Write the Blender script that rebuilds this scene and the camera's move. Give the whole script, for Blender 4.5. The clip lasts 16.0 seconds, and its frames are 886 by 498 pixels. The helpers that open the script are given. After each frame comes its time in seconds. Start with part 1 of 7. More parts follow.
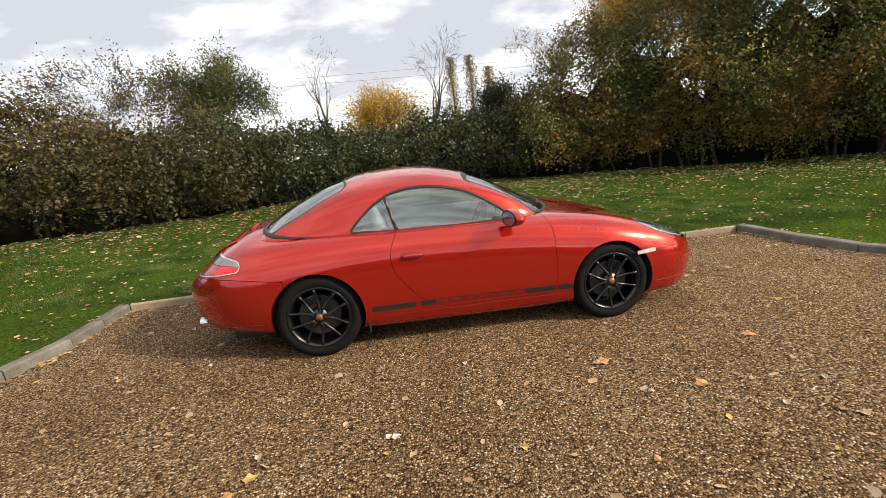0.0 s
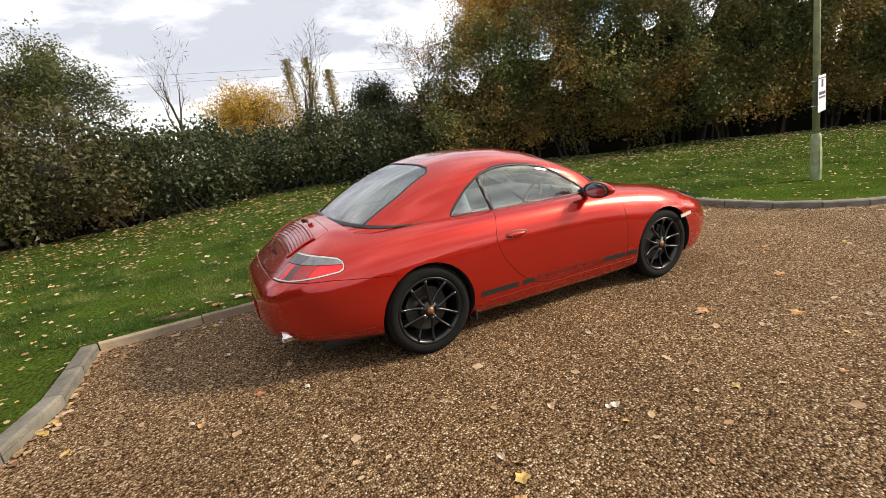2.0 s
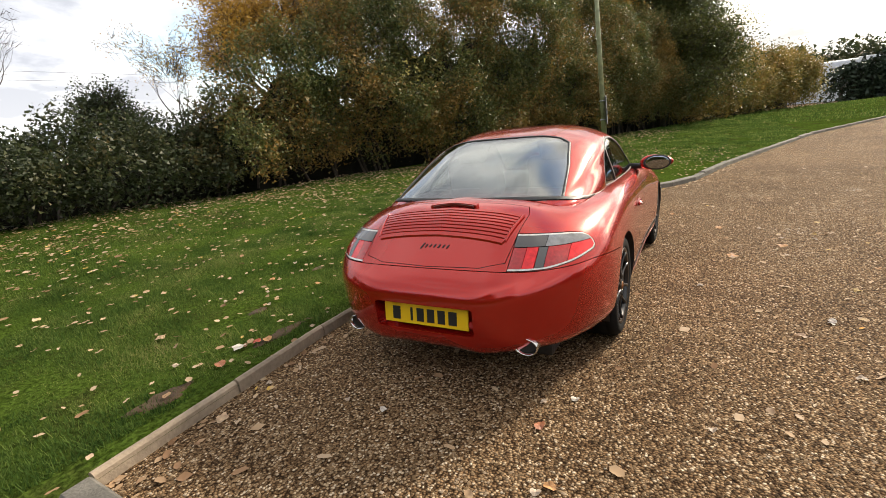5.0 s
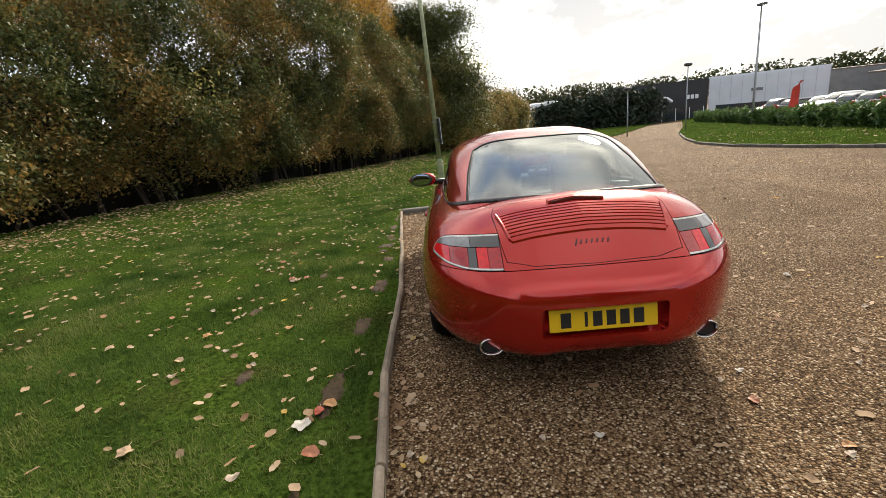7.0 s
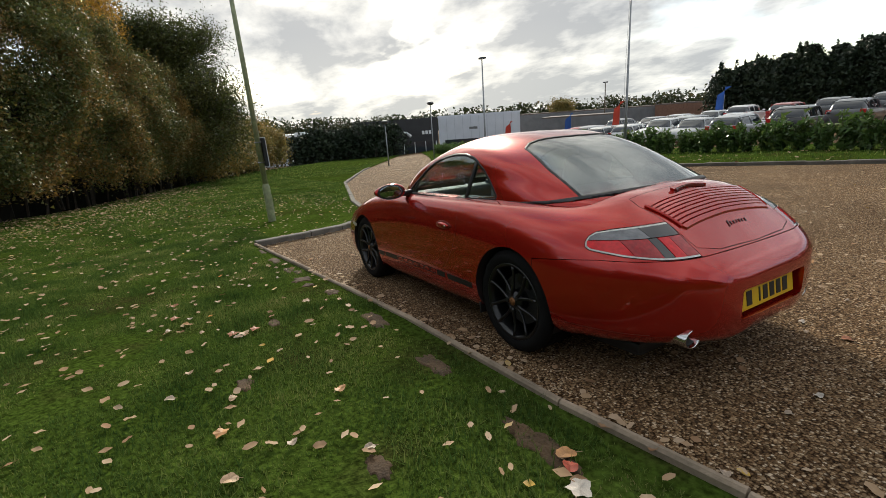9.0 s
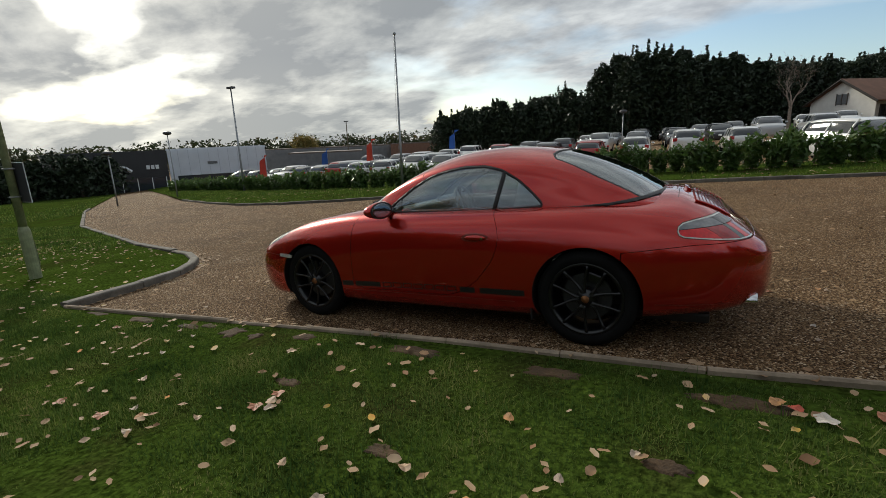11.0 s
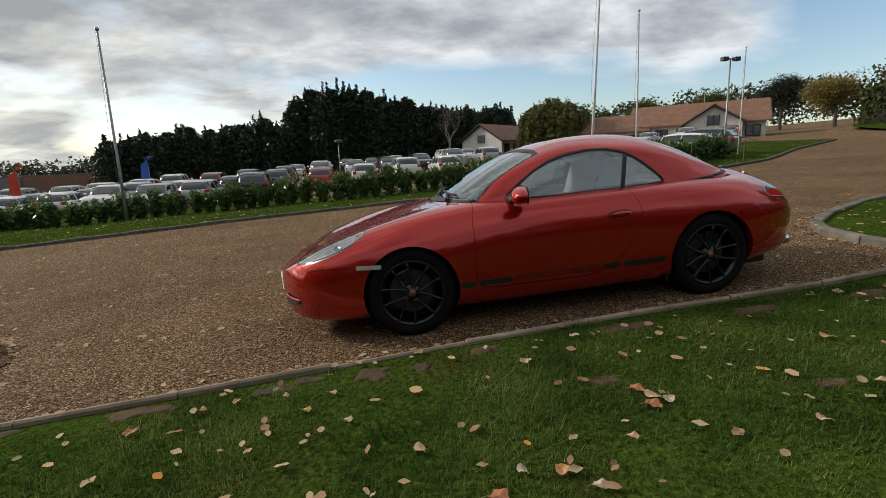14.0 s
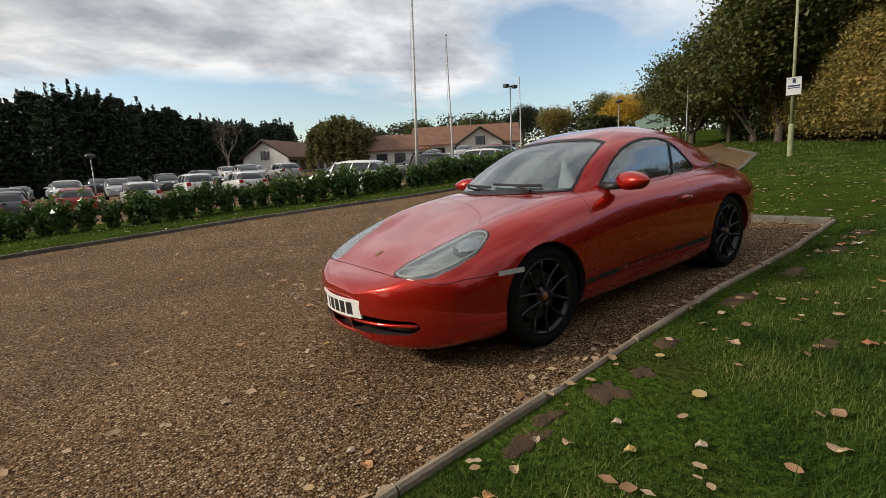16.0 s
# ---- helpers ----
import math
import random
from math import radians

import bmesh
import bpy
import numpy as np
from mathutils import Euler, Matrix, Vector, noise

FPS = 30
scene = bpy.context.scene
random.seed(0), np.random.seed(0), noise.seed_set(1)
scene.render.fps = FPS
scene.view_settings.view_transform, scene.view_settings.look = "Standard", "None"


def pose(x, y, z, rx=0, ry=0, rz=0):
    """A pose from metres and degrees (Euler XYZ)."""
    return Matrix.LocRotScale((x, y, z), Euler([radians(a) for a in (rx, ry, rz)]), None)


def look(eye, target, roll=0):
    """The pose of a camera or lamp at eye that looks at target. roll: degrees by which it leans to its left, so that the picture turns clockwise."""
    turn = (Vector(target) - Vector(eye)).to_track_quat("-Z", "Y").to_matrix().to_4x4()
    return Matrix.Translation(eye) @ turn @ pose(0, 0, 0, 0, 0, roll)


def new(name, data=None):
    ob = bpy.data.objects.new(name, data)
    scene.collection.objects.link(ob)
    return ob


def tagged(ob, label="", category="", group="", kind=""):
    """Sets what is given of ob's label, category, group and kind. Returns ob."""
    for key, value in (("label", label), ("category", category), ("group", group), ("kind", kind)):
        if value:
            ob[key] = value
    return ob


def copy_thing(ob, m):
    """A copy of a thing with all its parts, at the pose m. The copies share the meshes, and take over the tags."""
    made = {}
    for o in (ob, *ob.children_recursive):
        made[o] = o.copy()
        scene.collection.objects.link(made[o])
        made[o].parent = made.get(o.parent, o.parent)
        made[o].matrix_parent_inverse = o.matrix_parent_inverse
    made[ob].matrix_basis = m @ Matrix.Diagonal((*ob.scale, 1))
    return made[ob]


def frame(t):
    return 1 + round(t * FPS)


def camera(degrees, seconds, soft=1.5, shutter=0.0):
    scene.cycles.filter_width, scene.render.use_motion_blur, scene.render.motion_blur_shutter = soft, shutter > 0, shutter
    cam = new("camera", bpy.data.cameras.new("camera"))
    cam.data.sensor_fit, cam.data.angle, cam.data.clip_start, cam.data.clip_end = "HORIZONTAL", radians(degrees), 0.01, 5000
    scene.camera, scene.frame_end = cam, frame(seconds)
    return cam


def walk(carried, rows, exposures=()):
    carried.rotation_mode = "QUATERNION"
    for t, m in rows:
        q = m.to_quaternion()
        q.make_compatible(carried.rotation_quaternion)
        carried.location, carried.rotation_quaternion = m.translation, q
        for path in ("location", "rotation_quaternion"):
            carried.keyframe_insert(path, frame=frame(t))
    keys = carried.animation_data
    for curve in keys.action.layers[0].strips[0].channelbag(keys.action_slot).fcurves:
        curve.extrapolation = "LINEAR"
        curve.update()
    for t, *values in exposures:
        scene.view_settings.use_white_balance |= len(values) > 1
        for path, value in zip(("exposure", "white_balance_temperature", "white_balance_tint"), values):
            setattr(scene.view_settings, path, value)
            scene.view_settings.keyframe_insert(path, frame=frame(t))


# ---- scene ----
# ---- camera ----
cam = camera(87.0, 16.0, soft=0.6)
PATH = [
    (0, (-0.532, -4.304, 1.508), (-0.319, -2.363, 1.075), -8.0),
    (0.5, (-1.016, -4.157, 1.501), (-0.667, -2.238, 1.057), -8.4),
    (1, (-1.478, -4.058, 1.531), (-0.985, -2.175, 1.071), -8.7),
    (1.5, (-1.947, -3.917, 1.558), (-1.261, -2.102, 1.074), -9.0),
    (2, (-2.289, -3.65, 1.582), (-1.472, -1.896, 1.073), -9.4),
    (2.5, (-2.69, -3.376, 1.585), (-1.727, -1.703, 1.06), -9.5),
    (3, (-3.013, -3.059, 1.576), (-1.902, -1.486, 1.036), -9.0),
    (3.5, (-3.31, -2.641, 1.6), (-2.047, -1.193, 1.043), -8.9),
    (4, (-3.626, -2.255, 1.57), (-2.232, -0.936, 1.006), -8.6),
    (6.5, (-4.271, 0.224, 1.621), (-2.378, 0.514, 1.046), -6.9),
    (7, (-4.196, 0.689, 1.585), (-2.281, 0.718, 1.009), -6.2),
    (7.5, (-4.044, 1.226, 1.573), (-2.148, 0.972, 0.992), -5.5),
    (8, (-3.906, 1.701, 1.544), (-2.061, 1.186, 0.971), -4.8),
    (8.5, (-3.595, 2.134, 1.523), (-1.826, 1.385, 0.966), -4.4),
    (11, (-1.72, 3.78, 1.439), (-0.792, 2.068, 0.985), -2.4),
    (11.5, (-1.245, 4.057, 1.416), (-0.574, 2.222, 0.991), -1.9),
    (12, (-0.768, 4.264, 1.406), (-0.289, 2.366, 0.995), -1.9),
    (12.5, (-0.177, 4.351, 1.368), (0.12, 2.414, 0.968), -2.4),
    (13, (0.366, 4.41, 1.328), (0.483, 2.453, 0.936), -2.2),
    (13.5, (0.921, 4.264, 1.243), (0.824, 2.302, 0.868), -2.0),
    (14, (1.446, 4.053, 1.2), (1.153, 2.11, 0.825), -2.1),
    (14.5, (1.97, 3.774, 1.154), (1.475, 1.871, 0.791), -2.2),
    (15, (2.461, 3.455, 1.147), (1.776, 1.61, 0.792), -2.3),
    (15.5, (2.953, 3.162, 1.131), (2.049, 1.413, 0.784), -2.5),
    (16, (3.297, 2.747, 1.077), (2.164, 1.134, 0.737), -2.8),
]
walk(cam, [(t, look(eye, target, roll)) for t, eye, target, roll in PATH],
     exposures=[(0.0, 0.62, 6850, 10), (4.0, 0.72, 6850, 10), (6.5, 0.66, 6700, 9), (8.5, 0.22, 6450, 7), (9.5, -0.12, 6400, 6), (11.0, -0.47, 6300, 5), (13.5, -0.38, 6400, 6), (16.0, -0.22, 6700, 8)])

# ---- light ----
SUN_AZ, SUN_EL = -26.0, 27.0      # degrees from +x towards +y; above the horizon
sun_dir = Vector((math.cos(radians(SUN_AZ)) * math.cos(radians(SUN_EL)), math.sin(radians(SUN_AZ)) * math.cos(radians(SUN_EL)), math.sin(radians(SUN_EL))))
sun = new("sun", bpy.data.lights.new("sun", "SUN"))
sun.data.energy, sun.data.angle, sun.data.color = 4.0, radians(8), (1.0, 0.90, 0.76)
sun.matrix_world = look(sun_dir * 60, (0, 0, 0))
world = bpy.data.worlds.new("sky")
scene.world = world
world.use_nodes = True
# ---- node helpers and materials ----
def nodes_of(mat):
    mat.use_nodes = True
    nt = mat.node_tree
    nt.nodes.clear()
    return nt

def nd(nt, kind, **kw):
    n = nt.nodes.new(kind)
    for k, v in kw.items():
        n.inputs[k].default_value = v
    return n

def ramp(nt, stops):
    r = nt.nodes.new("ShaderNodeValToRGB")
    while len(r.color_ramp.elements) < len(stops):
        r.color_ramp.elements.new(0.5)
    for e, (p, c) in zip(r.color_ramp.elements, stops):
        e.position, e.color = p, (*c, 1.0)
    return r

def mixc(nt, fac, a, b, mode="MIX"):
    m = nt.nodes.new("ShaderNodeMix")
    m.data_type, m.blend_type = "RGBA", mode
    for sock, v in ((m.inputs[0], fac), (m.inputs[6], a), (m.inputs[7], b)):
        if isinstance(v, bpy.types.NodeSocket):
            nt.links.new(v, sock)
        elif isinstance(v, (int, float)):
            sock.default_value = v
        else:
            sock.default_value = (*v, 1.0)
    return m.outputs[2]

def plain(name, color, rough=0.6, metal=0.0, coat=0.0, var=0.0, scale=8.0, bump=0.0, bscale=60.0, spec=0.5, rand=0.0, island=False):
    """A surface with colour variation at two scales and fine relief."""
    mat = bpy.data.materials.new(name)
    nt = nodes_of(mat)
    out = nt.nodes.new("ShaderNodeOutputMaterial")
    b = nd(nt, "ShaderNodeBsdfPrincipled", Roughness=rough, Metallic=metal)
    b.inputs["Coat Weight"].default_value = coat
    b.inputs["Coat Roughness"].default_value = 0.03
    b.inputs["Specular IOR Level"].default_value = spec
    b.inputs["Base Color"].default_value = (*color, 1)
    nt.links.new(b.outputs[0], out.inputs[0])
    tc = nt.nodes.new("ShaderNodeTexCoord")
    if var > 0 or rand > 0:
        n1, n2 = nd(nt, "ShaderNodeTexNoise", Scale=scale, Detail=6.0), nd(nt, "ShaderNodeTexNoise", Scale=scale * 9, Detail=4.0)
        for n in (n1, n2):
            nt.links.new(tc.outputs["Object"], n.inputs["Vector"])
        dark, light = [c * (1 - var) for c in color], [min(1.0, c * (1 + var)) for c in color]
        r1 = ramp(nt, [(0.3, dark), (0.7, light)])
        nt.links.new(n1.outputs[0], r1.inputs[0])
        r2 = ramp(nt, [(0.3, (1 - var * 0.7,) * 3), (0.7, (1.0,) * 3)])
        nt.links.new(n2.outputs[0], r2.inputs[0])
        col = mixc(nt, 1.0, r1.outputs[0], r2.outputs[0], "MULTIPLY")
        if rand > 0:
            if island:
                src = nt.nodes.new("ShaderNodeNewGeometry").outputs["Random Per Island"]
            else:
                src = nt.nodes.new("ShaderNodeObjectInfo").outputs["Random"]
            r3 = ramp(nt, [(0.0, (1 - rand,) * 3), (1.0, (1.0,) * 3)])
            nt.links.new(src, r3.inputs[0])
            col = mixc(nt, 1.0, col, r3.outputs[0], "MULTIPLY")
        nt.links.new(col, b.inputs["Base Color"])
    if bump > 0:
        n3 = nd(nt, "ShaderNodeTexNoise", Scale=bscale, Detail=5.0)
        nt.links.new(tc.outputs["Object"], n3.inputs["Vector"])
        bp = nd(nt, "ShaderNodeBump", Strength=bump, Distance=0.01)
        nt.links.new(n3.outputs[0], bp.inputs["Height"])
        nt.links.new(bp.outputs[0], b.inputs["Normal"])
    return mat

def glass(name, tint=(0.85, 0.93, 0.9), rough=0.0, base=0.06):
    """Clear sheet glass, whose gloss grows towards grazing angles."""
    mat = bpy.data.materials.new(name)
    nt = nodes_of(mat)
    out = nt.nodes.new("ShaderNodeOutputMaterial")
    gl = nd(nt, "ShaderNodeBsdfGlossy", Roughness=rough)
    tr = nt.nodes.new("ShaderNodeBsdfTransparent")
    tr.inputs[0].default_value = (*tint, 1)
    lw = nd(nt, "ShaderNodeLayerWeight", Blend=0.5)
    pw = nt.nodes.new("ShaderNodeMath")
    pw.operation = "POWER"
    nt.links.new(lw.outputs["Facing"], pw.inputs[0])
    pw.inputs[1].default_value = 3.6
    ma = nt.nodes.new("ShaderNodeMath")
    ma.operation = "MULTIPLY_ADD"
    nt.links.new(pw.outputs[0], ma.inputs[0])
    ma.inputs[1].default_value, ma.inputs[2].default_value = 1.0 - base, base
    mx = nt.nodes.new("ShaderNodeMixShader")
    nt.links.new(ma.outputs[0], mx.inputs[0])
    nt.links.new(tr.outputs[0], mx.inputs[1])
    nt.links.new(gl.outputs[0], mx.inputs[2])
    nt.links.new(mx.outputs[0], out.inputs[0])
    return mat

# world: clear sky under a layer of broken cloud, seen in perspective
wn = world.node_tree
wn.nodes.clear()
def wmath(op, a, b=None):
    n = wn.nodes.new("ShaderNodeMath")
    n.operation = op
    for k, v in enumerate((a, b)):
        if v is None:
            continue
        if isinstance(v, (int, float)):
            n.inputs[k].default_value = v
        else:
            wn.links.new(v, n.inputs[k])
    return n.outputs[0]
def wdot(v):
    n = wn.nodes.new("ShaderNodeVectorMath")
    n.operation = "DOT_PRODUCT"
    n.inputs[1].default_value = v
    wn.links.new(w_tc.outputs["Generated"], n.inputs[0])
    return n.outputs["Value"]
w_out = wn.nodes.new("ShaderNodeOutputWorld")
w_bg = nd(wn, "ShaderNodeBackground", Strength=0.86)
w_sky = wn.nodes.new("ShaderNodeTexSky")
w_sky.sky_type, w_sky.sun_disc = "NISHITA", False
w_sky.sun_elevation, w_sky.sun_rotation = radians(SUN_EL), radians(90 - SUN_AZ)
w_tc = wn.nodes.new("ShaderNodeTexCoord")
w_sep = wn.nodes.new("ShaderNodeSeparateXYZ")
wn.links.new(w_tc.outputs["Generated"], w_sep.inputs[0])
w_h = wmath("ADD", wmath("MAXIMUM", w_sep.outputs[2], 0.0), 0.24)
w_vec = wn.nodes.new("ShaderNodeCombineXYZ")
wn.links.new(wmath("DIVIDE", w_sep.outputs[0], w_h), w_vec.inputs[0])
wn.links.new(wmath("DIVIDE", w_sep.outputs[1], w_h), w_vec.inputs[1])
w_rot = nd(wn, "ShaderNodeMapping", Rotation=(0, 0, radians(35)), Scale=(0.85, 1.15, 1.0), Location=(3.1, 1.7, 0.0))
wn.links.new(w_vec.outputs[0], w_rot.inputs[0])
w_n1 = nd(wn, "ShaderNodeTexNoise", Scale=0.80, Detail=8.0, Roughness=0.50, Distortion=0.12)
w_n2 = nd(wn, "ShaderNodeTexNoise", Scale=2.6, Detail=9.0, Roughness=0.58, Distortion=0.15)
for n in (w_n1, w_n2):
    wn.links.new(w_rot.outputs[0], n.inputs["Vector"])
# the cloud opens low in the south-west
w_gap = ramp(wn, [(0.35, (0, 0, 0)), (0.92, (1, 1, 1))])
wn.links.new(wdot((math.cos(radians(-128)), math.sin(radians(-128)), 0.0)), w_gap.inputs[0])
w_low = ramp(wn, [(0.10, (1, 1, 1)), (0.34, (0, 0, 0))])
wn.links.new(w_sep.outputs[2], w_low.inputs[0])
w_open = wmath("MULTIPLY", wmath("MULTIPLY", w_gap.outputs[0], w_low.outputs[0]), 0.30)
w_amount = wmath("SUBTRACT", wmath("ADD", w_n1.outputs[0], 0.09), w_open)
# brightness towards the sun
w_glow = ramp(wn, [(0.0, (0.86, 0.89, 0.95)), (0.5, (0.87, 0.89, 0.93)), (0.84, (0.92, 0.91, 0.88)), (0.95, (1.15, 1.10, 1.02)), (0.985, (1.55, 1.46, 1.30))])
wn.links.new(wdot(sun_dir), w_glow.inputs[0])
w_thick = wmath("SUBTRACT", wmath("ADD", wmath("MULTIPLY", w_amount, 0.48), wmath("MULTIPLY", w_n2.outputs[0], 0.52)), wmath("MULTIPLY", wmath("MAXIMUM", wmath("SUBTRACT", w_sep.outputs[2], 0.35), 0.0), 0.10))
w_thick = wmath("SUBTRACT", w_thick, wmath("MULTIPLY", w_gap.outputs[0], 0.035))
w_shade = ramp(wn, [(0.43, (1.48, 1.46, 1.41)), (0.505, (1.02, 1.02, 1.02)), (0.59, (0.62, 0.64, 0.68))])
wn.links.new(w_thick, w_shade.inputs[0])
w_cloud = mixc(wn, 1.0, w_glow.outputs[0], w_shade.outputs[0], "MULTIPLY")
w_band = ramp(wn, [(0.0, (1.22, 1.19, 1.13)), (0.08, (1.16, 1.14, 1.11)), (0.17, (0.98, 0.98, 1.0)), (0.45, (1.0, 1.0, 1.0)), (1.0, (0.9, 0.9, 0.9))])
wn.links.new(w_sep.outputs[2], w_band.inputs[0])
w_cloud = mixc(wn, 1.0, w_cloud, w_band.outputs[0], "MULTIPLY")
w_blue = mixc(wn, 1.0, w_sky.outputs[0], (0.23, 0.23, 0.23), "MULTIPLY")
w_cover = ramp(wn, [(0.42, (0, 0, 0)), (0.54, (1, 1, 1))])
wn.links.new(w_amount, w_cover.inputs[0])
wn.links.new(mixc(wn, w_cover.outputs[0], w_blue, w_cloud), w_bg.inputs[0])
wn.links.new(w_bg.outputs[0], w_out.inputs[0])
def gravel_mat():
    """Rolled brown chippings: single stones, worn tracks and damp patches."""
    mat = bpy.data.materials.new("gravel")
    nt = nodes_of(mat)
    out = nt.nodes.new("ShaderNodeOutputMaterial")
    b = nd(nt, "ShaderNodeBsdfPrincipled", Roughness=0.85)
    b.inputs["Specular IOR Level"].default_value = 0.06
    tc = nt.nodes.new("ShaderNodeTexCoord")
    warp = nd(nt, "ShaderNodeTexNoise", Scale=25.0, Detail=2.0)
    nt.links.new(tc.outputs["Object"], warp.inputs["Vector"])
    vec = mixc(nt, 0.012, tc.outputs["Object"], warp.outputs["Color"], "ADD")
    vo = nd(nt, "ShaderNodeTexVoronoi", Scale=82.0)
    nt.links.new(vec, vo.inputs["Vector"])
    hue = nt.nodes.new("ShaderNodeSeparateColor")
    nt.links.new(vo.outputs["Color"], hue.inputs[0])
    stone = ramp(nt, [(0.0, (.055, .034, .018)), (.35, (.155, .095, .050)), (.65, (.255, .165, .092)), (.88, (.40, .295, .185)), (1.0, (.60, .50, .38))])
    nt.links.new(hue.outputs[0], stone.inputs[0])
    # stones darken towards the gaps between them: shade put into the colour
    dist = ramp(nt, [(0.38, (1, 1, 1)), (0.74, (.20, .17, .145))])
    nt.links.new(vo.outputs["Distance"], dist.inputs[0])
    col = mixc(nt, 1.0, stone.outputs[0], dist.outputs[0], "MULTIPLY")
    big = nd(nt, "ShaderNodeTexNoise", Scale=0.45, Detail=7.0, Roughness=0.6)
    nt.links.new(tc.outputs["Object"], big.inputs["Vector"])
    tone = ramp(nt, [(0.3, (.74, .70, .66)), (0.5, (1.0, .97, .93)), (0.72, (1.2, 1.14, 1.05))])
    nt.links.new(big.outputs[0], tone.inputs[0])
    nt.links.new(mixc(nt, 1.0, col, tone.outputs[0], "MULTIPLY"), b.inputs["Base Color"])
    bp = nd(nt, "ShaderNodeBump", Strength=0.9, Distance=0.012)
    bp.invert = True
    nt.links.new(vo.outputs["Distance"], bp.inputs["Height"])
    nt.links.new(bp.outputs[0], b.inputs["Normal"])
    nt.links.new(b.outputs[0], out.inputs[0])
    return mat
M_GRAVEL = gravel_mat()
def turf_mat():
    """Soil and thatch under the blades, with bare and mossy patches."""
    mat = bpy.data.materials.new("turf")
    nt = nodes_of(mat)
    out = nt.nodes.new("ShaderNodeOutputMaterial")
    b = nd(nt, "ShaderNodeBsdfPrincipled", Roughness=0.9)
    b.inputs["Specular IOR Level"].default_value = 0.0
    tc = nt.nodes.new("ShaderNodeTexCoord")
    n1, n2 = nd(nt, "ShaderNodeTexNoise", Scale=1.1, Detail=7.0, Roughness=0.65), nd(nt, "ShaderNodeTexNoise", Scale=34.0, Detail=4.0)
    for n in (n1, n2):
        nt.links.new(tc.outputs["Object"], n.inputs["Vector"])
    r1 = ramp(nt, [(0.26, (.075, .052, .028)), (0.36, (.046, .056, .016)), (0.5, (.048, .080, .014)), (0.7, (.066, .104, .020))])
    nt.links.new(n1.outputs[0], r1.inputs[0])
    r2 = ramp(nt, [(0.3, (.35, .34, .30)), (0.7, (1.25, 1.22, 1.1))])
    nt.links.new(n2.outputs[0], r2.inputs[0])
    nt.links.new(mixc(nt, 1.0, r1.outputs[0], r2.outputs[0], "MULTIPLY"), b.inputs["Base Color"])
    bp = nd(nt, "ShaderNodeBump", Strength=0.9, Distance=0.03)
    nt.links.new(n2.outputs[0], bp.inputs["Height"])
    nt.links.new(bp.outputs[0], b.inputs["Normal"])
    nt.links.new(b.outputs[0], out.inputs[0])
    return mat
M_GRASS = turf_mat()
M_KERB = plain("kerb_concrete", (0.34, 0.265, 0.19), 0.9, var=0.3, scale=5, bump=0.5, bscale=80, rand=0.25)
M_KERB_OLD = plain("old_kerb_stone", (0.165, 0.150, 0.125), 0.9, var=0.35, scale=5, bump=0.6, bscale=70, rand=0.25)
M_PAINT = plain("red_paint", (0.42, 0.015, 0.008), 0.24, metal=0.62, coat=1.0)
for paint_node in M_PAINT.node_tree.nodes:
    if paint_node.type == "BSDF_PRINCIPLED":
        paint_node.inputs["Coat IOR"].default_value = 1.5
        paint_node.inputs["Specular IOR Level"].default_value = 0.15
        paint_node.inputs["Coat Roughness"].default_value = 0.04
# darker red for creases and recesses, with their shade in the colour
M_PAINT_SHADED = plain("red_paint_shaded", (0.16, 0.02, 0.012), 0.5)
M_BLACK = plain("black_plastic", (0.012, 0.012, 0.013), 0.5)
M_STRIPE = plain("stripe_vinyl", (0.015, 0.014, 0.014), 0.4)
M_TYRE = plain("tyre_rubber", (0.007, 0.007, 0.007), 0.85, var=0.3, scale=10, bump=0.15, bscale=60, spec=0.15)
M_WHEEL = plain("black_alloy", (0.004, 0.004, 0.005), 0.32, coat=0.12)
M_STEEL = plain("brake_steel", (0.05, 0.05, 0.05), 0.5, metal=0.6)
M_CHROME = plain("chrome", (0.62, 0.62, 0.62), 0.12, metal=1.0)
M_GOLD = plain("badge_gold", (0.30, 0.13, 0.05), 0.45, metal=0.6, var=0.4, scale=60)
M_MIRROR = plain("mirror_silver", (0.36, 0.39, 0.43), 0.03, metal=1.0)
M_PLATEYELLOW = plain("plate_yellow", (0.75, 0.48, 0.01), 0.4)
M_PLATEWHITE = plain("plate_white", (0.72, 0.72, 0.70), 0.4)
M_LAMPGREY = plain("lamp_housing_grey", (0.46, 0.47, 0.46), 0.22, metal=0.75, var=0.25, scale=14)
M_LAMPRIM = plain("lamp_rim_pale", (0.30, 0.31, 0.30), 0.45)
M_LINING = plain("headlining", (0.34, 0.34, 0.33), 0.8)
# near black: dark cabin walls, and panel-gap shade put into the colour
M_GAP = plain("panel_gap", (0.02, 0.012, 0.012), 0.7)
M_REDLENS = plain("red_lens", (0.72, 0.012, 0.016), 0.14, coat=0.25, var=0.2, scale=40)
M_REDLENS_DEEP = plain("deep_red_lens", (0.40, 0.012, 0.014), 0.12, coat=0.5, var=0.25, scale=60)
M_REDLENS_DARK = plain("dark_red_lens", (0.10, 0.012, 0.01), 0.2)
M_CLEARLENS = plain("clear_lens", (0.20, 0.20, 0.21), 0.12, coat=0.5, metal=0.2, var=0.3, scale=20)
M_GREYLENS = plain("grey_lens", (0.07, 0.065, 0.065), 0.15, coat=0.4)
M_CLEARLAMP = plain("clear_indicator", (0.62, 0.60, 0.55), 0.15, coat=0.6, metal=0.3, var=0.2, scale=60)
M_GRILLEDARK = plain("grille_shadow", (0.20, 0.016, 0.010), 0.5)
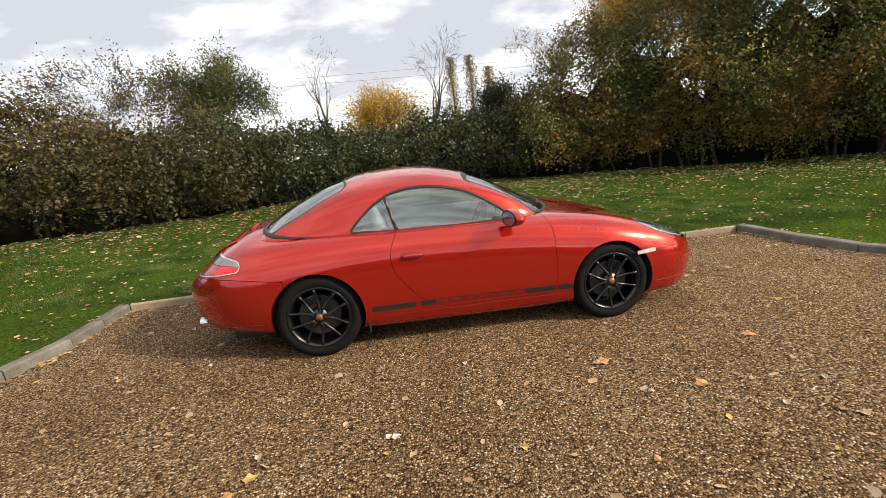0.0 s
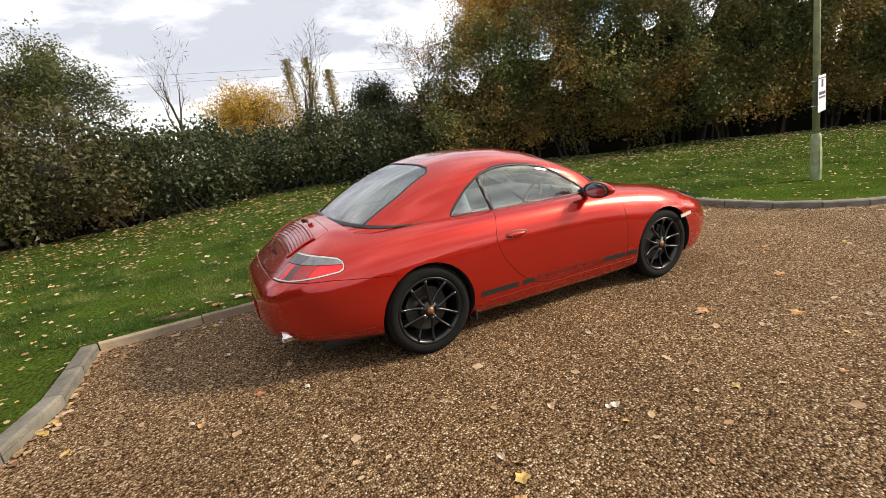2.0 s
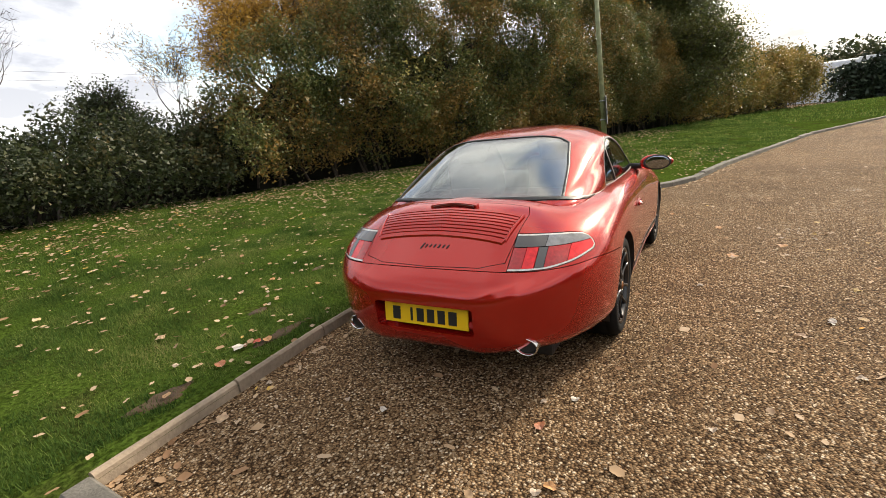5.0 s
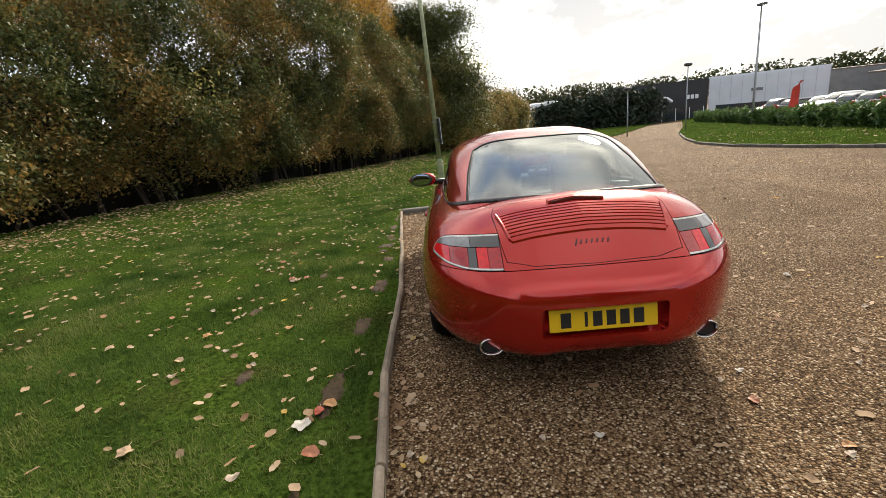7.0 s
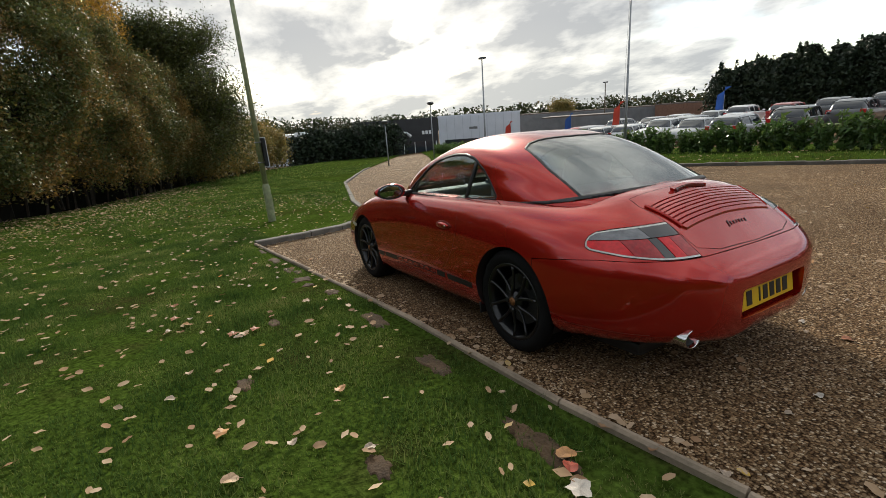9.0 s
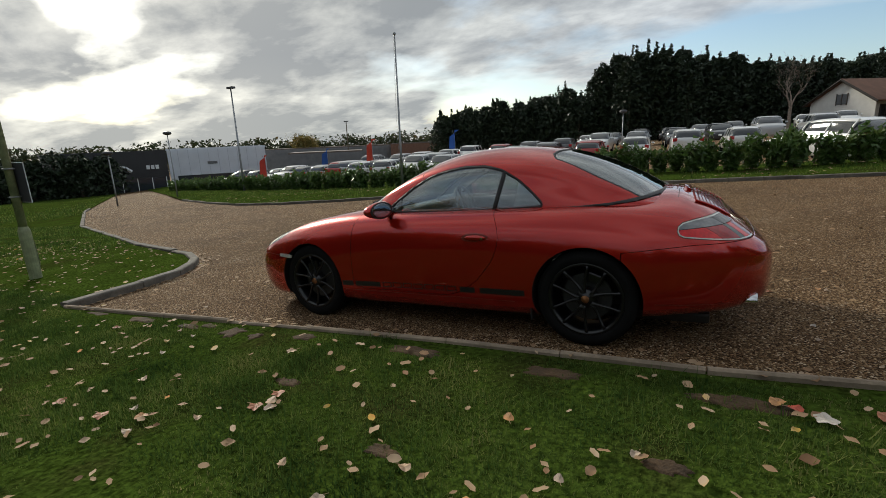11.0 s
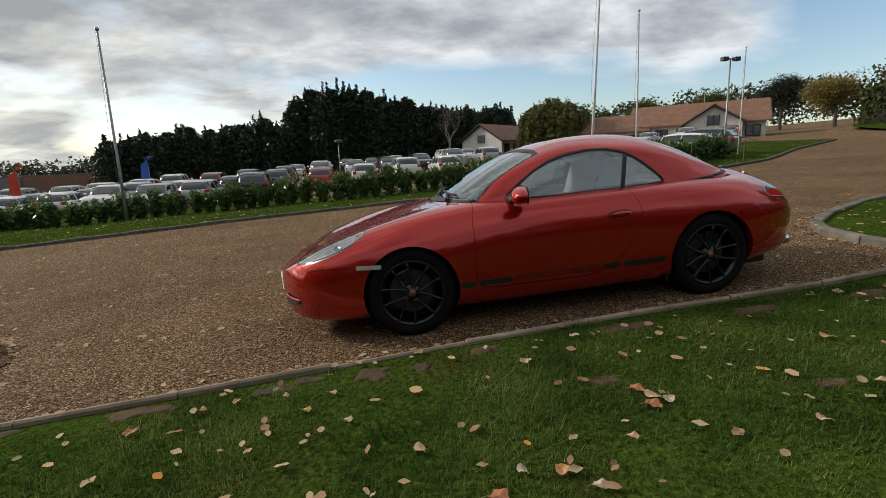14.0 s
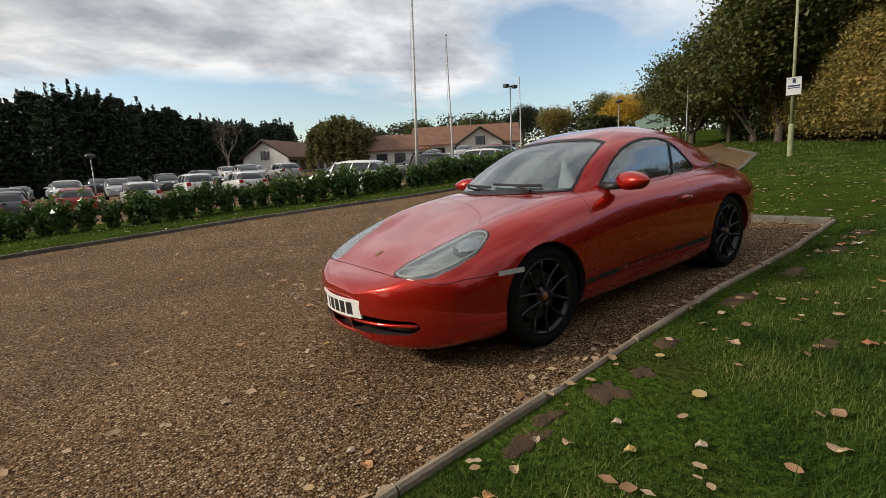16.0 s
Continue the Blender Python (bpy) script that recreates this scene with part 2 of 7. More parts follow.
M_LEATHER = plain("grey_leather", (0.34, 0.36, 0.39), 0.5, var=0.15, scale=12, bump=0.1)
M_INTDARK = plain("dark_trim", (0.11, 0.12, 0.135), 0.6, var=0.2, scale=10)
M_GLASS = glass("car_glass", (0.74, 0.82, 0.82), base=0.17)
M_GLASS_DARK = glass("rear_glass", (0.62, 0.70, 0.70), base=0.22)
M_HEADLENS = glass("headlamp_cover", (0.9, 0.92, 0.92))
# ---- building helpers ----
def link_mesh(name, bm, material=None, smooth=False):
    me = bpy.data.meshes.new(name)
    bm.to_mesh(me)
    bm.free()
    if smooth:
        me.shade_smooth()
    if material:
        me.materials.append(material)
    return me

def part(name, bm, material, parent, label="", smooth=False):
    """Links a bmesh, or a finished mesh, as one object under a thing or a part."""
    me = bm if isinstance(bm, bpy.types.Mesh) else link_mesh(name, bm, material, smooth)
    ob = new(name, me)
    ob.parent = parent
    return tagged(ob, label=label)

def thing(name, label, category, group="", kind="", at=None):
    return tagged(place(new(name), at), label, category, group, kind)

def place(ob, at):
    if at is not None:
        ob.matrix_basis = at if isinstance(at, Matrix) else Matrix.Translation(at)
    return ob

def from_arrays(name, verts, faces, material=None, smooth=False):
    me = bpy.data.meshes.new(name)
    me.from_pydata([tuple(v) for v in verts], [], [tuple(f) for f in faces])
    me.update()
    if smooth:
        me.shade_smooth()
    if material:
        me.materials.append(material)
    return me

def box(bm, x0, x1, y0, y1, z0, z1, bevel=0.0):
    r = bmesh.ops.create_cube(bm, size=1.0, matrix=Matrix.Translation(((x0 + x1) / 2, (y0 + y1) / 2, (z0 + z1) / 2)) @ Matrix.Diagonal((x1 - x0, y1 - y0, z1 - z0, 1)))
    if bevel > 0:
        es = list({e for v in r["verts"] for e in v.link_edges})
        bmesh.ops.bevel(bm, geom=es, offset=bevel, segments=2, affect="EDGES", profile=0.6)
    return bm

def tube(bm, pts, radii, sides=8, cap=True):
    """A tapered tube through points."""
    rings = []
    for i, p in enumerate(pts):
        p = Vector(p)
        a, b = Vector(pts[max(i - 1, 0)]), Vector(pts[min(i + 1, len(pts) - 1)])
        q = (b - a).to_track_quat("Z", "X")
        rings.append([bm.verts.new(p + q @ Vector((math.cos(k * 2 * math.pi / sides) * radii[i], math.sin(k * 2 * math.pi / sides) * radii[i], 0))) for k in range(sides)])
    for r0, r1 in zip(rings, rings[1:]):
        for k in range(sides):
            bm.faces.new((r0[k], r0[(k + 1) % sides], r1[(k + 1) % sides], r1[k]))
    if cap:
        bm.faces.new(rings[0][::-1])
        bm.faces.new(rings[-1])
    return bm

# the ground falls gently along +x; the car stands square on it
UP = Vector((-0.056, 0.018, 0.9983)).normalized()
TILT = UP.rotation_difference(Vector((0, 0, 1))).to_matrix().to_4x4()

# lines of the plan, in metres
KERB_LOT = [(-45, -19), (-30, -11.8), (-19.8, -6.2), (-12, -3.6), (-8.3, -2.55), (-6, -2.1), (-4.75, -1.50), (-4.0, -1.0), (-3.64, -.52), (-3.48, .05), (-3.43, .97),
            (-1.85, 1.11), (-.3, 1.14), (.9, 1.22), (2.6, 1.36), (4.2, 1.48), (4.32, .60), (4.46, .02), (4.80, -.42), (5.2, -.76), (5.87, -1.10), (8.5, -1.75), (17, -4.5), (30, -10.5), (45, -18.5), (75, -36)]
KERB_STRIP = [(80, -42), (45, -24.5), (30, -16.5), (22, -12.8), (17, -10.8), (13.5, -10.3), (10.5, -10.7), (6, -11.9), (0, -12.4), (-6, -11.7), (-11, -12), (-16, -14.5), (-24, -21), (-33, -26.5)]
BANK_FOOT = [(-60, -24), (-49, -18.5), (-36, -10.5), (-26.6, -5.5), (-20.9, -1.8), (-15, 1.6), (-9.6, 4.8), (-6.3, 6.9), (-3.8, 7.9), (-.9, 10.1), (1.5, 10.0), (3.9, 9.4), (6.0, 8.8), (8.3, 8.2), (11.6, 6.5), (16, 4.7), (21.5, 3.0), (28, .8), (45, -5), (75, -24)]
LAUREL = [(52, -29.5), (27, -20.8), (13.5, -16.0), (5, -15.3), (-.5, -14.6), (-5, -14.3), (-11, -14.7), (-17, -18.0)]

def line_distance(x, y, line):
    """How far the points (arrays) lie from a polyline."""
    x, y = np.asarray(x, float), np.asarray(y, float)
    best = np.full(x.shape, 1e9)
    for (ax, ay), (bx, by) in zip(line, line[1:]):
        dx, dy = bx - ax, by - ay
        t = np.clip(((x - ax) * dx + (y - ay) * dy) / (dx * dx + dy * dy), 0, 1)
        best = np.minimum(best, np.hypot(x - ax - t * dx, y - ay - t * dy))
    return best

def inside(x, y, poly):
    """Which of the points (arrays) lie inside a polygon."""
    x, y = np.asarray(x, float), np.asarray(y, float)
    hit = np.zeros(x.shape, bool)
    for (ax, ay), (bx, by) in zip(poly, poly[1:] + poly[:1]):
        if ay != by:
            hit ^= ((ay > y) != (by > y)) & (x < (bx - ax) * (y - ay) / (by - ay) + ax)
    return hit

def ground_arr(x, y):
    """The height of the gravel, which runs on under lawns and hedges."""
    x, y = np.asarray(x, float), np.asarray(y, float)
    base = -0.0561 * np.clip(x, -160, 110) + 0.018 * np.clip(y, -20, 40)
    base = base + 0.012 * np.clip(-18 - y, 0, 110)
    return base

def ground_z(x, y):
    return float(ground_arr(x, y))

BANK = KERB_LOT + BANK_FOOT[::-1]
STRIP = KERB_STRIP + [(-33, -45), (-17, -21), (-11, -17), (-5, -16.6), (5, -18.6), (13.5, -19.8), (27, -24), (52, -32), (85, -48)]

def lawn_arr(x, y):
    """The height of the grass: a little below the kerb tops, swelling towards the hedge."""
    d = line_distance(x, y, KERB_LOT)
    t = np.clip((d - 2.0) / 10.0, 0, 1)
    ds = line_distance(x, y, KERB_STRIP)
    bump = 0.02 * np.sin(np.asarray(x) * 1.3 + 0.7 * np.asarray(y)) + 0.015 * np.sin(np.asarray(y) * 2.1 - 0.5 * np.asarray(x))
    return ground_arr(x, y) + 0.046 + np.where(d < ds, 0.34 * t * t * (3 - 2 * t), 0.03 + 0.14 * np.clip(ds / 2.5, 0, 1)) + bump * np.clip(d / 1.5, 0, 1)

# ---- ground ----
def sheet(name, xs, ys, material):
    gx, gy = np.meshgrid(xs, ys)
    gz = ground_arr(gx, gy)
    verts = np.stack([gx.ravel(), gy.ravel(), gz.ravel()], 1)
    nx = len(xs)
    faces = [(j * nx + i, j * nx + i + 1, (j + 1) * nx + i + 1, (j + 1) * nx + i) for j in range(len(ys) - 1) for i in range(nx - 1)]
    return from_arrays(name, verts, faces, material)

far = [-2500, -900, -350, -160, -80, -45, -25] + [i * 1.0 for i in range(-20, 25)] + [30, 40, 60, 80, 110, 200, 500, 2500]
fary = [-2500, -900, -350, -128, -80, -45, -25, -20, -18] + [i * 1.0 for i in range(-17, 25)] + [30, 40, 60, 110, 200, 500, 2500]
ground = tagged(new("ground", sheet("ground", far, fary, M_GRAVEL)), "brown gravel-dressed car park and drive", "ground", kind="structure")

def lawn(name, poly, step, label):
    from mathutils.geometry import delaunay_2d_cdt
    xs, ys = [p[0] for p in poly], [p[1] for p in poly]
    gx, gy = np.meshgrid(np.arange(max(min(xs), -30), min(max(xs), 35), step), np.arange(max(min(ys), -28), max(ys), step))
    gx, gy = gx.ravel(), gy.ravel()
    keep = inside(gx, gy, poly) & (line_distance(gx, gy, poly + poly[:1]) > step * 0.3)
    pts = [Vector(p) for p in poly] + [Vector((a, b)) for a, b in zip(gx[keep], gy[keep])]
    v, _, f, _, _, _ = delaunay_2d_cdt(pts, [], [list(range(len(poly)))], 1, 1e-5)
    v = np.array([tuple(p) for p in v])
    z = lawn_arr(v[:, 0], v[:, 1])
    me = from_arrays(name, np.column_stack([v, z]), f, M_GRASS, True)
    if me.polygons[0].normal.z < 0:
        me.flip_normals()
    return tagged(new(name, me), label, "lawn", kind="structure")
lawn("lawn_bank", BANK, 0.5, "mown green lawn strewn with fallen leaves")
FAR_LAWN = [(-37, -16.5), (-38, -21), (-41, -27), (-45, -33), (-52, -42), (-75, -60), (-140, -90), (-140, -30), (-61, -25), (-45.2, -19.4)]
lawn("lawn_far", FAR_LAWN, 4.0, "green lawn beyond the bend of the drive")
lawn("lawn_strip", STRIP, 0.8, "narrow green grass strip before the hedge")
# ---- kerbs: each stone is a piece of its own ----
def kerb(name, line, width, height, seg, label, side, mat=None):
    """Kerb stones set end to end along a line; side: +1 puts them to the line's left."""
    top = tagged(new(name), label, "kerb", kind="structure")
    rnd = random.Random(5)
    pts = [Vector((*p, 0)) for p in line]
    for a, b in zip(pts, pts[1:]):
        d = b - a
        n = max(1, round(d.length / seg))
        for i in range(n):
            p, q = a + d * (i / n), a + d * ((i + 1) / n)
            mid = (p + q) / 2
            if abs(mid.x) > 34:
                continue
            u = d.normalized()
            w = Vector((-u.y, u.x, 0)) * side
            h = height + rnd.uniform(-.008, .008)
            zs = [ground_z(p.x, p.y), ground_z(q.x, q.y)]
            g = .004 if seg > .7 else .006
            bm = bmesh.new()
            prof = [(0, -.12), (0, h - .014), (.014, h), (width - .012, h), (width, h - .012), (width, -.12)]
            j = [rnd.uniform(-.004, .004) for _ in range(4)]
            rows = []
            for end, (pt, z, s) in enumerate(((p, zs[0], 1), (q, zs[1], -1))):
                base = pt + u * g * s
                rows.append([bm.verts.new(base - mid + w * (o + j[end]) + Vector((0, 0, z - ground_z(mid.x, mid.y) + hh + (j[2 + end] if hh > 0 else 0)))) for o, hh in prof])
            for k in range(len(prof) - 1):
                bm.faces.new((rows[0][k], rows[0][k + 1], rows[1][k + 1], rows[1][k]))
            bm.faces.new(rows[0][::-1]), bm.faces.new(rows[1])
            bmesh.ops.recalc_face_normals(bm, faces=bm.faces)
            s = part("kerb_stone", bm, mat or M_KERB_OLD, top)
            s.matrix_basis = Matrix.Translation((mid.x, mid.y, ground_z(mid.x, mid.y)))
    return top
kerb("kerb_bay", KERB_LOT[10:16], .042, .075, 0.92, "thin weathered concrete edging along the parking bay", 1, M_KERB)
kerb("kerb_rear", KERB_LOT[1:11], .125, .085, 0.58, "worn concrete kerb curving behind the parking bay", 1)
kerb("kerb_front", KERB_LOT[15:25], .12, .085, 0.62, "worn concrete kerb round the grass point", 1)
kerb("kerb_strip", KERB_STRIP[2:], .13, .10, 0.9, "concrete kerb along the far side of the drive", 1)
# ---- the car ----
def catmull(rows, n):
    """Rows of numbers, resampled to n rows by a monotone-ish Catmull-Rom spline over the row index."""
    rows = np.array(rows, float)
    k = len(rows)
    t = np.linspace(0, k - 1, n)
    i = np.clip(t.astype(int), 0, k - 2)
    f = (t - i)[:, None]
    d = np.zeros_like(rows)
    d[1:-1] = (rows[2:] - rows[:-2]) / 2
    d[0], d[-1] = rows[1] - rows[0], rows[-1] - rows[-2]
    p0, p1, m0, m1 = rows[i], rows[i + 1], d[i], d[i + 1]
    return (2 * f**3 - 3 * f**2 + 1) * p0 + (f**3 - 2 * f**2 + f) * m0 + (-2 * f**3 + 3 * f**2) * p1 + (f**3 - f**2) * m1

def loft_half(rows, nu, nv):
    """Closed solid, mirrored in y, from rows of x and control points (y, z) from the bottom centre to the top centre."""
    st = catmull([[r[0]] + [c for p in r[1] for c in p] for r in rows], nu)
    verts, faces = [], []
    ring = 2 * nv - 2
    for s in st:
        pts = catmull(s[1:].reshape(-1, 2), nv)
        pts[0, 0] = pts[-1, 0] = 0.0
        loop = list(pts) + [(-y, z) for y, z in pts[-2:0:-1]]
        verts += [(s[0], y, z) for y, z in loop]
    for a in range(nu - 1):
        for k in range(ring):
            faces.append((a * ring + k, a * ring + (k + 1) % ring, (a + 1) * ring + (k + 1) % ring, (a + 1) * ring + k))
    faces.append(tuple(range(ring - 1, -1, -1)))
    faces.append(tuple((nu - 1) * ring + k for k in range(ring)))
    me = from_arrays("loft", verts, faces, None, True)
    bm = bmesh.new()
    bm.from_mesh(me)
    bmesh.ops.recalc_face_normals(bm, faces=bm.faces)
    bm.to_mesh(me)
    bm.free()
    me.shade_smooth()
    return me

def sec(zb, yb, r, w, s, t, m, c):
    return [(0, zb), (yb * 0.6, zb), (yb, zb), r, w, s, t, m, (0, c)]

BODY = [
    (2.095, sec(.36, .02, (.04, .38), (.05, .40), (.04, .43), (.03, .44), (.015, .442), .443)),
    (2.085, sec(.25, .16, (.20, .28), (.24, .39), (.22, .465), (.18, .485), (.09, .492), .494)),
    (2.055, sec(.195, .27, (.33, .24), (.37, .39), (.34, .49), (.29, .515), (.14, .525), .527)),
    (2.000, sec(.17, .38, (.45, .23), (.50, .395), (.465, .512), (.40, .543), (.20, .552), .555)),
    (1.920, sec(.155, .50, (.58, .225), (.63, .40), (.585, .540), (.50, .585), (.25, .583), .584)),
    (1.820, sec(.15, .60, (.69, .22), (.735, .41), (.69, .575), (.58, .640), (.30, .637), .638)),
    (1.700, sec(.15, .66, (.77, .22), (.805, .43), (.755, .612), (.62, .697), (.32, .688), .690)),
    (1.550, sec(.15, .70, (.82, .22), (.845, .45), (.795, .652), (.645, .750), (.34, .735), .737)),
    (1.380, sec(.15, .70, (.845, .24), (.870, .48), (.82, .688), (.66, .797), (.35, .785), .790)),
    (1.175, sec(.15, .70, (.85, .26), (.878, .50), (.835, .716), (.675, .838), (.36, .838), .845)),
    (0.900, sec(.15, .70, (.845, .24), (.873, .50), (.83, .735), (.69, .868), (.38, .893), .902)),
    (0.600, sec(.15, .72, (.835, .23), (.867, .50), (.835, .745), (.71, .885), (.40, .918), .928)),
    (0.200, sec(.15, .72, (.83, .23), (.862, .50), (.835, .76), (.715, .893), (.40, .912), .918)),
    (-.300, sec(.15, .72, (.835, .23), (.868, .50), (.84, .765), (.715, .898), (.40, .908), .910)),
    (-.800, sec(.15, .72, (.85, .25), (.88, .52), (.845, .775), (.72, .903), (.40, .93), .935)),
    (-1.175, sec(.16, .70, (.86, .28), (.887, .54), (.845, .77), (.72, .895), (.40, .94), .950)),
    (-1.500, sec(.18, .68, (.85, .28), (.878, .55), (.828, .755), (.70, .872), (.40, .94), .962)),
    (-1.700, sec(.20, .64, (.815, .29), (.848, .56), (.795, .738), (.665, .848), (.40, .928), .950)),
    (-1.850, sec(.21, .60, (.77, .30), (.805, .57), (.75, .72), (.625, .815), (.39, .876), .896)),
    (-1.960, sec(.22, .55, (.715, .30), (.755, .57), (.70, .70), (.585, .775), (.37, .818), .832)),
    (-2.060, sec(.23, .49, (.64, .31), (.685, .56), (.635, .665), (.53, .72), (.33, .745), .755)),
    (-2.150, sec(.24, .41, (.55, .32), (.60, .55), (.555, .628), (.46, .665), (.28, .678), .683)),
    (-2.220, sec(.26, .32, (.44, .34), (.49, .54), (.45, .592), (.37, .615), (.22, .622), .625)),
    (-2.260, sec(.32, .20, (.30, .40), (.34, .52), (.31, .55), (.25, .562), (.14, .568), .571)),
    (-2.272, sec(.42, .04, (.06, .46), (.07, .50), (.06, .52), (.05, .525), (.03, .527), .528)),
]

def top_sec(yb, zb, y1, z1, y2, z2, y3, z3, c):
    return [(0, 0.70), (yb * 0.6, 0.70), (yb, 0.72), (yb + .004, zb - .06), (yb, zb), (y1, z1), (y2, z2), (y3, z3), (0, c)]

TOP = [
    (.830, top_sec(.20, .905, .16, .915, .12, .922, .06, .925, .926)),
    (.780, top_sec(.40, .90, .36, .918, .30, .93, .16, .938, .940)),
    (.700, top_sec(.54, .90, .50, .93, .43, .955, .24, .975, .98)),
    (.560, top_sec(.64, .90, .60, .96, .52, 1.005, .30, 1.04, 1.05)),
    (.400, top_sec(.69, .90, .645, .99, .565, 1.065, .32, 1.115, 1.125)),
    (.200, top_sec(.705, .90, .66, 1.02, .58, 1.13, .32, 1.195, 1.207)),
    (.000, top_sec(.71, .90, .665, 1.04, .585, 1.175, .33, 1.25, 1.263)),
    (-.200, top_sec(.71, .90, .67, 1.045, .595, 1.195, .34, 1.282, 1.295)),
    (-.400, top_sec(.71, .90, .67, 1.05, .60, 1.20, .34, 1.292, 1.306)),
    (-.600, top_sec(.71, .905, .67, 1.045, .60, 1.19, .34, 1.286, 1.300)),
    (-.800, top_sec(.705, .91, .67, 1.03, .60, 1.165, .34, 1.262, 1.276)),
    (-1.000, top_sec(.70, .91, .66, 1.01, .59, 1.12, .34, 1.218, 1.232)),
    (-1.200, top_sec(.685, .91, .645, .98, .57, 1.06, .33, 1.152, 1.166)),
    (-1.400, top_sec(.655, .905, .61, .945, .54, .995, .31, 1.062, 1.075)),
    (-1.530, top_sec(.61, .90, .57, .92, .50, .945, .29, .992, 1.004)),
    (-1.630, top_sec(.50, .89, .46, .90, .40, .912, .22, .932, .940)),
    (-1.680, top_sec(.26, .88, .22, .885, .18, .89, .10, .894, .895)),
]
from mathutils.bvhtree import BVHTree
from mathutils.interpolate import poly_3d_calc

def temp_object(me):
    ob = bpy.data.objects.new("temp", me)
    scene.collection.objects.link(ob)
    return ob

def boolean(me, cutter, op, tries=4):
    """The mesh cut by, or kept inside, a cutter mesh. Coplanar faces can defeat the cut, so it is tried again a hair aside."""
    a, b = temp_object(me), temp_object(cutter)
    m = a.modifiers.new("cut", "BOOLEAN")
    m.operation, m.object, m.solver = op, b, "EXACT"
    dg = bpy.context.evaluated_depsgraph_get()
    out = bpy.data.meshes.new_from_object(a.evaluated_get(dg), depsgraph=dg)
    bpy.data.objects.remove(a)
    bpy.data.objects.remove(b)
    if tries and (not out.polygons or (op == "DIFFERENCE" and len(out.polygons) < 0.3 * len(me.polygons))):
        nudged = cutter.copy()
        nudged.transform(Matrix.Translation((.0006, .0009, .0007)))
        return boolean(me, nudged, op, tries - 1)
    return out

def prism(poly, axis, a, b):
    """A solid from a polygon in the two other axes, drawn out along axis from a to b."""
    put = {"x": lambda p, q, d: (d, p, q), "y": lambda p, q, d: (p, d, q), "z": lambda p, q, d: (p, q, d)}[axis]
    n = len(poly)
    verts = [put(p, q, a) for p, q in poly] + [put(p, q, b) for p, q in poly]
    faces = [tuple(range(n)), tuple(range(2 * n - 1, n - 1, -1))] + [(i, i + n, (i + 1) % n + n, (i + 1) % n) for i in range(n)]
    me = from_arrays("prism", verts, faces)
    bm = bmesh.new()
    bm.from_mesh(me)
    bmesh.ops.recalc_face_normals(bm, faces=bm.faces)
    bm.to_mesh(me)
    bm.free()
    return me

def grow(poly, d):
    """The polygon moved outwards by d."""
    p = np.array(poly, float)
    area = sum(p[i - 1][0] * p[i][1] - p[i][0] * p[i - 1][1] for i in range(len(p)))
    e = np.roll(p, -1, 0) - p
    nrm = np.stack([e[:, 1], -e[:, 0]], 1) / (np.linalg.norm(e, axis=1)[:, None] + 1e-9) * np.sign(area)
    v = nrm + np.roll(nrm, 1, 0)
    v /= np.maximum(0.5, (v * nrm).sum(1))[:, None]
    return [tuple(q) for q in p + v * d]

def rounded(poly, r=0.02, k=4):
    """The polygon with its corners rounded off."""
    out, n = [], len(poly)
    for i in range(n):
        a, b, c = (np.array(poly[j % n], float) for j in (i - 1, i, i + 1))
        ra, rc = min(r, np.linalg.norm(a - b) * 0.45), min(r, np.linalg.norm(c - b) * 0.45)
        p, q = b + (a - b) / np.linalg.norm(a - b) * ra, b + (c - b) / np.linalg.norm(c - b) * rc
        for j in range(k + 1):
            f = j / k
            out.append(tuple((1 - f) ** 2 * p + 2 * f * (1 - f) * b + f * f * q))
    return out

def mirror_y(poly_or_mesh):
    me = poly_or_mesh.copy()
    me.transform(Matrix.Diagonal((1, -1, 1, 1)))
    me.flip_normals()
    return me

def inflate(me, d):
    """A copy moved along its vertex normals."""
    out = me.copy()
    normals = [v.normal.copy() for v in me.vertices]
    for v, n in zip(out.vertices, normals):
        v.co = v.co + n * d
    return out

class Skin:
    """The smooth surface that the pieces of a cut mesh take their normals from."""
    def __init__(self, me):
        self.co = [v.co.copy() for v in me.vertices]
        self.no = [v.normal.copy() for v in me.vertices]
        self.polys = [tuple(p.vertices) for p in me.polygons if len(p.vertices) < 5]
        self.tree = BVHTree.FromPolygons(self.co, self.polys)

    def normal(self, p, reach):
        loc, _, i, d = self.tree.find_nearest(p, reach)
        if i is None:
            return None
        ids = self.polys[i]
        w = poly_3d_calc([self.co[k] for k in ids], loc)
        return sum((self.no[k] * f for k, f in zip(ids, w)), Vector()).normalized()

    def dress(self, me, reach=0.004):
        cache, out = {}, []
        for p in me.polygons:
            p.use_smooth = True
            for li in p.loop_indices:
                vi = me.loops[li].vertex_index
                if vi not in cache:
                    cache[vi] = self.normal(me.vertices[vi].co, reach)
                n = cache[vi]
                out.append(n if n is not None and n.dot(p.normal) > 0.8 else (-n if n is not None and n.dot(p.normal) < -0.8 else p.normal.copy()))
        me.normals_split_custom_set(out)
        return me

body_src = loft_half(BODY, 150, 49)
top_src = loft_half(TOP, 110, 41)
body_skin, top_skin = Skin(body_src), Skin(top_src)
car = thing("sports_car", "metallic red two-door sports car with a fitted hardtop and black wheels", "car", at=TILT)

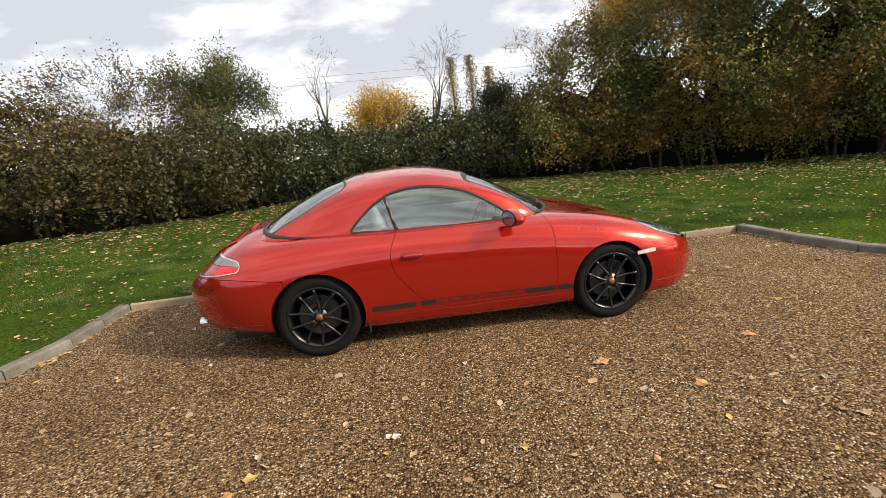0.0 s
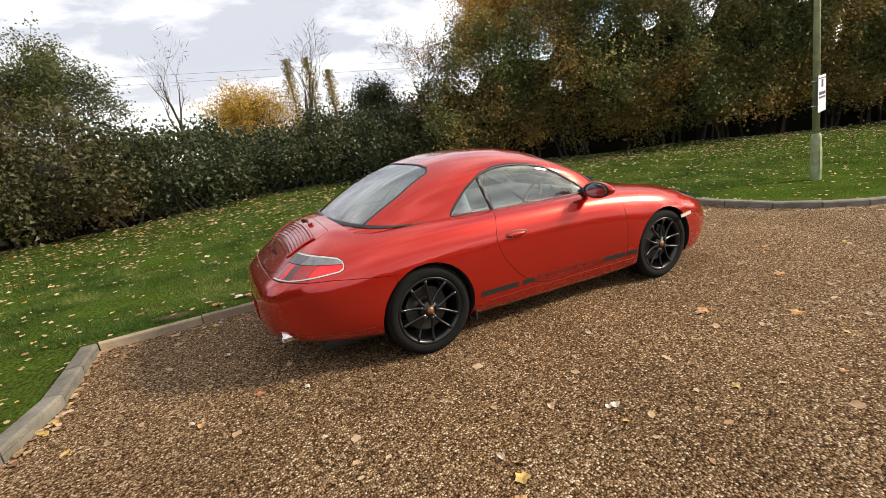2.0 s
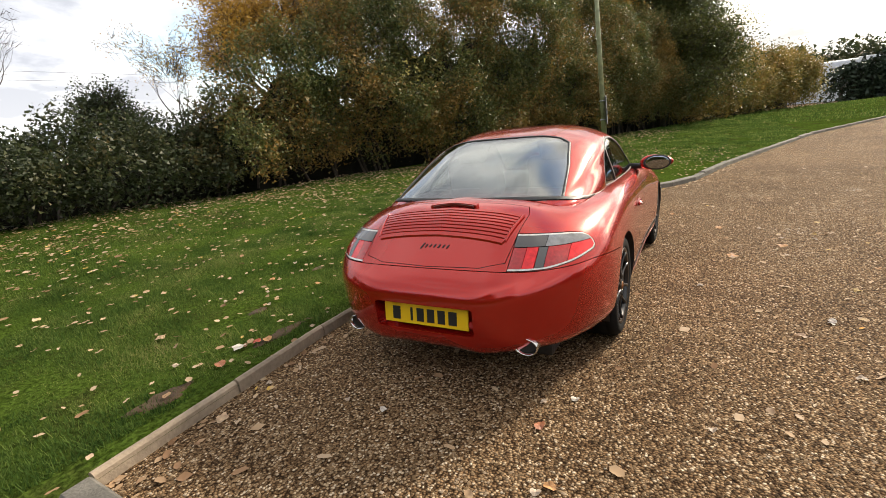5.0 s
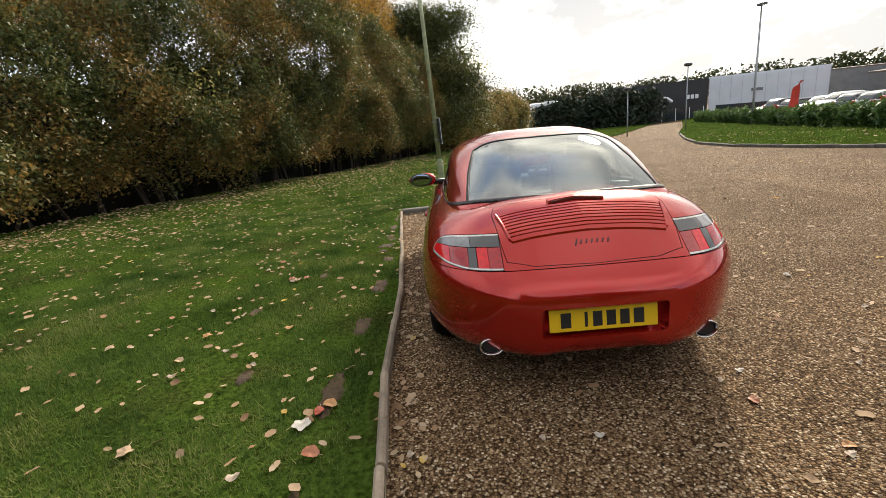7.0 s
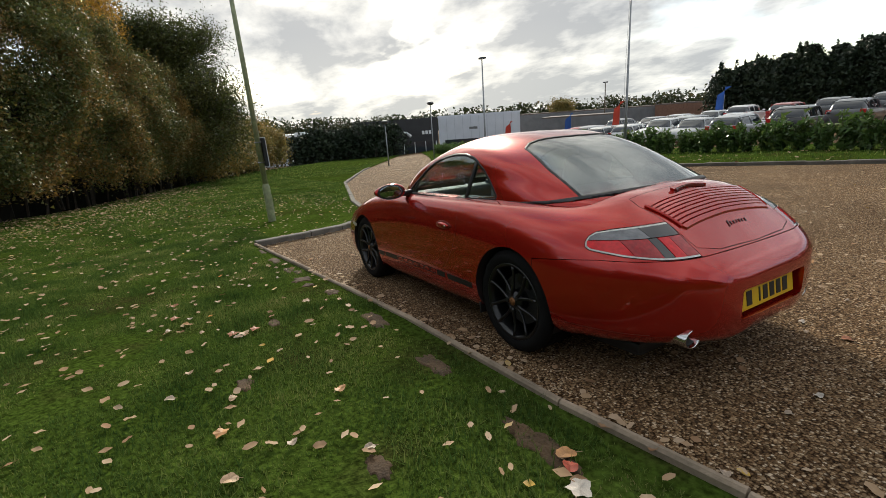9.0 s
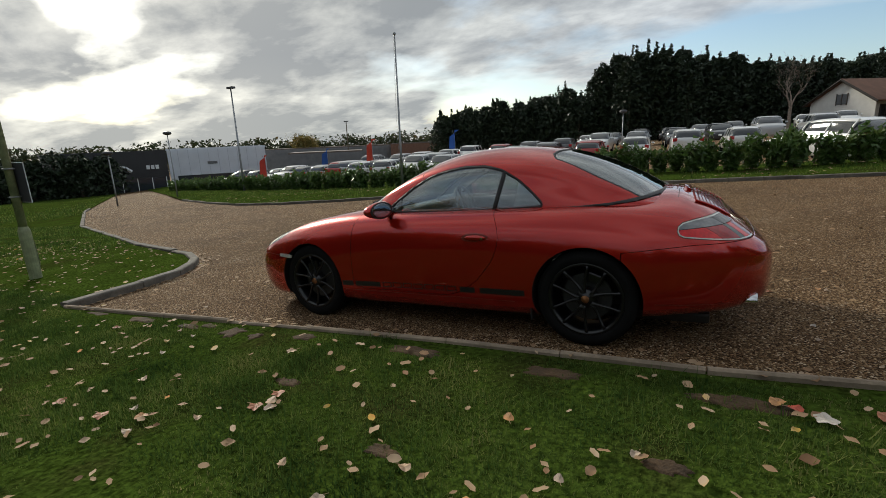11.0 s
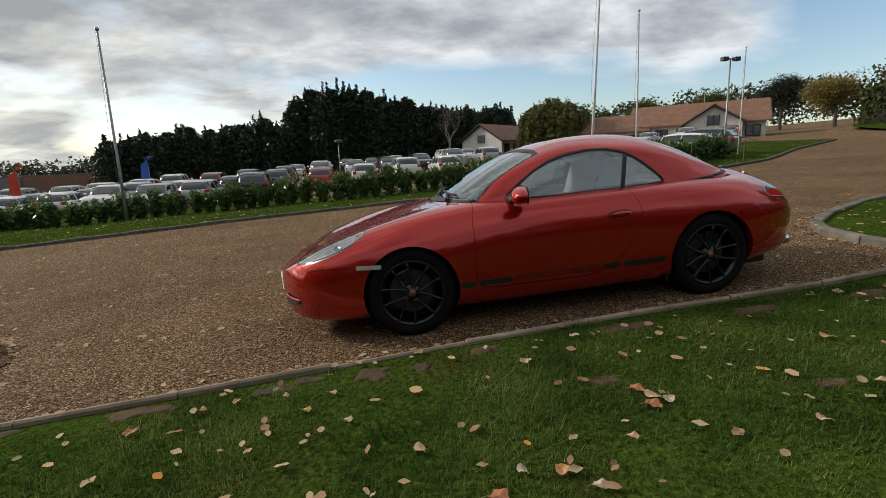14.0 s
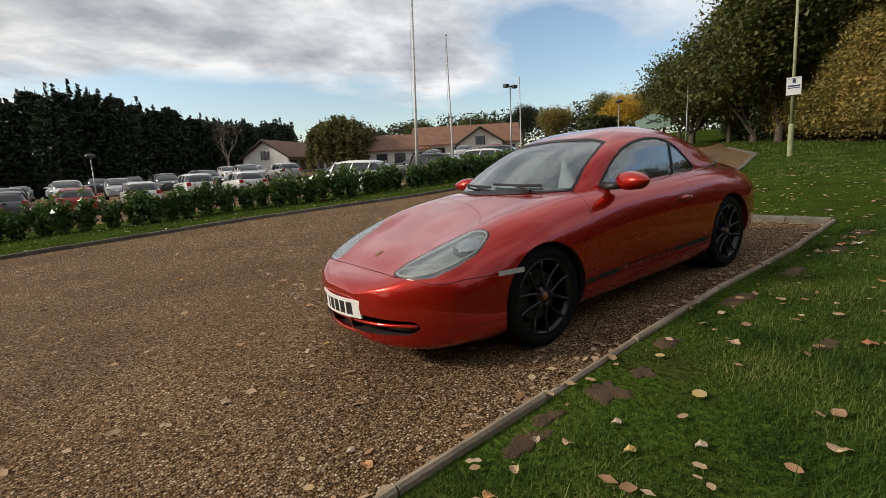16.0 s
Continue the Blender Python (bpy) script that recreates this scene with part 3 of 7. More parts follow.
def car_part(name, me, material, parent=None, label="", skin=None, back=None):
    """back: what the cut and inner faces are made of."""
    if skin:
        skin.dress(me)
    me.materials.clear()
    me.materials.append(material)
    me.polygons.foreach_set("material_index", [0] * len(me.polygons))
    if skin and back:
        me.materials.append(back)
        for p in me.polygons:
            n = skin.normal(p.center, .006)
            if n is None or n.dot(p.normal) < .5:
                p.material_index = 1
    return part(name, me, None, parent or car, label)

# outlines in metres, the car's nose towards +x
ARCH_F = [(1.175 + .345 * math.cos(a), .318 + .345 * math.sin(a)) for a in np.linspace(0, 2 * math.pi, 64)[:-1]]
ARCH_R = [(-1.175 + .348 * math.cos(a), .318 + .348 * math.sin(a)) for a in np.linspace(0, 2 * math.pi, 64)[:-1]]
CABIN = rounded([(.62, .40), (.62, 1.4), (-1.20, 1.4), (-1.02, .40)], .08)
DOOR = rounded([(.60, 1.0), (.69, .82), (.697, .60), (.70, .315), (.60, .295), (-.16, .285), (-.30, .325), (-.43, .42), (-.555, .57), (-.60, .70), (-.585, .80), (-.53, .90), (-.53, 1.0)], .05)
BONNET = [(2.20, 0), (2.20, .12), (2.20, .25), (2.20, .40), (1.86, .425), (1.62, .50), (1.40, .555), (1.15, .60), (.95, .625), (.86, .60), (.875, .40), (.885, .2), (.888, 0)]
BONNET = BONNET + [(x, -y) for x, y in BONNET[-2:0:-1]]
LID = [(-1.70, 0), (-1.703, .44), (-1.78, .462), (-2.0, .443), (-2.098, .428), (-2.138, .30), (-2.151, 0)]
LID = LID + [(x, -y) for x, y in LID[-2:0:-1]]
F_BUMPER = [(1.45, .0), (1.45, .565), (1.56, .548), (1.72, .555), (1.80, .545), (1.86, .548), (1.90, .574), (2.3, .622), (2.3, .0)]
R_BUMPER = [(-1.40, .0), (-1.40, .632), (-1.60, .655), (-1.80, .672), (-2.0, .672), (-2.4, .672), (-2.4, .0)]
HEADLAMP = rounded([(1.475, .575), (1.455, .665), (1.49, .720), (1.61, .750), (1.74, .722), (1.84, .664), (1.905, .57), (1.93, .46), (1.915, .385), (1.86, .385), (1.775, .435), (1.68, .480), (1.57, .515)], .04)
TAIL = [(-1.712, .778), (-1.708, .752), (-1.718, .730), (-1.745, .717), (-1.90, .697), (-2.05, .680), (-2.4, .675), (-2.4, .86), (-2.02, .828), (-1.93, .821), (-1.80, .808), (-1.735, .796)]
GRILLE = rounded([(-.0, 0.0)] * 0 + [(.14, .255), (.14, .36), (.22, .365), (.60, .348), (.625, .31), (.56, .262), (.30, .25)], .025)
SIDE_WINDOW = rounded([(.40, .912), (.31, .975), (.17, 1.06), (.03, 1.125), (-.12, 1.163), (-.28, 1.180), (-.44, 1.176), (-.57, 1.145), (-.69, 1.08), (-.79, 1.0), (-.865, .928), (-.86, .918), (-.5, .905), (0, .902)], .03, 3)
WINDSCREEN = [(0, .935), (.30, .928), (.50, .918), (.60, .915), (.60, .95), (.588, 1.0), (.567, 1.06), (.54, 1.12), (.508, 1.175), (.48, 1.196), (.40, 1.212), (.2, 1.226), (0, 1.231)]
WINDSCREEN = WINDSCREEN + [(-y, z) for y, z in WINDSCREEN[-2:0:-1]]
REAR_WINDOW = [(-.925, 0), (-.918, .25), (-.90, .41), (-.93, .47), (-1.20, .53), (-1.48, .565), (-1.52, .54), (-1.585, .40), (-1.63, .2), (-1.645, 0)]
REAR_WINDOW = REAR_WINDOW + [(x, -y) for x, y in REAR_WINDOW[-2:0:-1]]

# ---- lower body: openings first, then the panels, each with its own gap ----
shell = boolean(body_src, prism(CABIN, "y", -.645, .645), "DIFFERENCE")
for arch in (ARCH_F, ARCH_R):
    for a, b in ((.56, 1.2), (-1.2, -.56)):
        shell = boolean(shell, prism(arch, "y", a, b), "DIFFERENCE")
for sgn in (1, -1):
    shell = boolean(shell, prism([(sgn * y, z) for y, z in GRILLE], "x", 1.72, 2.3), "DIFFERENCE")
shell = boolean(shell, prism(rounded([(-.13, .235), (-.13, .30), (.13, .30), (.13, .235)], .02), "x", 1.9, 2.3), "DIFFERENCE")
shell = boolean(shell, prism(rounded([(-.30, .352), (-.30, .502), (.30, .502), (.30, .352)], .02), "x", -2.6, -2.172), "DIFFERENCE")

def take(body, poly, axis, a, b, gap=0.0035):
    """A panel cut out of the body, and the body with a gap round it."""
    piece = boolean(body, prism(poly, axis, a, b), "INTERSECT")
    lo, hi = min(a, b), max(a, b)
    rest = boolean(body, prism(grow(poly, gap), axis, lo - gap, hi + gap), "DIFFERENCE")
    return piece, rest

lamps = []
for sgn in (1, -1):
    h, shell = take(shell, [(x, sgn * y) for x, y in HEADLAMP], "z", .50, 1.0)
    t, shell = take(shell, TAIL, "y", sgn * .452, sgn * 1.0)
    lamps.append((sgn, h, t))
f_bumper, shell = take(shell, F_BUMPER, "y", -1.2, 1.2)
bonnet, shell = take(shell, BONNET, "z", .50, 1.0)
lid, shell = take(shell, LID, "z", .555, 1.1)
doors = []
for sgn in (1, -1):
    d, shell = take(shell, DOOR, "y", sgn * .60, sgn * 1.2)
    doors.append(d)
r_bumper, shell = take(shell, R_BUMPER, "y", -1.2, 1.2)
car_part("body", shell, M_PAINT, skin=body_skin, back=M_GAP)
f_bumper = car_part("front_bumper", f_bumper, M_PAINT, skin=body_skin, back=M_GAP)
r_bumper = car_part("rear_bumper", r_bumper, M_PAINT, skin=body_skin, back=M_PAINT)
car_part("bonnet", bonnet, M_PAINT, skin=body_skin, back=M_GAP)
lid = car_part("engine_lid", lid, M_PAINT, skin=body_skin, back=M_GAP)
doors = [car_part("door", d, M_PAINT, skin=body_skin, back=M_GAP) for d in doors]

def thin(me, skin, thick, reach=.03):
    """Keeps what lies on the skin and gives it an even thickness inwards."""
    bm = bmesh.new()
    bm.from_mesh(me)
    bmesh.ops.triangulate(bm, faces=[f for f in bm.faces if len(f.verts) > 4])
    drop = []
    for f in bm.faces:
        n = skin.normal(f.calc_center_median(), reach)
        if n is None or n.dot(f.normal) < .45:
            drop.append(f)
    bmesh.ops.delete(bm, geom=drop, context="FACES")
    outer = list(bm.faces)
    rim = [e for e in bm.edges if len(e.link_faces) == 1]
    low = {}
    for v in list(bm.verts):
        n = skin.normal(v.co, reach + .02)
        low[v] = bm.verts.new(v.co - (n if n is not None else v.normal) * thick)
    for f in outer:
        bm.faces.new([low[v] for v in reversed(f.verts)])
    for e in rim:
        lp = e.link_loops[0]
        a, b = lp.vert, lp.link_loop_next.vert
        bm.faces.new((b, a, low[a], low[b]))
    out = bpy.data.meshes.new("shell")
    bm.to_mesh(out)
    bm.free()
    return out

# ---- hardtop, windscreen frame and glass ----
roof_shell = boolean(top_src, inflate(top_src, -.028), "DIFFERENCE")
pane_shell = boolean(inflate(top_src, -.005), inflate(top_src, -.010), "DIFFERENCE")
seal_shell = boolean(inflate(top_src, -.001), inflate(top_src, -.02), "DIFFERENCE")
def openings(grow_by):
    out = [(prism(grow(SIDE_WINDOW, grow_by), "y", .3, 1.0), "door_window"), (prism(grow(SIDE_WINDOW, grow_by), "y", -1.0, -.3), "door_window")]
    out.append((prism(grow(WINDSCREEN, grow_by), "x", .06, 1.2), "windscreen"))
    out.append((prism(grow(REAR_WINDOW, grow_by), "z", .86, 1.5), "rear_window"))
    return out
glass_cut, seal_cut = openings(0.0), openings(.016)
for c, _ in seal_cut:
    roof_shell = boolean(roof_shell, c, "DIFFERENCE")
roof_shell = boolean(roof_shell, prism([(-3, -1), (3, -1), (3, .86), (-3, .86)], "y", -2, 2), "DIFFERENCE")
JOINT = [(.075, .5), (.12, 1.5), (1.5, 1.5), (1.5, .5)]
frame_me = boolean(roof_shell, prism(JOINT, "y", -1, 1), "INTERSECT")
roof_me = boolean(roof_shell, prism(grow(JOINT, .004), "y", -1, 1), "DIFFERENCE")
car_part("windscreen_frame", thin(frame_me, top_skin, .026), M_PAINT, skin=top_skin, back=M_LINING)
hardtop = car_part("hardtop", thin(roof_me, top_skin, .026), M_PAINT, label="red removable hardtop with black seals", skin=top_skin, back=M_LINING)
for (g, nm), (k, _) in zip(glass_cut, seal_cut):
    pane = boolean(pane_shell, g, "INTERSECT")
    seal = boolean(boolean(seal_shell, k, "INTERSECT"), g, "DIFFERENCE")
    pane, seal = thin(pane, top_skin, .004), thin(seal, top_skin, .018)
    top_skin.dress(pane, .02)
    pane_ob = car_part(nm, pane, M_GLASS if nm != "rear_window" else M_GLASS_DARK, label="clear glass pane")
    pane_ob.visible_shadow = False
    car_part("seal", seal, M_BLACK, pane_ob, "black rubber window seal")
# quarter window divider, one a side, and the dark base seal of the hardtop
DIV = [(-.505, .88), (-.535, .88), (-.622, 1.18), (-.592, 1.18)]
for a, b in ((.3, 1.0), (-1.0, -.3)):
    car_part("window_divider", thin(boolean(boolean(seal_shell, prism(DIV, "y", a, b), "INTERSECT"), prism(SIDE_WINDOW, "y", a, b), "INTERSECT"), top_skin, .016), M_BLACK)
BASE = [(-.80, .893), (-1.1, .893), (-1.3, .903), (-1.45, .92), (-1.56, .938), (-1.75, .952), (-1.75, .966), (-1.56, .955), (-1.45, .938), (-1.3, .919), (-1.1, .907), (-.80, .905)]
base_seal = boolean(boolean(inflate(top_src, .004), inflate(top_src, -.02), "DIFFERENCE"), prism(BASE, "y", -1, 1), "INTERSECT")
car_part("base_seal", base_seal, M_BLACK, hardtop, "black rubber seal under the hardtop")

# ---- small things on the skin ----
def on_side(x, z, sgn, lift=0.002):
    hit = body_skin.tree.ray_cast(Vector((x, sgn * 1.5, z)), Vector((0, -sgn, 0)))[0]
    return Vector((x, (hit.y if hit else sgn * .85) + sgn * lift, z))

def side_decal(name, x0, x1, lo, hi, sgn, material, parent=None, lift=.002, label="", n=12, thick=.002):
    """A thin strip that lies on the flank; lo and hi give its lower and upper edge at x."""
    bm = bmesh.new()
    cols = []
    for i in range(n + 1):
        x = x0 + (x1 - x0) * i / n
        zs = (lo(x), (lo(x) + hi(x)) / 2, hi(x))
        cols.append([bm.verts.new(on_side(x, z, sgn, lift)) for z in zs])
    for a, b in zip(cols, cols[1:]):
        for j in range(2):
            bm.faces.new((a[j], b[j], b[j + 1], a[j + 1]) if sgn < 0 else (a[j + 1], b[j + 1], b[j], a[j]))
    r = bmesh.ops.extrude_face_region(bm, geom=list(bm.faces))
    for v in r["geom"]:
        if isinstance(v, bmesh.types.BMVert):
            v.co.y -= sgn * (thick + lift)
    bmesh.ops.recalc_face_normals(bm, faces=bm.faces)
    return part(name, bm, material, parent or car, label)

def level(a, b=0.0):
    return lambda x: a + b * x

for sgn, door in ((1, doors[0]), (-1, doors[1])):
    side_decal("sill_stripe", -.775, -.44, level(.316, -.004), level(.358, -.004), sgn, M_STRIPE, label="black sill stripe")
    side_decal("sill_stripe", -.40, -.28, level(.316, -.004), level(.358, -.004), sgn, M_STRIPE, door)
    side_decal("sill_stripe", .44, .685, level(.316, -.004), level(.358, -.004), sgn, M_STRIPE, door)
    side_decal("sill_stripe", .708, .82, level(.316, -.004), level(.358, -.004), sgn, M_STRIPE)
    # outlined lettering, kept as plain open boxes
    for k in range(7):
        a = -.25 + k * .097
        for z0, z1 in ((.318, .324), (.354, .360)):
            side_decal("stripe_mark", a, a + .082, level(z0, -.004), level(z1, -.004), sgn, M_STRIPE, door, n=3)
        for x0 in (a, a + .076):
            side_decal("stripe_mark", x0, x0 + .006, level(.324, -.004), level(.354, -.004), sgn, M_STRIPE, door, n=1)
    # crease lines: flat dark strips painted for the shade along each crease
    side_decal("sill_crease", -.70, -.19, level(.272), level(.277), sgn, M_PAINT_SHADED, n=8)
    side_decal("sill_crease", -.19, .80, level(.268, .008), level(.273, .008), sgn, M_PAINT_SHADED, n=12)
    side_decal("bumper_crease", 1.56, 1.80, level(.283), level(.287), sgn, M_PAINT_SHADED, f_bumper)
    side_decal("bumper_crease", -2.02, -1.58, level(.345, .02), level(.350, .02), sgn, M_PAINT_SHADED, r_bumper)
    side_decal("side_indicator", 1.375, 1.545, level(.480, .037), level(.508, .037), sgn, M_CLEARLAMP, f_bumper, lift=.006, label="clear side indicator lens")
    # door handle: recessed cup, coloured darker as if shaded, and a proud grip
    bm = bmesh.new()
    c = on_side(-.425, .718, sgn, .0)
    bmesh.ops.create_uvsphere(bm, u_segments=24, v_segments=12, radius=1, matrix=Matrix.Translation(c) @ Matrix.Diagonal((.105, .006, .036, 1)))
    cup = part("handle_cup", bm, M_PAINT_SHADED, door, smooth=True)
    bm = bmesh.new()
    bmesh.ops.create_uvsphere(bm, u_segments=24, v_segments=12, radius=1, matrix=Matrix.Translation(c + Vector((-.005, sgn * .012, .004))) @ Matrix.Diagonal((.082, .018, .021, 1)))
    part("handle", bm, M_PAINT, door, "body-coloured door handle", smooth=True)
    bm = bmesh.new()
    bmesh.ops.create_cone(bm, cap_ends=True, segments=16, radius1=.008, radius2=.008, depth=.008, matrix=Matrix.Translation(c + Vector((.062 * -1, sgn * .030, .004))) @ pose(0, 0, 0, 90))
    part("key_lock", bm, M_CHROME, door)
    # mirror: shell, glass and foot
    bm = bmesh.new()
    m = Matrix.Translation((.345, sgn * .905, .935)) @ pose(0, 0, 0, 0, 0, sgn * -12)
    bmesh.ops.create_uvsphere(bm, u_segments=32, v_segments=20, radius=1, matrix=m @ Matrix.Diagonal((.076, .136, .060, 1)))
    for v in bm.verts:
        q = m.inverted() @ v.co
        if q.x < -.035:
            q.x = -.035 + (q.x + .035) * .12
        q.z *= 1.0 - .22 * (q.y * sgn) / .136
        v.co = m @ q
    mirror = part("wing_mirror", bm, M_PAINT, door, "body-coloured wing mirror", smooth=True)
    bm = bmesh.new()
    bmesh.ops.create_uvsphere(bm, u_segments=24, v_segments=8, radius=1, matrix=m @ Matrix.Translation((-.040, 0, 0)) @ Matrix.Diagonal((.004, .098, .052, 1)))
    part("mirror_glass", bm, M_MIRROR, mirror, smooth=True)
    bm = bmesh.new()
    bmesh.ops.create_uvsphere(bm, u_segments=24, v_segments=8, radius=1, matrix=m @ Matrix.Translation((-.0385, 0, 0)) @ Matrix.Diagonal((.0042, .114, .061, 1)))
    part("mirror_surround", bm, M_BLACK, mirror, "black mirror surround", smooth=True)
    bm = bmesh.new()
    tube(bm, [(.375, sgn * .68, .905), (.375, sgn * .76, .905), (.36, sgn * .83, .915)], [.028, .024, .030], 10)
    part("mirror_foot", bm, M_BLACK, mirror, smooth=True)
    bm = bmesh.new()
    pts = [(.44, sgn * .668, .905), (.27, sgn * .695, .905), (.27, sgn * .66, 1.0)]
    top = [bm.verts.new(p) for p in pts]
    bot = [bm.verts.new((p[0], p[1] - sgn * .02, p[2])) for p in pts]
    bm.faces.new(top), bm.faces.new(bot[::-1])
    for i in range(3):
        bm.faces.new((top[i], bot[i], bot[(i + 1) % 3], top[(i + 1) % 3]))
    bmesh.ops.recalc_face_normals(bm, faces=bm.faces)
    part("mirror_sail", bm, M_BLACK, door)

# fuel flap outline on the offside front wing: a dark ring painted for its shaded gap
bm = bmesh.new()
ring = []
for k in range(40):
    a = k * math.pi / 20
    for r in (.083, .087):
        p = body_skin.tree.ray_cast(Vector((.985 + r * math.cos(a), -1.2, .795 + r * .75 * math.sin(a) + .35)), Vector((0, .72, -.69)).normalized())
        p = p[0] if p[0] else Vector((.985, -.8, .8))
        ring.append(bm.verts.new(p + Vector((0, -.0018, .0018))))
for k in range(40):
    a, b, c, d = ring[2 * k], ring[2 * k + 1], ring[(2 * k + 3) % 80], ring[(2 * k + 2) % 80]
    bm.faces.new((a, b, c, d))
part("fuel_flap_gap", bm, M_PAINT_SHADED, car)

# ---- lamps ----
for sgn, h, t in lamps:
    deep = thin(h, body_skin, .004)
    for v in deep.vertices:
        v.co -= (body_skin.normal(v.co, .05) or Vector((0, 0, 1))) * .022
    deep.materials.append(M_LAMPGREY)
    lamp = car_part("headlamp", thin(h, body_skin, .004), M_HEADLENS, label="teardrop headlamp with clear cover", skin=body_skin)
    lamp.visible_shadow = False
    part("lamp_housing", deep, None, lamp)
    def cover(px, py, drop=.006):
        hit, n, _, _ = body_skin.tree.ray_cast(Vector((px, sgn * py, 2)), Vector((0, 0, -1)))
        return hit - n * drop, n
    hit, n = cover(1.60, .652, .020)
    m = Matrix.Translation(hit) @ n.to_track_quat("Z", "X").to_matrix().to_4x4()
    bm = bmesh.new()
    bmesh.ops.create_uvsphere(bm, u_segments=28, v_segments=12, radius=.074, matrix=m @ Matrix.Diagonal((1, 1, .20, 1)))
    part("main_reflector", bm, M_CHROME, lamp, smooth=True)
    bm = bmesh.new()
    arc = [cover(1.60 + .084 * math.cos(a), .652 + .084 * math.sin(a), .010)[0] for a in np.linspace(-1.1, 1.1, 14)]
    tube(bm, arc, [.002 + .006 * math.sin(math.pi * k / 13) for k in range(14)], 6)
    part("lamp_shade", bm, M_INTDARK, lamp, "dark crescent below the round lamp", smooth=True)
    bm = bmesh.new()
    inner = [cover(px, py, .007)[0] for px, py in grow(HEADLAMP, -.012)]
    tube(bm, inner + inner[:1], [.006] * (len(inner) + 1), 6, False)
    part("lamp_bezel", bm, M_LAMPRIM, lamp, "pale matt rim inside the cover", smooth=True)
    bm = bmesh.new()
    tube(bm, [cover(1.872 - .085 * (py - .41) / .25, py, .008)[0] for py in np.linspace(.415, .655, 12)], [.003] * 12, 6)
    part("lamp_divider", bm, M_LAMPRIM, lamp, smooth=True)
    lower = [(-1.70, .757), (-1.70, .66), (-2.5, .66), (-2.5, .771), (-1.98, .767)]
    def span(me, a, b, op):
        return boolean(me, prism([(a, .60), (a, .90), (b, .90), (b, .60)], "x", -2.6, -1.6), op)
    if sgn > 0:
        rim = boolean(t, prism(grow(TAIL, -.0065), "y", -1.2, 1.2), "DIFFERENCE")
        t = boolean(t, prism(grow(TAIL, -.007), "y", -1.2, 1.2), "INTERSECT")
        red = boolean(t, prism(lower, "y", -1.2, 1.2), "INTERSECT")
        clear = boolean(t, prism(grow(lower, .003), "y", -1.2, 1.2), "DIFFERENCE")
        lenses = {"deep": span(span(span(red, .515, .572, "DIFFERENCE"), .5725, .615, "DIFFERENCE"), .705, 1.0, "DIFFERENCE"), "brake": span(red, .517, .570, "INTERSECT"), "fog": span(red, .707, 1.0, "INTERSECT"),
                  "reverse": span(red, .5745, .613, "INTERSECT"), "clear": span(clear, .60, 1.0, "INTERSECT"), "smoked": span(clear, .44, .598, "INTERSECT"), "rim": rim}
    lens = {k: (me.copy() if sgn > 0 else mirror_y(me)) for k, me in lenses.items()}
    tail = car_part("tail_lamp", lens["deep"], M_REDLENS_DEEP, label="red and clear wrap-round tail lamp", skin=body_skin)
    for nm, key, mat, lb in (("brake_lens", "brake", M_REDLENS, "bright red brake lens"), ("fog_lens", "fog", M_REDLENS, "bright red corner lens"), ("reverse_lens", "reverse", M_GREYLENS, "grey reversing lens"),
                             ("indicator_lens", "clear", M_CLEARLENS, "silvery clear upper lens"), ("smoked_lens", "smoked", M_GREYLENS, "dark smoked upper lens"), ("lamp_trim", "rim", M_CLEARLAMP, "silver trim round the lamp")):
        car_part(nm, lens[key], mat, tail, lb, skin=body_skin)

# ---- engine lid: slatted grille, high brake lamp, badge bars ----
def on_top(x, y, lift=0.0):
    hit = body_skin.tree.ray_cast(Vector((x, y, 2)), Vector((0, 0, -1)))[0]
    return (hit if hit else Vector((x, y, .8))) + Vector((0, 0, lift))

bm = bmesh.new()
ys = np.linspace(-1, 1, 25)
def lid_strip(bm, xa, xb, wa, wb, lift, thick):
    rows = []
    for x, w, l in ((xa, wa, lift - thick), (xa, wa, lift), (xb, wb, lift), (xb, wb, lift - thick)):
        rows.append([bm.verts.new(on_top(x - .02 * abs(y) ** 2, y * w, l)) for y in ys])
    for a, b in zip(rows, rows[1:] + rows[:1]):
        for i in range(len(ys) - 1):
            bm.faces.new((a[i], a[i + 1], b[i + 1], b[i]))
    bm.faces.new([r[0] for r in rows])
    bm.faces.new([r[-1] for r in rows][::-1])
    bmesh.ops.recalc_face_normals(bm, faces=bm.faces)
# the bed's dark red puts the shadow between the slats into colour
lid_strip(bm, -1.785, -1.975, .435, .395, .003, .004)
grille = part("grille_bed", bm, M_GRILLEDARK, lid, "bed of the engine grille, coloured as shadow between the slats")
for k in range(8):
    bm = bmesh.new()
    xa = -1.792 - k * .0225
    w = .43 - .037 * (k / 8)
    lid_strip(bm, xa, xa - .0145, w, w - .003, .011, .010)
    part("slat", bm, M_PAINT, grille)
bm = bmesh.new()
lid_strip(bm, -1.972, -1.992, .40, .385, .012, .012)
part("grille_frame", bm, M_PAINT, grille)
for s in (1, -1):
    bm = bmesh.new()
    tube(bm, [on_top(-1.785 - .19 * i / 10 - .02, s * (.442 - .045 * i / 10), .008) for i in range(11)], [.007] * 11, 8)
    part("grille_frame", bm, M_PAINT, grille)
bm = bmesh.new()
lid_strip(bm, -1.728, -1.752, .155, .15, .018, .02)
hump = part("brake_lamp_cover", bm, M_PAINT, lid)
bm = bmesh.new()
lid_strip(bm, -1.748, -1.757, .135, .132, .015, .012)
part("high_brake_lamp", bm, M_REDLENS_DARK, hump, "dark red high brake lamp")
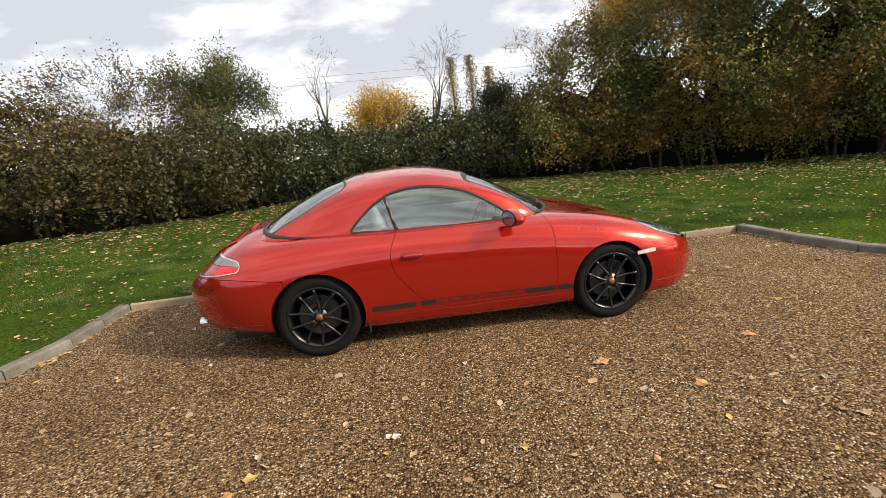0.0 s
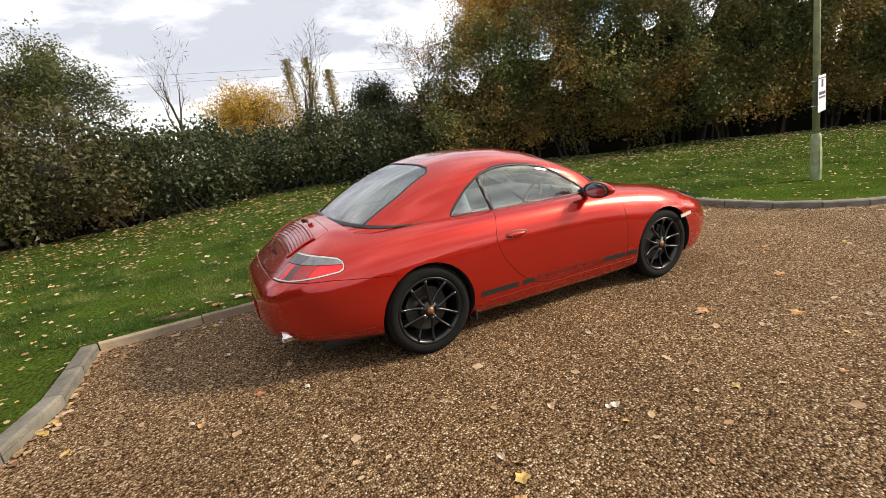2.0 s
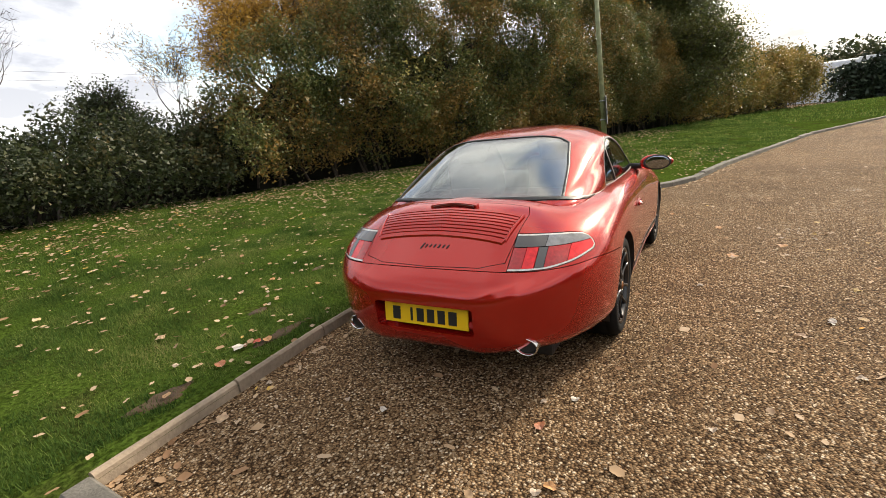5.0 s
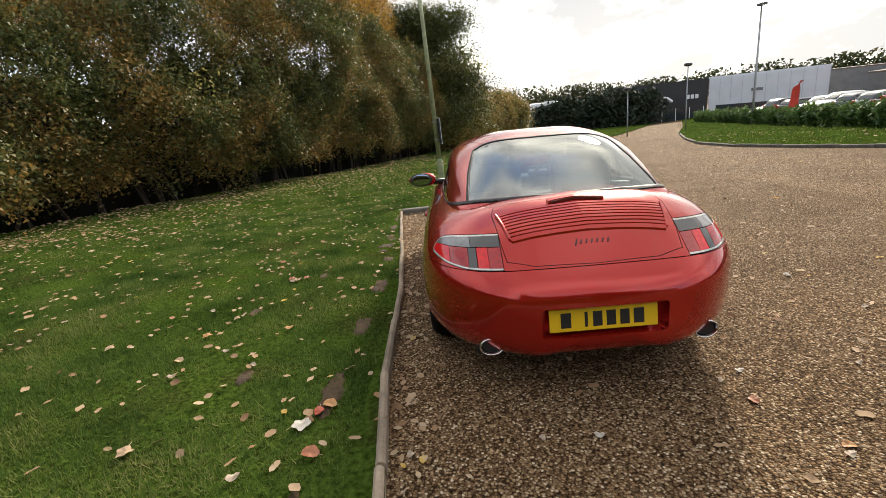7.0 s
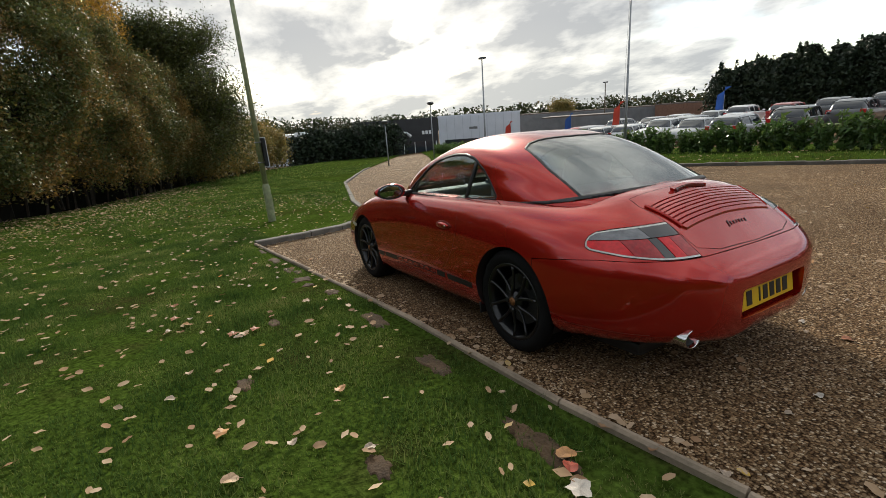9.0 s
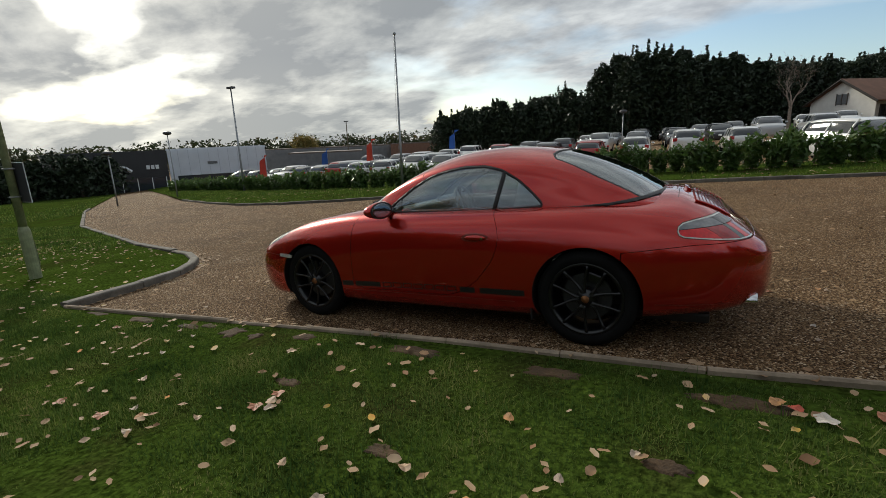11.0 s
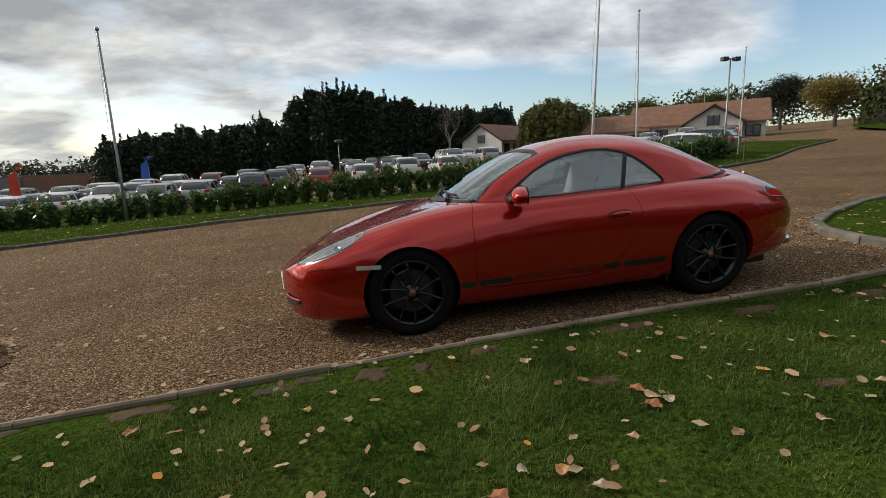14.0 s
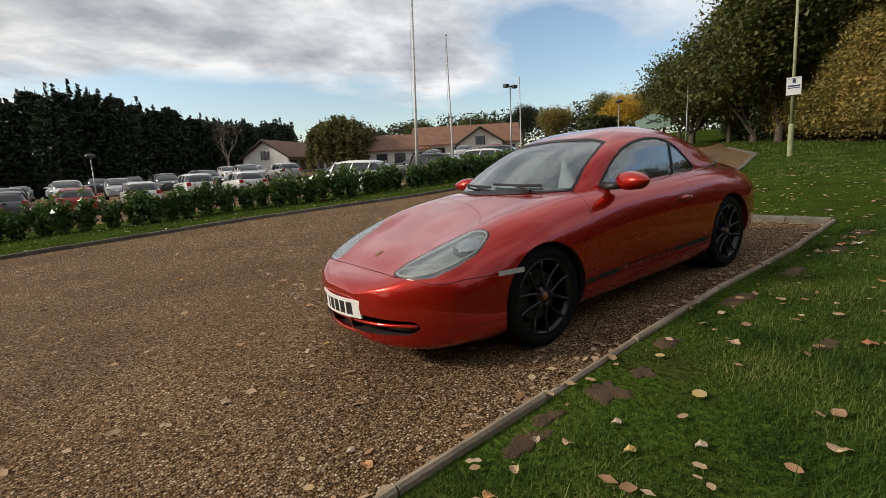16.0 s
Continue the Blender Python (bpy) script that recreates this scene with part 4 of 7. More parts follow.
# script badge, kept as plain slanted bars
for k, (w, hgt) in enumerate(((.03, .030), (.016, .018), (.016, .016), (.016, .016), (.016, .018), (.016, .016), (.016, .018))):
    bm = bmesh.new()
    y0 = .085 - k * .027
    a = [on_top(-2.045 - hgt * .5, y0 + d, .002) for d in (0, -.007)] + [on_top(-2.045 + hgt * .5, y0 - w * .5 + d, .002) for d in (-.007, 0)]
    top = [bm.verts.new(p + Vector((-.001, 0, .002))) for p in a]
    bot = [bm.verts.new(p - Vector((0, 0, .002))) for p in a]
    bm.faces.new(top), bm.faces.new(bot[::-1])
    for i in range(4):
        bm.faces.new((top[i], bot[i], bot[(i + 1) % 4], top[(i + 1) % 4]))
    bmesh.ops.recalc_face_normals(bm, faces=bm.faces)
    part("badge_bar", bm, M_BLACK, lid)
# crest on the bonnet
bm = bmesh.new()
bmesh.ops.create_uvsphere(bm, u_segments=16, v_segments=8, radius=1, matrix=Matrix.Translation(on_top(1.81, 0, .001)) @ pose(0, 0, 0, 0, 26) @ Matrix.Diagonal((.03, .022, .004, 1)))
part("bonnet_badge", bm, M_GOLD, car, "small gold badge", smooth=True)

# ---- plates: characters are left as plain bars ----
def plate(name, m, color_mat, label):
    bm = bmesh.new()
    box(bm, -.26, .26, -.004, .004, -.0555, .0555, .003)
    p = part(name, bm, color_mat, car, label)
    p.matrix_basis = m
    for x0, x1 in ((-.205, -.155), (-.09, -.075), (-.05, -.005), (.015, .06), (.08, .125), (.145, .195)):
        bm = bmesh.new()
        box(bm, x0, x1, -.0065, -.003, -.037, .037, .002)
        part("plate_bar", bm, M_BLACK, p)
    return p
plate("rear_number_plate", pose(-2.186, 0, .426, -6, 0, -90), M_PLATEYELLOW, "yellow rear number plate")
bm = bmesh.new()
def bent(x):
    return 2.114 - .54 * x * x
pl = [[], [], [], []]
for i in range(21):
    y = -.26 + .52 * i / 20
    for j, (dx, z) in enumerate(((.004, .335), (.004, .446), (-.006, .446), (-.006, .335))):
        pl[j].append(bm.verts.new((bent(y) + dx, y, z)))
for a, b in zip(pl, pl[1:] + pl[:1]):
    for i in range(20):
        bm.faces.new((a[i], a[i + 1], b[i + 1], b[i]))
bm.faces.new([r[0] for r in pl]), bm.faces.new([r[-1] for r in pl][::-1])
bmesh.ops.recalc_face_normals(bm, faces=bm.faces)
fplate = part("front_number_plate", bm, M_PLATEWHITE, car, "white front number plate")
for x0, x1 in ((-.205, -.155), (-.09, -.075), (-.05, -.005), (.015, .06), (.08, .125), (.145, .195)):
    bm = bmesh.new()
    v = [(bent(y) + d, y, z) for d in (.0035, .006) for y, z in ((x0, .353), (x1, .353), (x1, .428), (x0, .428))]
    v = [bm.verts.new(p) for p in v]
    for f in ((0, 1, 2, 3), (7, 6, 5, 4), (0, 4, 5, 1), (1, 5, 6, 2), (2, 6, 7, 3), (3, 7, 4, 0)):
        bm.faces.new([v[i] for i in f])
    bmesh.ops.recalc_face_normals(bm, faces=bm.faces)
    part("plate_bar", bm, M_BLACK, fplate)
# front intakes: dark backs and painted bars
for s in (1, -1):
    bm = bmesh.new()
    box(bm, 1.70, 1.735, s * .38 - .26, s * .38 + .26, .22, .40)
    part("intake_back", bm, M_BLACK, f_bumper)
    bm = bmesh.new()
    row = []
    for y in np.linspace(.15, .60, 16):
        hit = body_skin.tree.ray_cast(Vector((3, s * y, .312)), Vector((-1, 0, 0)))[0]
        row.append((hit.x - .012, s * y, .312 + .01 * (y - .2)))
    tube(bm, row, [.012] * 16, 8)
    part("intake_bar", bm, M_PAINT, f_bumper, smooth=True)
bm = bmesh.new()
tube(bm, [(2.085 - .60 * (y * y), y, .232) for y in np.linspace(-.60, .60, 30)], [.014] * 30, 8)
part("lower_lip", bm, M_PAINT, f_bumper, smooth=True)
# exhaust tips
for s in (1, -1):
    bm = bmesh.new()
    prof = [(.0, .040), (-.09, .045), (-.138, .047), (-.143, .045), (-.138, .040), (.0, .034)]
    rings = []
    for dx, r in prof:
        rings.append([bm.verts.new((-2.02 + dx, s * .535 + 1.35 * r * math.cos(a), .292 + r * math.sin(a))) for a in np.linspace(0, 2 * math.pi, 29)[:-1]])
    for a, b in zip(rings, rings[1:]):
        for i in range(28):
            bm.faces.new((a[i], a[(i + 1) % 28], b[(i + 1) % 28], b[i]))
    bmesh.ops.recalc_face_normals(bm, faces=bm.faces)
    ex = part("exhaust_tip", bm, M_CHROME, car, "oval chrome exhaust tip", smooth=True)
    # black disc plugs the pipe in place of its shaded inside
    bm = bmesh.new()
    bmesh.ops.create_cone(bm, cap_ends=True, segments=24, radius1=.048, radius2=.048, depth=.02, matrix=Matrix.Translation((-2.132, s * .535, .292)) @ pose(0, 0, 0, 0, 90) @ Matrix.Diagonal((.75, 1, 1, 1)))
    part("exhaust_inside", bm, M_BLACK, ex)
# wipers and scuttle
for y0, y1 in ((.44, -.05), (-.05, -.52)):
    bm = bmesh.new()
    def scr(y, u):
        hit = top_skin.tree.ray_cast(Vector((2, y, u)), Vector((-1, 0, 0)))[0]
        return (hit if hit else Vector((.7, y, u))) + Vector((.012, 0, .008))
    tube(bm, [scr(y0 + (y1 - y0) * k / 8, .945 + .018 * k / 8) for k in range(9)], [.009] * 9, 6)
    tube(bm, [scr(y0 + (y1 - y0) * .5, .955), (.80, y0 * .9, .925)], [.010, .013], 6)
    part("wiper", bm, M_BLACK, car, "black windscreen wiper")
bm = bmesh.new()
rows = [[on_top(x - .22 * (y / .62) ** 2 * 1.0, y, .004) for y in np.linspace(-.60, .60, 25)] for x in (.872, .80)]
r = [[bm.verts.new(p + Vector((0, 0, dz))) for p in row] for row, dz in ((rows[0], 0), (rows[1], 0.01))]
for i in range(24):
    bm.faces.new((r[0][i], r[0][i + 1], r[1][i + 1], r[1][i]))
part("scuttle_panel", bm, M_BLACK, car)

# ---- wheels ----
def lathe(bm, prof, n=48):
    """prof: (radius, y) pairs turned about the y axis."""
    rings = [[bm.verts.new((r * math.cos(a), y, r * math.sin(a))) for a in np.linspace(0, 2 * math.pi, n + 1)[:-1]] for r, y in prof]
    for a, b in zip(rings, rings[1:]):
        for i in range(n):
            bm.faces.new((a[i], a[(i + 1) % n], b[(i + 1) % n], b[i]))
    bmesh.ops.recalc_face_normals(bm, faces=bm.faces)
    return bm

def wheel(x, sgn, width, face):
    w = new("wheel")
    w.parent = car
    w.matrix_basis = Matrix.Translation((x, sgn * face, .32)) @ pose(0, 0, 0, 0, 0, 180 if sgn < 0 else 0) @ pose(0, 0, 0, 0, 17 * x * sgn)
    o = 0.0      # outer side at y = 0, inwards is -y
    bm = bmesh.new()
    lathe(bm, [(.236, -.012), (.250, -.004), (.275, .002), (.296, -.004), (.308, -.018), (.3185, -.026), (.3200, -.060), (.3165, -.064), (.3200, -.068), (.3200, -width * .5), (.3165, -width * .5 - .004), (.3200, -width * .5 - .008), (.320, -width + .03), (.308, -width + .01), (.27, -width), (.236, -width + .01)], 72)
    part("tyre", bm, M_TYRE, w, smooth=True)
    bm = bmesh.new()
    lathe(bm, [(.214, -.030), (.222, -.012), (.236, -.004), (.241, -.008), (.240, -.016), (.226, -.022), (.218, -.05), (.205, -.12), (.22, -width + .02), (.238, -width + .012)], 64)
    rim = part("rim", bm, M_WHEEL, w, "gloss black alloy rim", smooth=True)
    for k in range(5):
        for d in (-1, 1):
            base = 2 * math.pi * k / 5 + math.pi / 2
            bm = bmesh.new()
            pts, rad = [], []
            for f in np.linspace(0, 1, 7):
                a = base + d * (.30 - .02 * f)
                r = .045 + .178 * f
                a = base + d * (.50 * (1 - f) ** 2 * .5 + .27)
                pts.append((r * math.cos(a), -.022 - .012 * math.sin(f * math.pi) + .008 * f, r * math.sin(a)))
                rad.append(.0135 - .004 * math.sin(f * 2.6))
            tube(bm, pts, rad, 8)
            part("spoke", bm, M_WHEEL, rim, smooth=True)
    bm = bmesh.new()
    lathe(bm, [(.0, -.012), (.028, -.012), (.034, -.018), (.06, -.024), (.068, -.04), (.068, -.08)], 32)
    part("hub", bm, M_WHEEL, rim, smooth=True)
    bm = bmesh.new()
    lathe(bm, [(.0, -.006), (.024, -.008), (.027, -.014)], 24)
    part("hub_cap", bm, M_GOLD, rim, "gold and red wheel-centre badge", smooth=True)
    for k in range(5):
        bm = bmesh.new()
        a = 2 * math.pi * k / 5 + math.pi / 2 + math.pi / 5
        bmesh.ops.create_cone(bm, cap_ends=True, segments=10, radius1=.010, radius2=.008, depth=.02, matrix=Matrix.Translation((.052 * math.cos(a), -.02, .052 * math.sin(a))) @ pose(0, 0, 0, 90))
        part("wheel_bolt", bm, M_STEEL, rim)
    bm = bmesh.new()
    lathe(bm, [(.07, -.085), (.158, -.085), (.158, -.105), (.07, -.105)], 48)
    part("brake_disc", bm, M_STEEL, w, "grey steel brake disc")
    bm = bmesh.new()
    box(bm, -.06, .06, -.125, -.065, .10, .17, .012)
    part("brake_caliper", bm, M_WHEEL, w)
    return w
for x, width, face in ((1.175, .225, .842), (-1.175, .265, .862)):
    for sgn in (1, -1):
        wheel(x, sgn, width, face)
# wheel-arch liners, floor pan and mud flaps
for x in (1.175, -1.175):
    for sgn in (1, -1):
        bm = bmesh.new()
        arc = np.linspace(-.35, math.pi + .35, 25)
        a = [[bm.verts.new((x + r * math.cos(t), sgn * y, .318 + r * math.sin(t))) for t in arc] for r, y in ((.340, .83), (.340, .57))]
        for i in range(24):
            bm.faces.new((a[0][i], a[0][i + 1], a[1][i + 1], a[1][i]))
        part("arch_liner", bm, M_BLACK, car)
for sgn in (1, -1):
    bm = bmesh.new()
    box(bm, -.815, -.80, sgn * .75 - .09, sgn * .75 + .09, .145, .30, .004)
    part("mud_flap", bm, M_BLACK, car)
bm = bmesh.new()
box(bm, -1.9, 1.8, -.60, .60, .13, .20, .02)
part("floor_pan", bm, M_BLACK, car)

# ---- inside ----
def soft_box(x0, x1, y0, y1, z0, z1, bevel, m=None):
    bm = bmesh.new()
    box(bm, x0, x1, y0, y1, z0, z1)
    bmesh.ops.bevel(bm, geom=list(bm.edges), offset=bevel, segments=4, affect="EDGES", profile=0.5)
    if m:
        bmesh.ops.transform(bm, matrix=m, verts=bm.verts)
    return bm
bm = bmesh.new()
box(bm, -1.0, .60, -.64, .64, .402, .43)
part("carpet", bm, M_INTDARK, car)
part("dashboard", soft_box(.30, .60, -.64, .64, .62, .895, .05), M_INTDARK, car, smooth=True)
part("instrument_hood", soft_box(.26, .42, -.56, -.14, .86, .935, .03), M_INTDARK, car, smooth=True)
part("centre_tunnel", soft_box(-.6, .4, -.10, .10, .42, .60, .04), M_INTDARK, car, smooth=True)
for sgn in (1, -1):
    s = new("seat")
    s.parent = car
    s.matrix_basis = Matrix.Translation((-.32, sgn * .34, .43))
    tagged(s, label="grey leather bucket seat")
    part("seat_cushion", soft_box(-.24, .26, -.24, .24, .05, .20, .05), M_LEATHER, s, smooth=True)
    part("backrest", soft_box(-.06, .06, -.23, .23, .0, .58, .05, Matrix.Translation((-.24, 0, .14)) @ pose(0, 0, 0, 0, -18)), M_LEATHER, s, smooth=True)
    part("headrest", soft_box(-.045, .045, -.12, .12, .0, .17, .04, Matrix.Translation((-.42, 0, .66)) @ pose(0, 0, 0, 0, -12)), M_LEATHER, s, smooth=True)
    part("door_card", soft_box(-.62, .55, sgn * .625 - .02, sgn * .625 + .02, .45, .885, .015), M_INTDARK, doors[0] if sgn > 0 else doors[1])
sw = new("steering_wheel")
sw.parent = car
sw.matrix_basis = Matrix.Translation((.19, -.34, .84)) @ pose(0, 0, 0, 0, -68)
bm = bmesh.new()
tube(bm, [(.18 * math.cos(a), .18 * math.sin(a), 0) for a in np.linspace(0, 2 * math.pi, 41)], [.014] * 41, 8, False)
part("wheel_ring", bm, M_BLACK, sw, smooth=True)
bm = bmesh.new()
for a in (.2, math.pi - .2, 1.2 + math.pi / 2, 1.2 + math.pi / 2 + .75):
    tube(bm, [(0, 0, -.01), (.175 * math.cos(a), .175 * math.sin(a), 0)], [.03, .014], 6)
part("wheel_spoke", bm, M_BLACK, sw)
part("rear_shelf", soft_box(-1.2, -.75, -.62, .62, .70, .80, .03), M_INTDARK, car)
bm = bmesh.new()
bmesh.ops.create_uvsphere(bm, u_segments=16, v_segments=8, radius=1, matrix=Matrix.Translation((.16, 0, 1.135)) @ Matrix.Diagonal((.012, .11, .035, 1)))
part("rear_view_mirror", bm, M_BLACK, car, smooth=True)

# the nose is drawn out and filled at its corners, the tail drawn in, the roof raised
def settle(ob, done):
    for c in ob.children:
        if c.matrix_basis == Matrix.Identity(4):
            if c.type == "MESH" and c.data.name not in done:
                done.add(c.data.name)
                n = len(c.data.vertices)
                v = np.empty(n * 3)
                c.data.vertices.foreach_get("co", v)
                v = v.reshape(-1, 3)
                x = v[:, 0].copy()
                f = np.clip((x - 1.52) / .55, 0, 1.2)
                v[:, 0] += .075 * f * f * (3 - 2 * np.minimum(f, 1)) * (x > 1.52) - .06 * np.minimum(0, x + 1.6)
                v[:, 1] *= 1 + .05 * np.clip(f, 0, 1)
                v[:, 2] += .08 * np.clip(v[:, 2] - .90, 0, 1)
                c.data.vertices.foreach_set("co", v.ravel())
                c.data.update()
            settle(c, done)
settle(car, set())
# ---- foliage helpers ----
def leaf_cloud(name, centres, sizes, material, parent, up_bias=0.3, seed=1, long=1.5, kind="", label=""):
    """Many small pointed leaves as one mesh, each leaf its own island."""
    rng = np.random.default_rng(seed)
    n = len(centres)
    c = np.asarray(centres, float)
    s = np.asarray(sizes, float).reshape(-1, 1) * np.ones((n, 1))
    nrm = rng.normal(size=(n, 3))
    nrm[:, 2] += up_bias * 3
    nrm /= np.linalg.norm(nrm, axis=1)[:, None]
    a = np.cross(nrm, rng.normal(size=(n, 3)))
    a /= np.linalg.norm(a, axis=1)[:, None] + 1e-9
    b = np.cross(nrm, a)
    w = s * rng.uniform(.35, .5, (n, 1))
    l = s * rng.uniform(.8, 1.2, (n, 1)) * long * .5
    v = np.stack([c - a * l * .55 + b * w, c - a * l * .55 - b * w + nrm * w * .4, c + a * l], 1).reshape(-1, 3)
    me = bpy.data.meshes.new(name)
    me.vertices.add(3 * n)
    me.vertices.foreach_set("co", v.ravel())
    me.loops.add(3 * n)
    me.loops.foreach_set("vertex_index", np.arange(3 * n, dtype=np.int32))
    me.polygons.add(n)
    me.polygons.foreach_set("loop_start", np.arange(0, 3 * n, 3, dtype=np.int32))
    me.update(calc_edges=True)
    me.materials.append(material)
    ob = new(name, me)
    if parent:
        ob.parent = parent
    return tagged(ob, label=label, kind=kind)

def leaf_mat(name, stops, rough=0.5, trans=0.28, scale=0.45, spec=0.3):
    """Leaves whose colour varies leaf by leaf and by larger patches."""
    mat = bpy.data.materials.new(name)
    nt = nodes_of(mat)
    out = nt.nodes.new("ShaderNodeOutputMaterial")
    geo = nt.nodes.new("ShaderNodeNewGeometry")
    tc = nt.nodes.new("ShaderNodeTexCoord")
    n1 = nd(nt, "ShaderNodeTexNoise", Scale=scale, Detail=4.0)
    nt.links.new(tc.outputs["Object"], n1.inputs["Vector"])
    m = nt.nodes.new("ShaderNodeMath")
    m.operation = "MULTIPLY_ADD"
    nt.links.new(n1.outputs[0], m.inputs[0])
    m.inputs[1].default_value = 1.5
    m2 = nt.nodes.new("ShaderNodeMath")
    m2.operation = "MULTIPLY_ADD"
    nt.links.new(geo.outputs["Random Per Island"], m2.inputs[0])
    m2.inputs[1].default_value, m2.inputs[2].default_value = 0.5, -0.5
    nt.links.new(m2.outputs[0], m.inputs[2])
    r = ramp(nt, stops)
    nt.links.new(m.outputs[0], r.inputs[0])
    b = nd(nt, "ShaderNodeBsdfPrincipled", Roughness=rough)
    b.inputs["Specular IOR Level"].default_value = spec
    nt.links.new(r.outputs[0], b.inputs["Base Color"])
    t = nt.nodes.new("ShaderNodeBsdfTranslucent")
    nt.links.new(r.outputs[0], t.inputs[0])
    mx = nd(nt, "ShaderNodeMixShader")
    mx.inputs[0].default_value = trans
    nt.links.new(b.outputs[0], mx.inputs[1])
    nt.links.new(t.outputs[0], mx.inputs[2])
    nt.links.new(mx.outputs[0], out.inputs[0])
    return mat

L_HEDGE = leaf_mat("hedgerow_leaves", [(0.0, (.036, .052, .016)), (.30, (.080, .104, .028)), (.52, (.140, .130, .038)), (.72, (.230, .142, .042)), (.9, (.34, .20, .05)), (1.0, (.40, .27, .07))])
L_OCHRE = leaf_mat("ochre_leaves", [(0.0, (.080, .080, .024)), (.4, (.174, .153, .040)), (.75, (.293, .199, .054)), (1.0, (.400, .253, .067))])
L_RUSSET = leaf_mat("russet_leaves", [(0.0, (.034, .038, .015)), (.4, (.060, .060, .022)), (.7, (.090, .070, .028)), (1.0, (.19, .115, .042))])
L_HEDGE_DARK = leaf_mat("dark_hedge_leaves", [(0.0, (.022, .032, .013)), (.5, (.040, .054, .020)), (.8, (.068, .066, .024)), (1.0, (.14, .095, .036))])
L_YELLOW = leaf_mat("yellow_leaves", [(0.0, (.26, .17, .02)), (.5, (.48, .30, .03)), (1.0, (.62, .42, .06))])
L_PALE = leaf_mat("pale_yellow_leaves", [(0.0, (.16, .14, .035)), (.5, (.33, .28, .075)), (1.0, (.46, .40, .14))])
L_ORANGE = leaf_mat("orange_leaves", [(0.0, (.16, .115, .025)), (.4, (.38, .22, .035)), (1.0, (.62, .37, .055))])
L_GREEN = leaf_mat("green_leaves", [(0.0, (.034, .046, .012)), (.5, (.068, .085, .020)), (1.0, (.145, .135, .034))])
L_THIN = leaf_mat("thin_brown_leaves", [(0.0, (.05, .05, .018)), (.5, (.10, .075, .03)), (.8, (.15, .09, .04)), (1.0, (.20, .10, .05))])
L_CONIFER = leaf_mat("conifer_needles", [(0.0, (.011, .021, .011)), (.5, (.021, .034, .017)), (1.0, (.034, .052, .023))], trans=.05)
L_LAUREL = leaf_mat("laurel_leaves", [(0.0, (.038, .075, .021)), (.5, (.075, .135, .033)), (1.0, (.180, .210, .060))], rough=.3)
L_WILLOW = leaf_mat("willow_leaves", [(0.0, (.078, .085, .026)), (1.0, (.169, .156, .052))])
M_BARK = plain("bark", (.085, .068, .05), .9, var=.4, scale=6, bump=.6, bscale=30)
M_TWIG = plain("twig", (.062, .047, .036), .9, var=.3, scale=6)
# near black, for filler that stands in for shade among the leaves
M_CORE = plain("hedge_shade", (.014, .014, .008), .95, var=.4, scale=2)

def grow_branches(bm, p, d, length, r, depth, rng, tips, spread=.55, up=.15, kids=3, bend=.25):
    """A limb with side limbs; the ends are gathered in tips."""
    pts, rad = [Vector(p)], [r]
    cur, dr = Vector(p), Vector(d).normalized()
    for i in range(4):
        dr = (dr + Vector((rng.uniform(-bend, bend), rng.uniform(-bend, bend), rng.uniform(-bend, bend) * .6 + up * .4))).normalized()
        cur = cur + dr * length / 4
        pts.append(cur.copy())
        rad.append(r * (1 - .16 * (i + 1)))
    tube(bm, pts, rad, 7 if depth > 2 else (5 if depth > 1 else 3), False)
    tips.append((cur.copy(), depth))
    if depth <= 0:
        return
    for k in range(kids):
        j = rng.choice((2, 3, 4)) if k else 4
        nd_ = (dr + Vector((rng.uniform(-1, 1), rng.uniform(-1, 1), rng.uniform(-.5, .9))) * spread * 1.3).normalized()
        grow_branches(bm, pts[j], nd_, length * rng.uniform(.55, .78), rad[j] * .62, depth - 1, rng, tips, spread, up, kids, bend)

def twig_cloud(name, starts, dirs, lengths, width, material, parent):
    """Fine end twigs, each a thin tapering sliver, as one mesh."""
    n = len(starts)
    side = np.cross(dirs, np.random.default_rng(n).normal(size=(n, 3)))
    side /= np.linalg.norm(side, axis=1)[:, None] + 1e-9
    w = np.asarray(width) * np.ones((n, 1))
    v = np.stack([starts - side * w, starts + side * w, starts + dirs * lengths[:, None]], 1).reshape(-1, 3)
    me = from_arrays(name, v, np.arange(3 * n).reshape(-1, 3), material)
    ob = new(name, me)
    ob.parent = parent
    return tagged(ob, kind="stuff")

def sprays(rng, starts, dirs, lengths, leaves, scatter):
    """Leaf places strung along twigs."""
    k = rng.integers(0, len(starts), leaves)
    f = rng.random(leaves) ** .6
    return starts[k] + dirs[k] * (lengths[k] * f)[:, None] + rng.normal(scale=scatter, size=(leaves, 3))

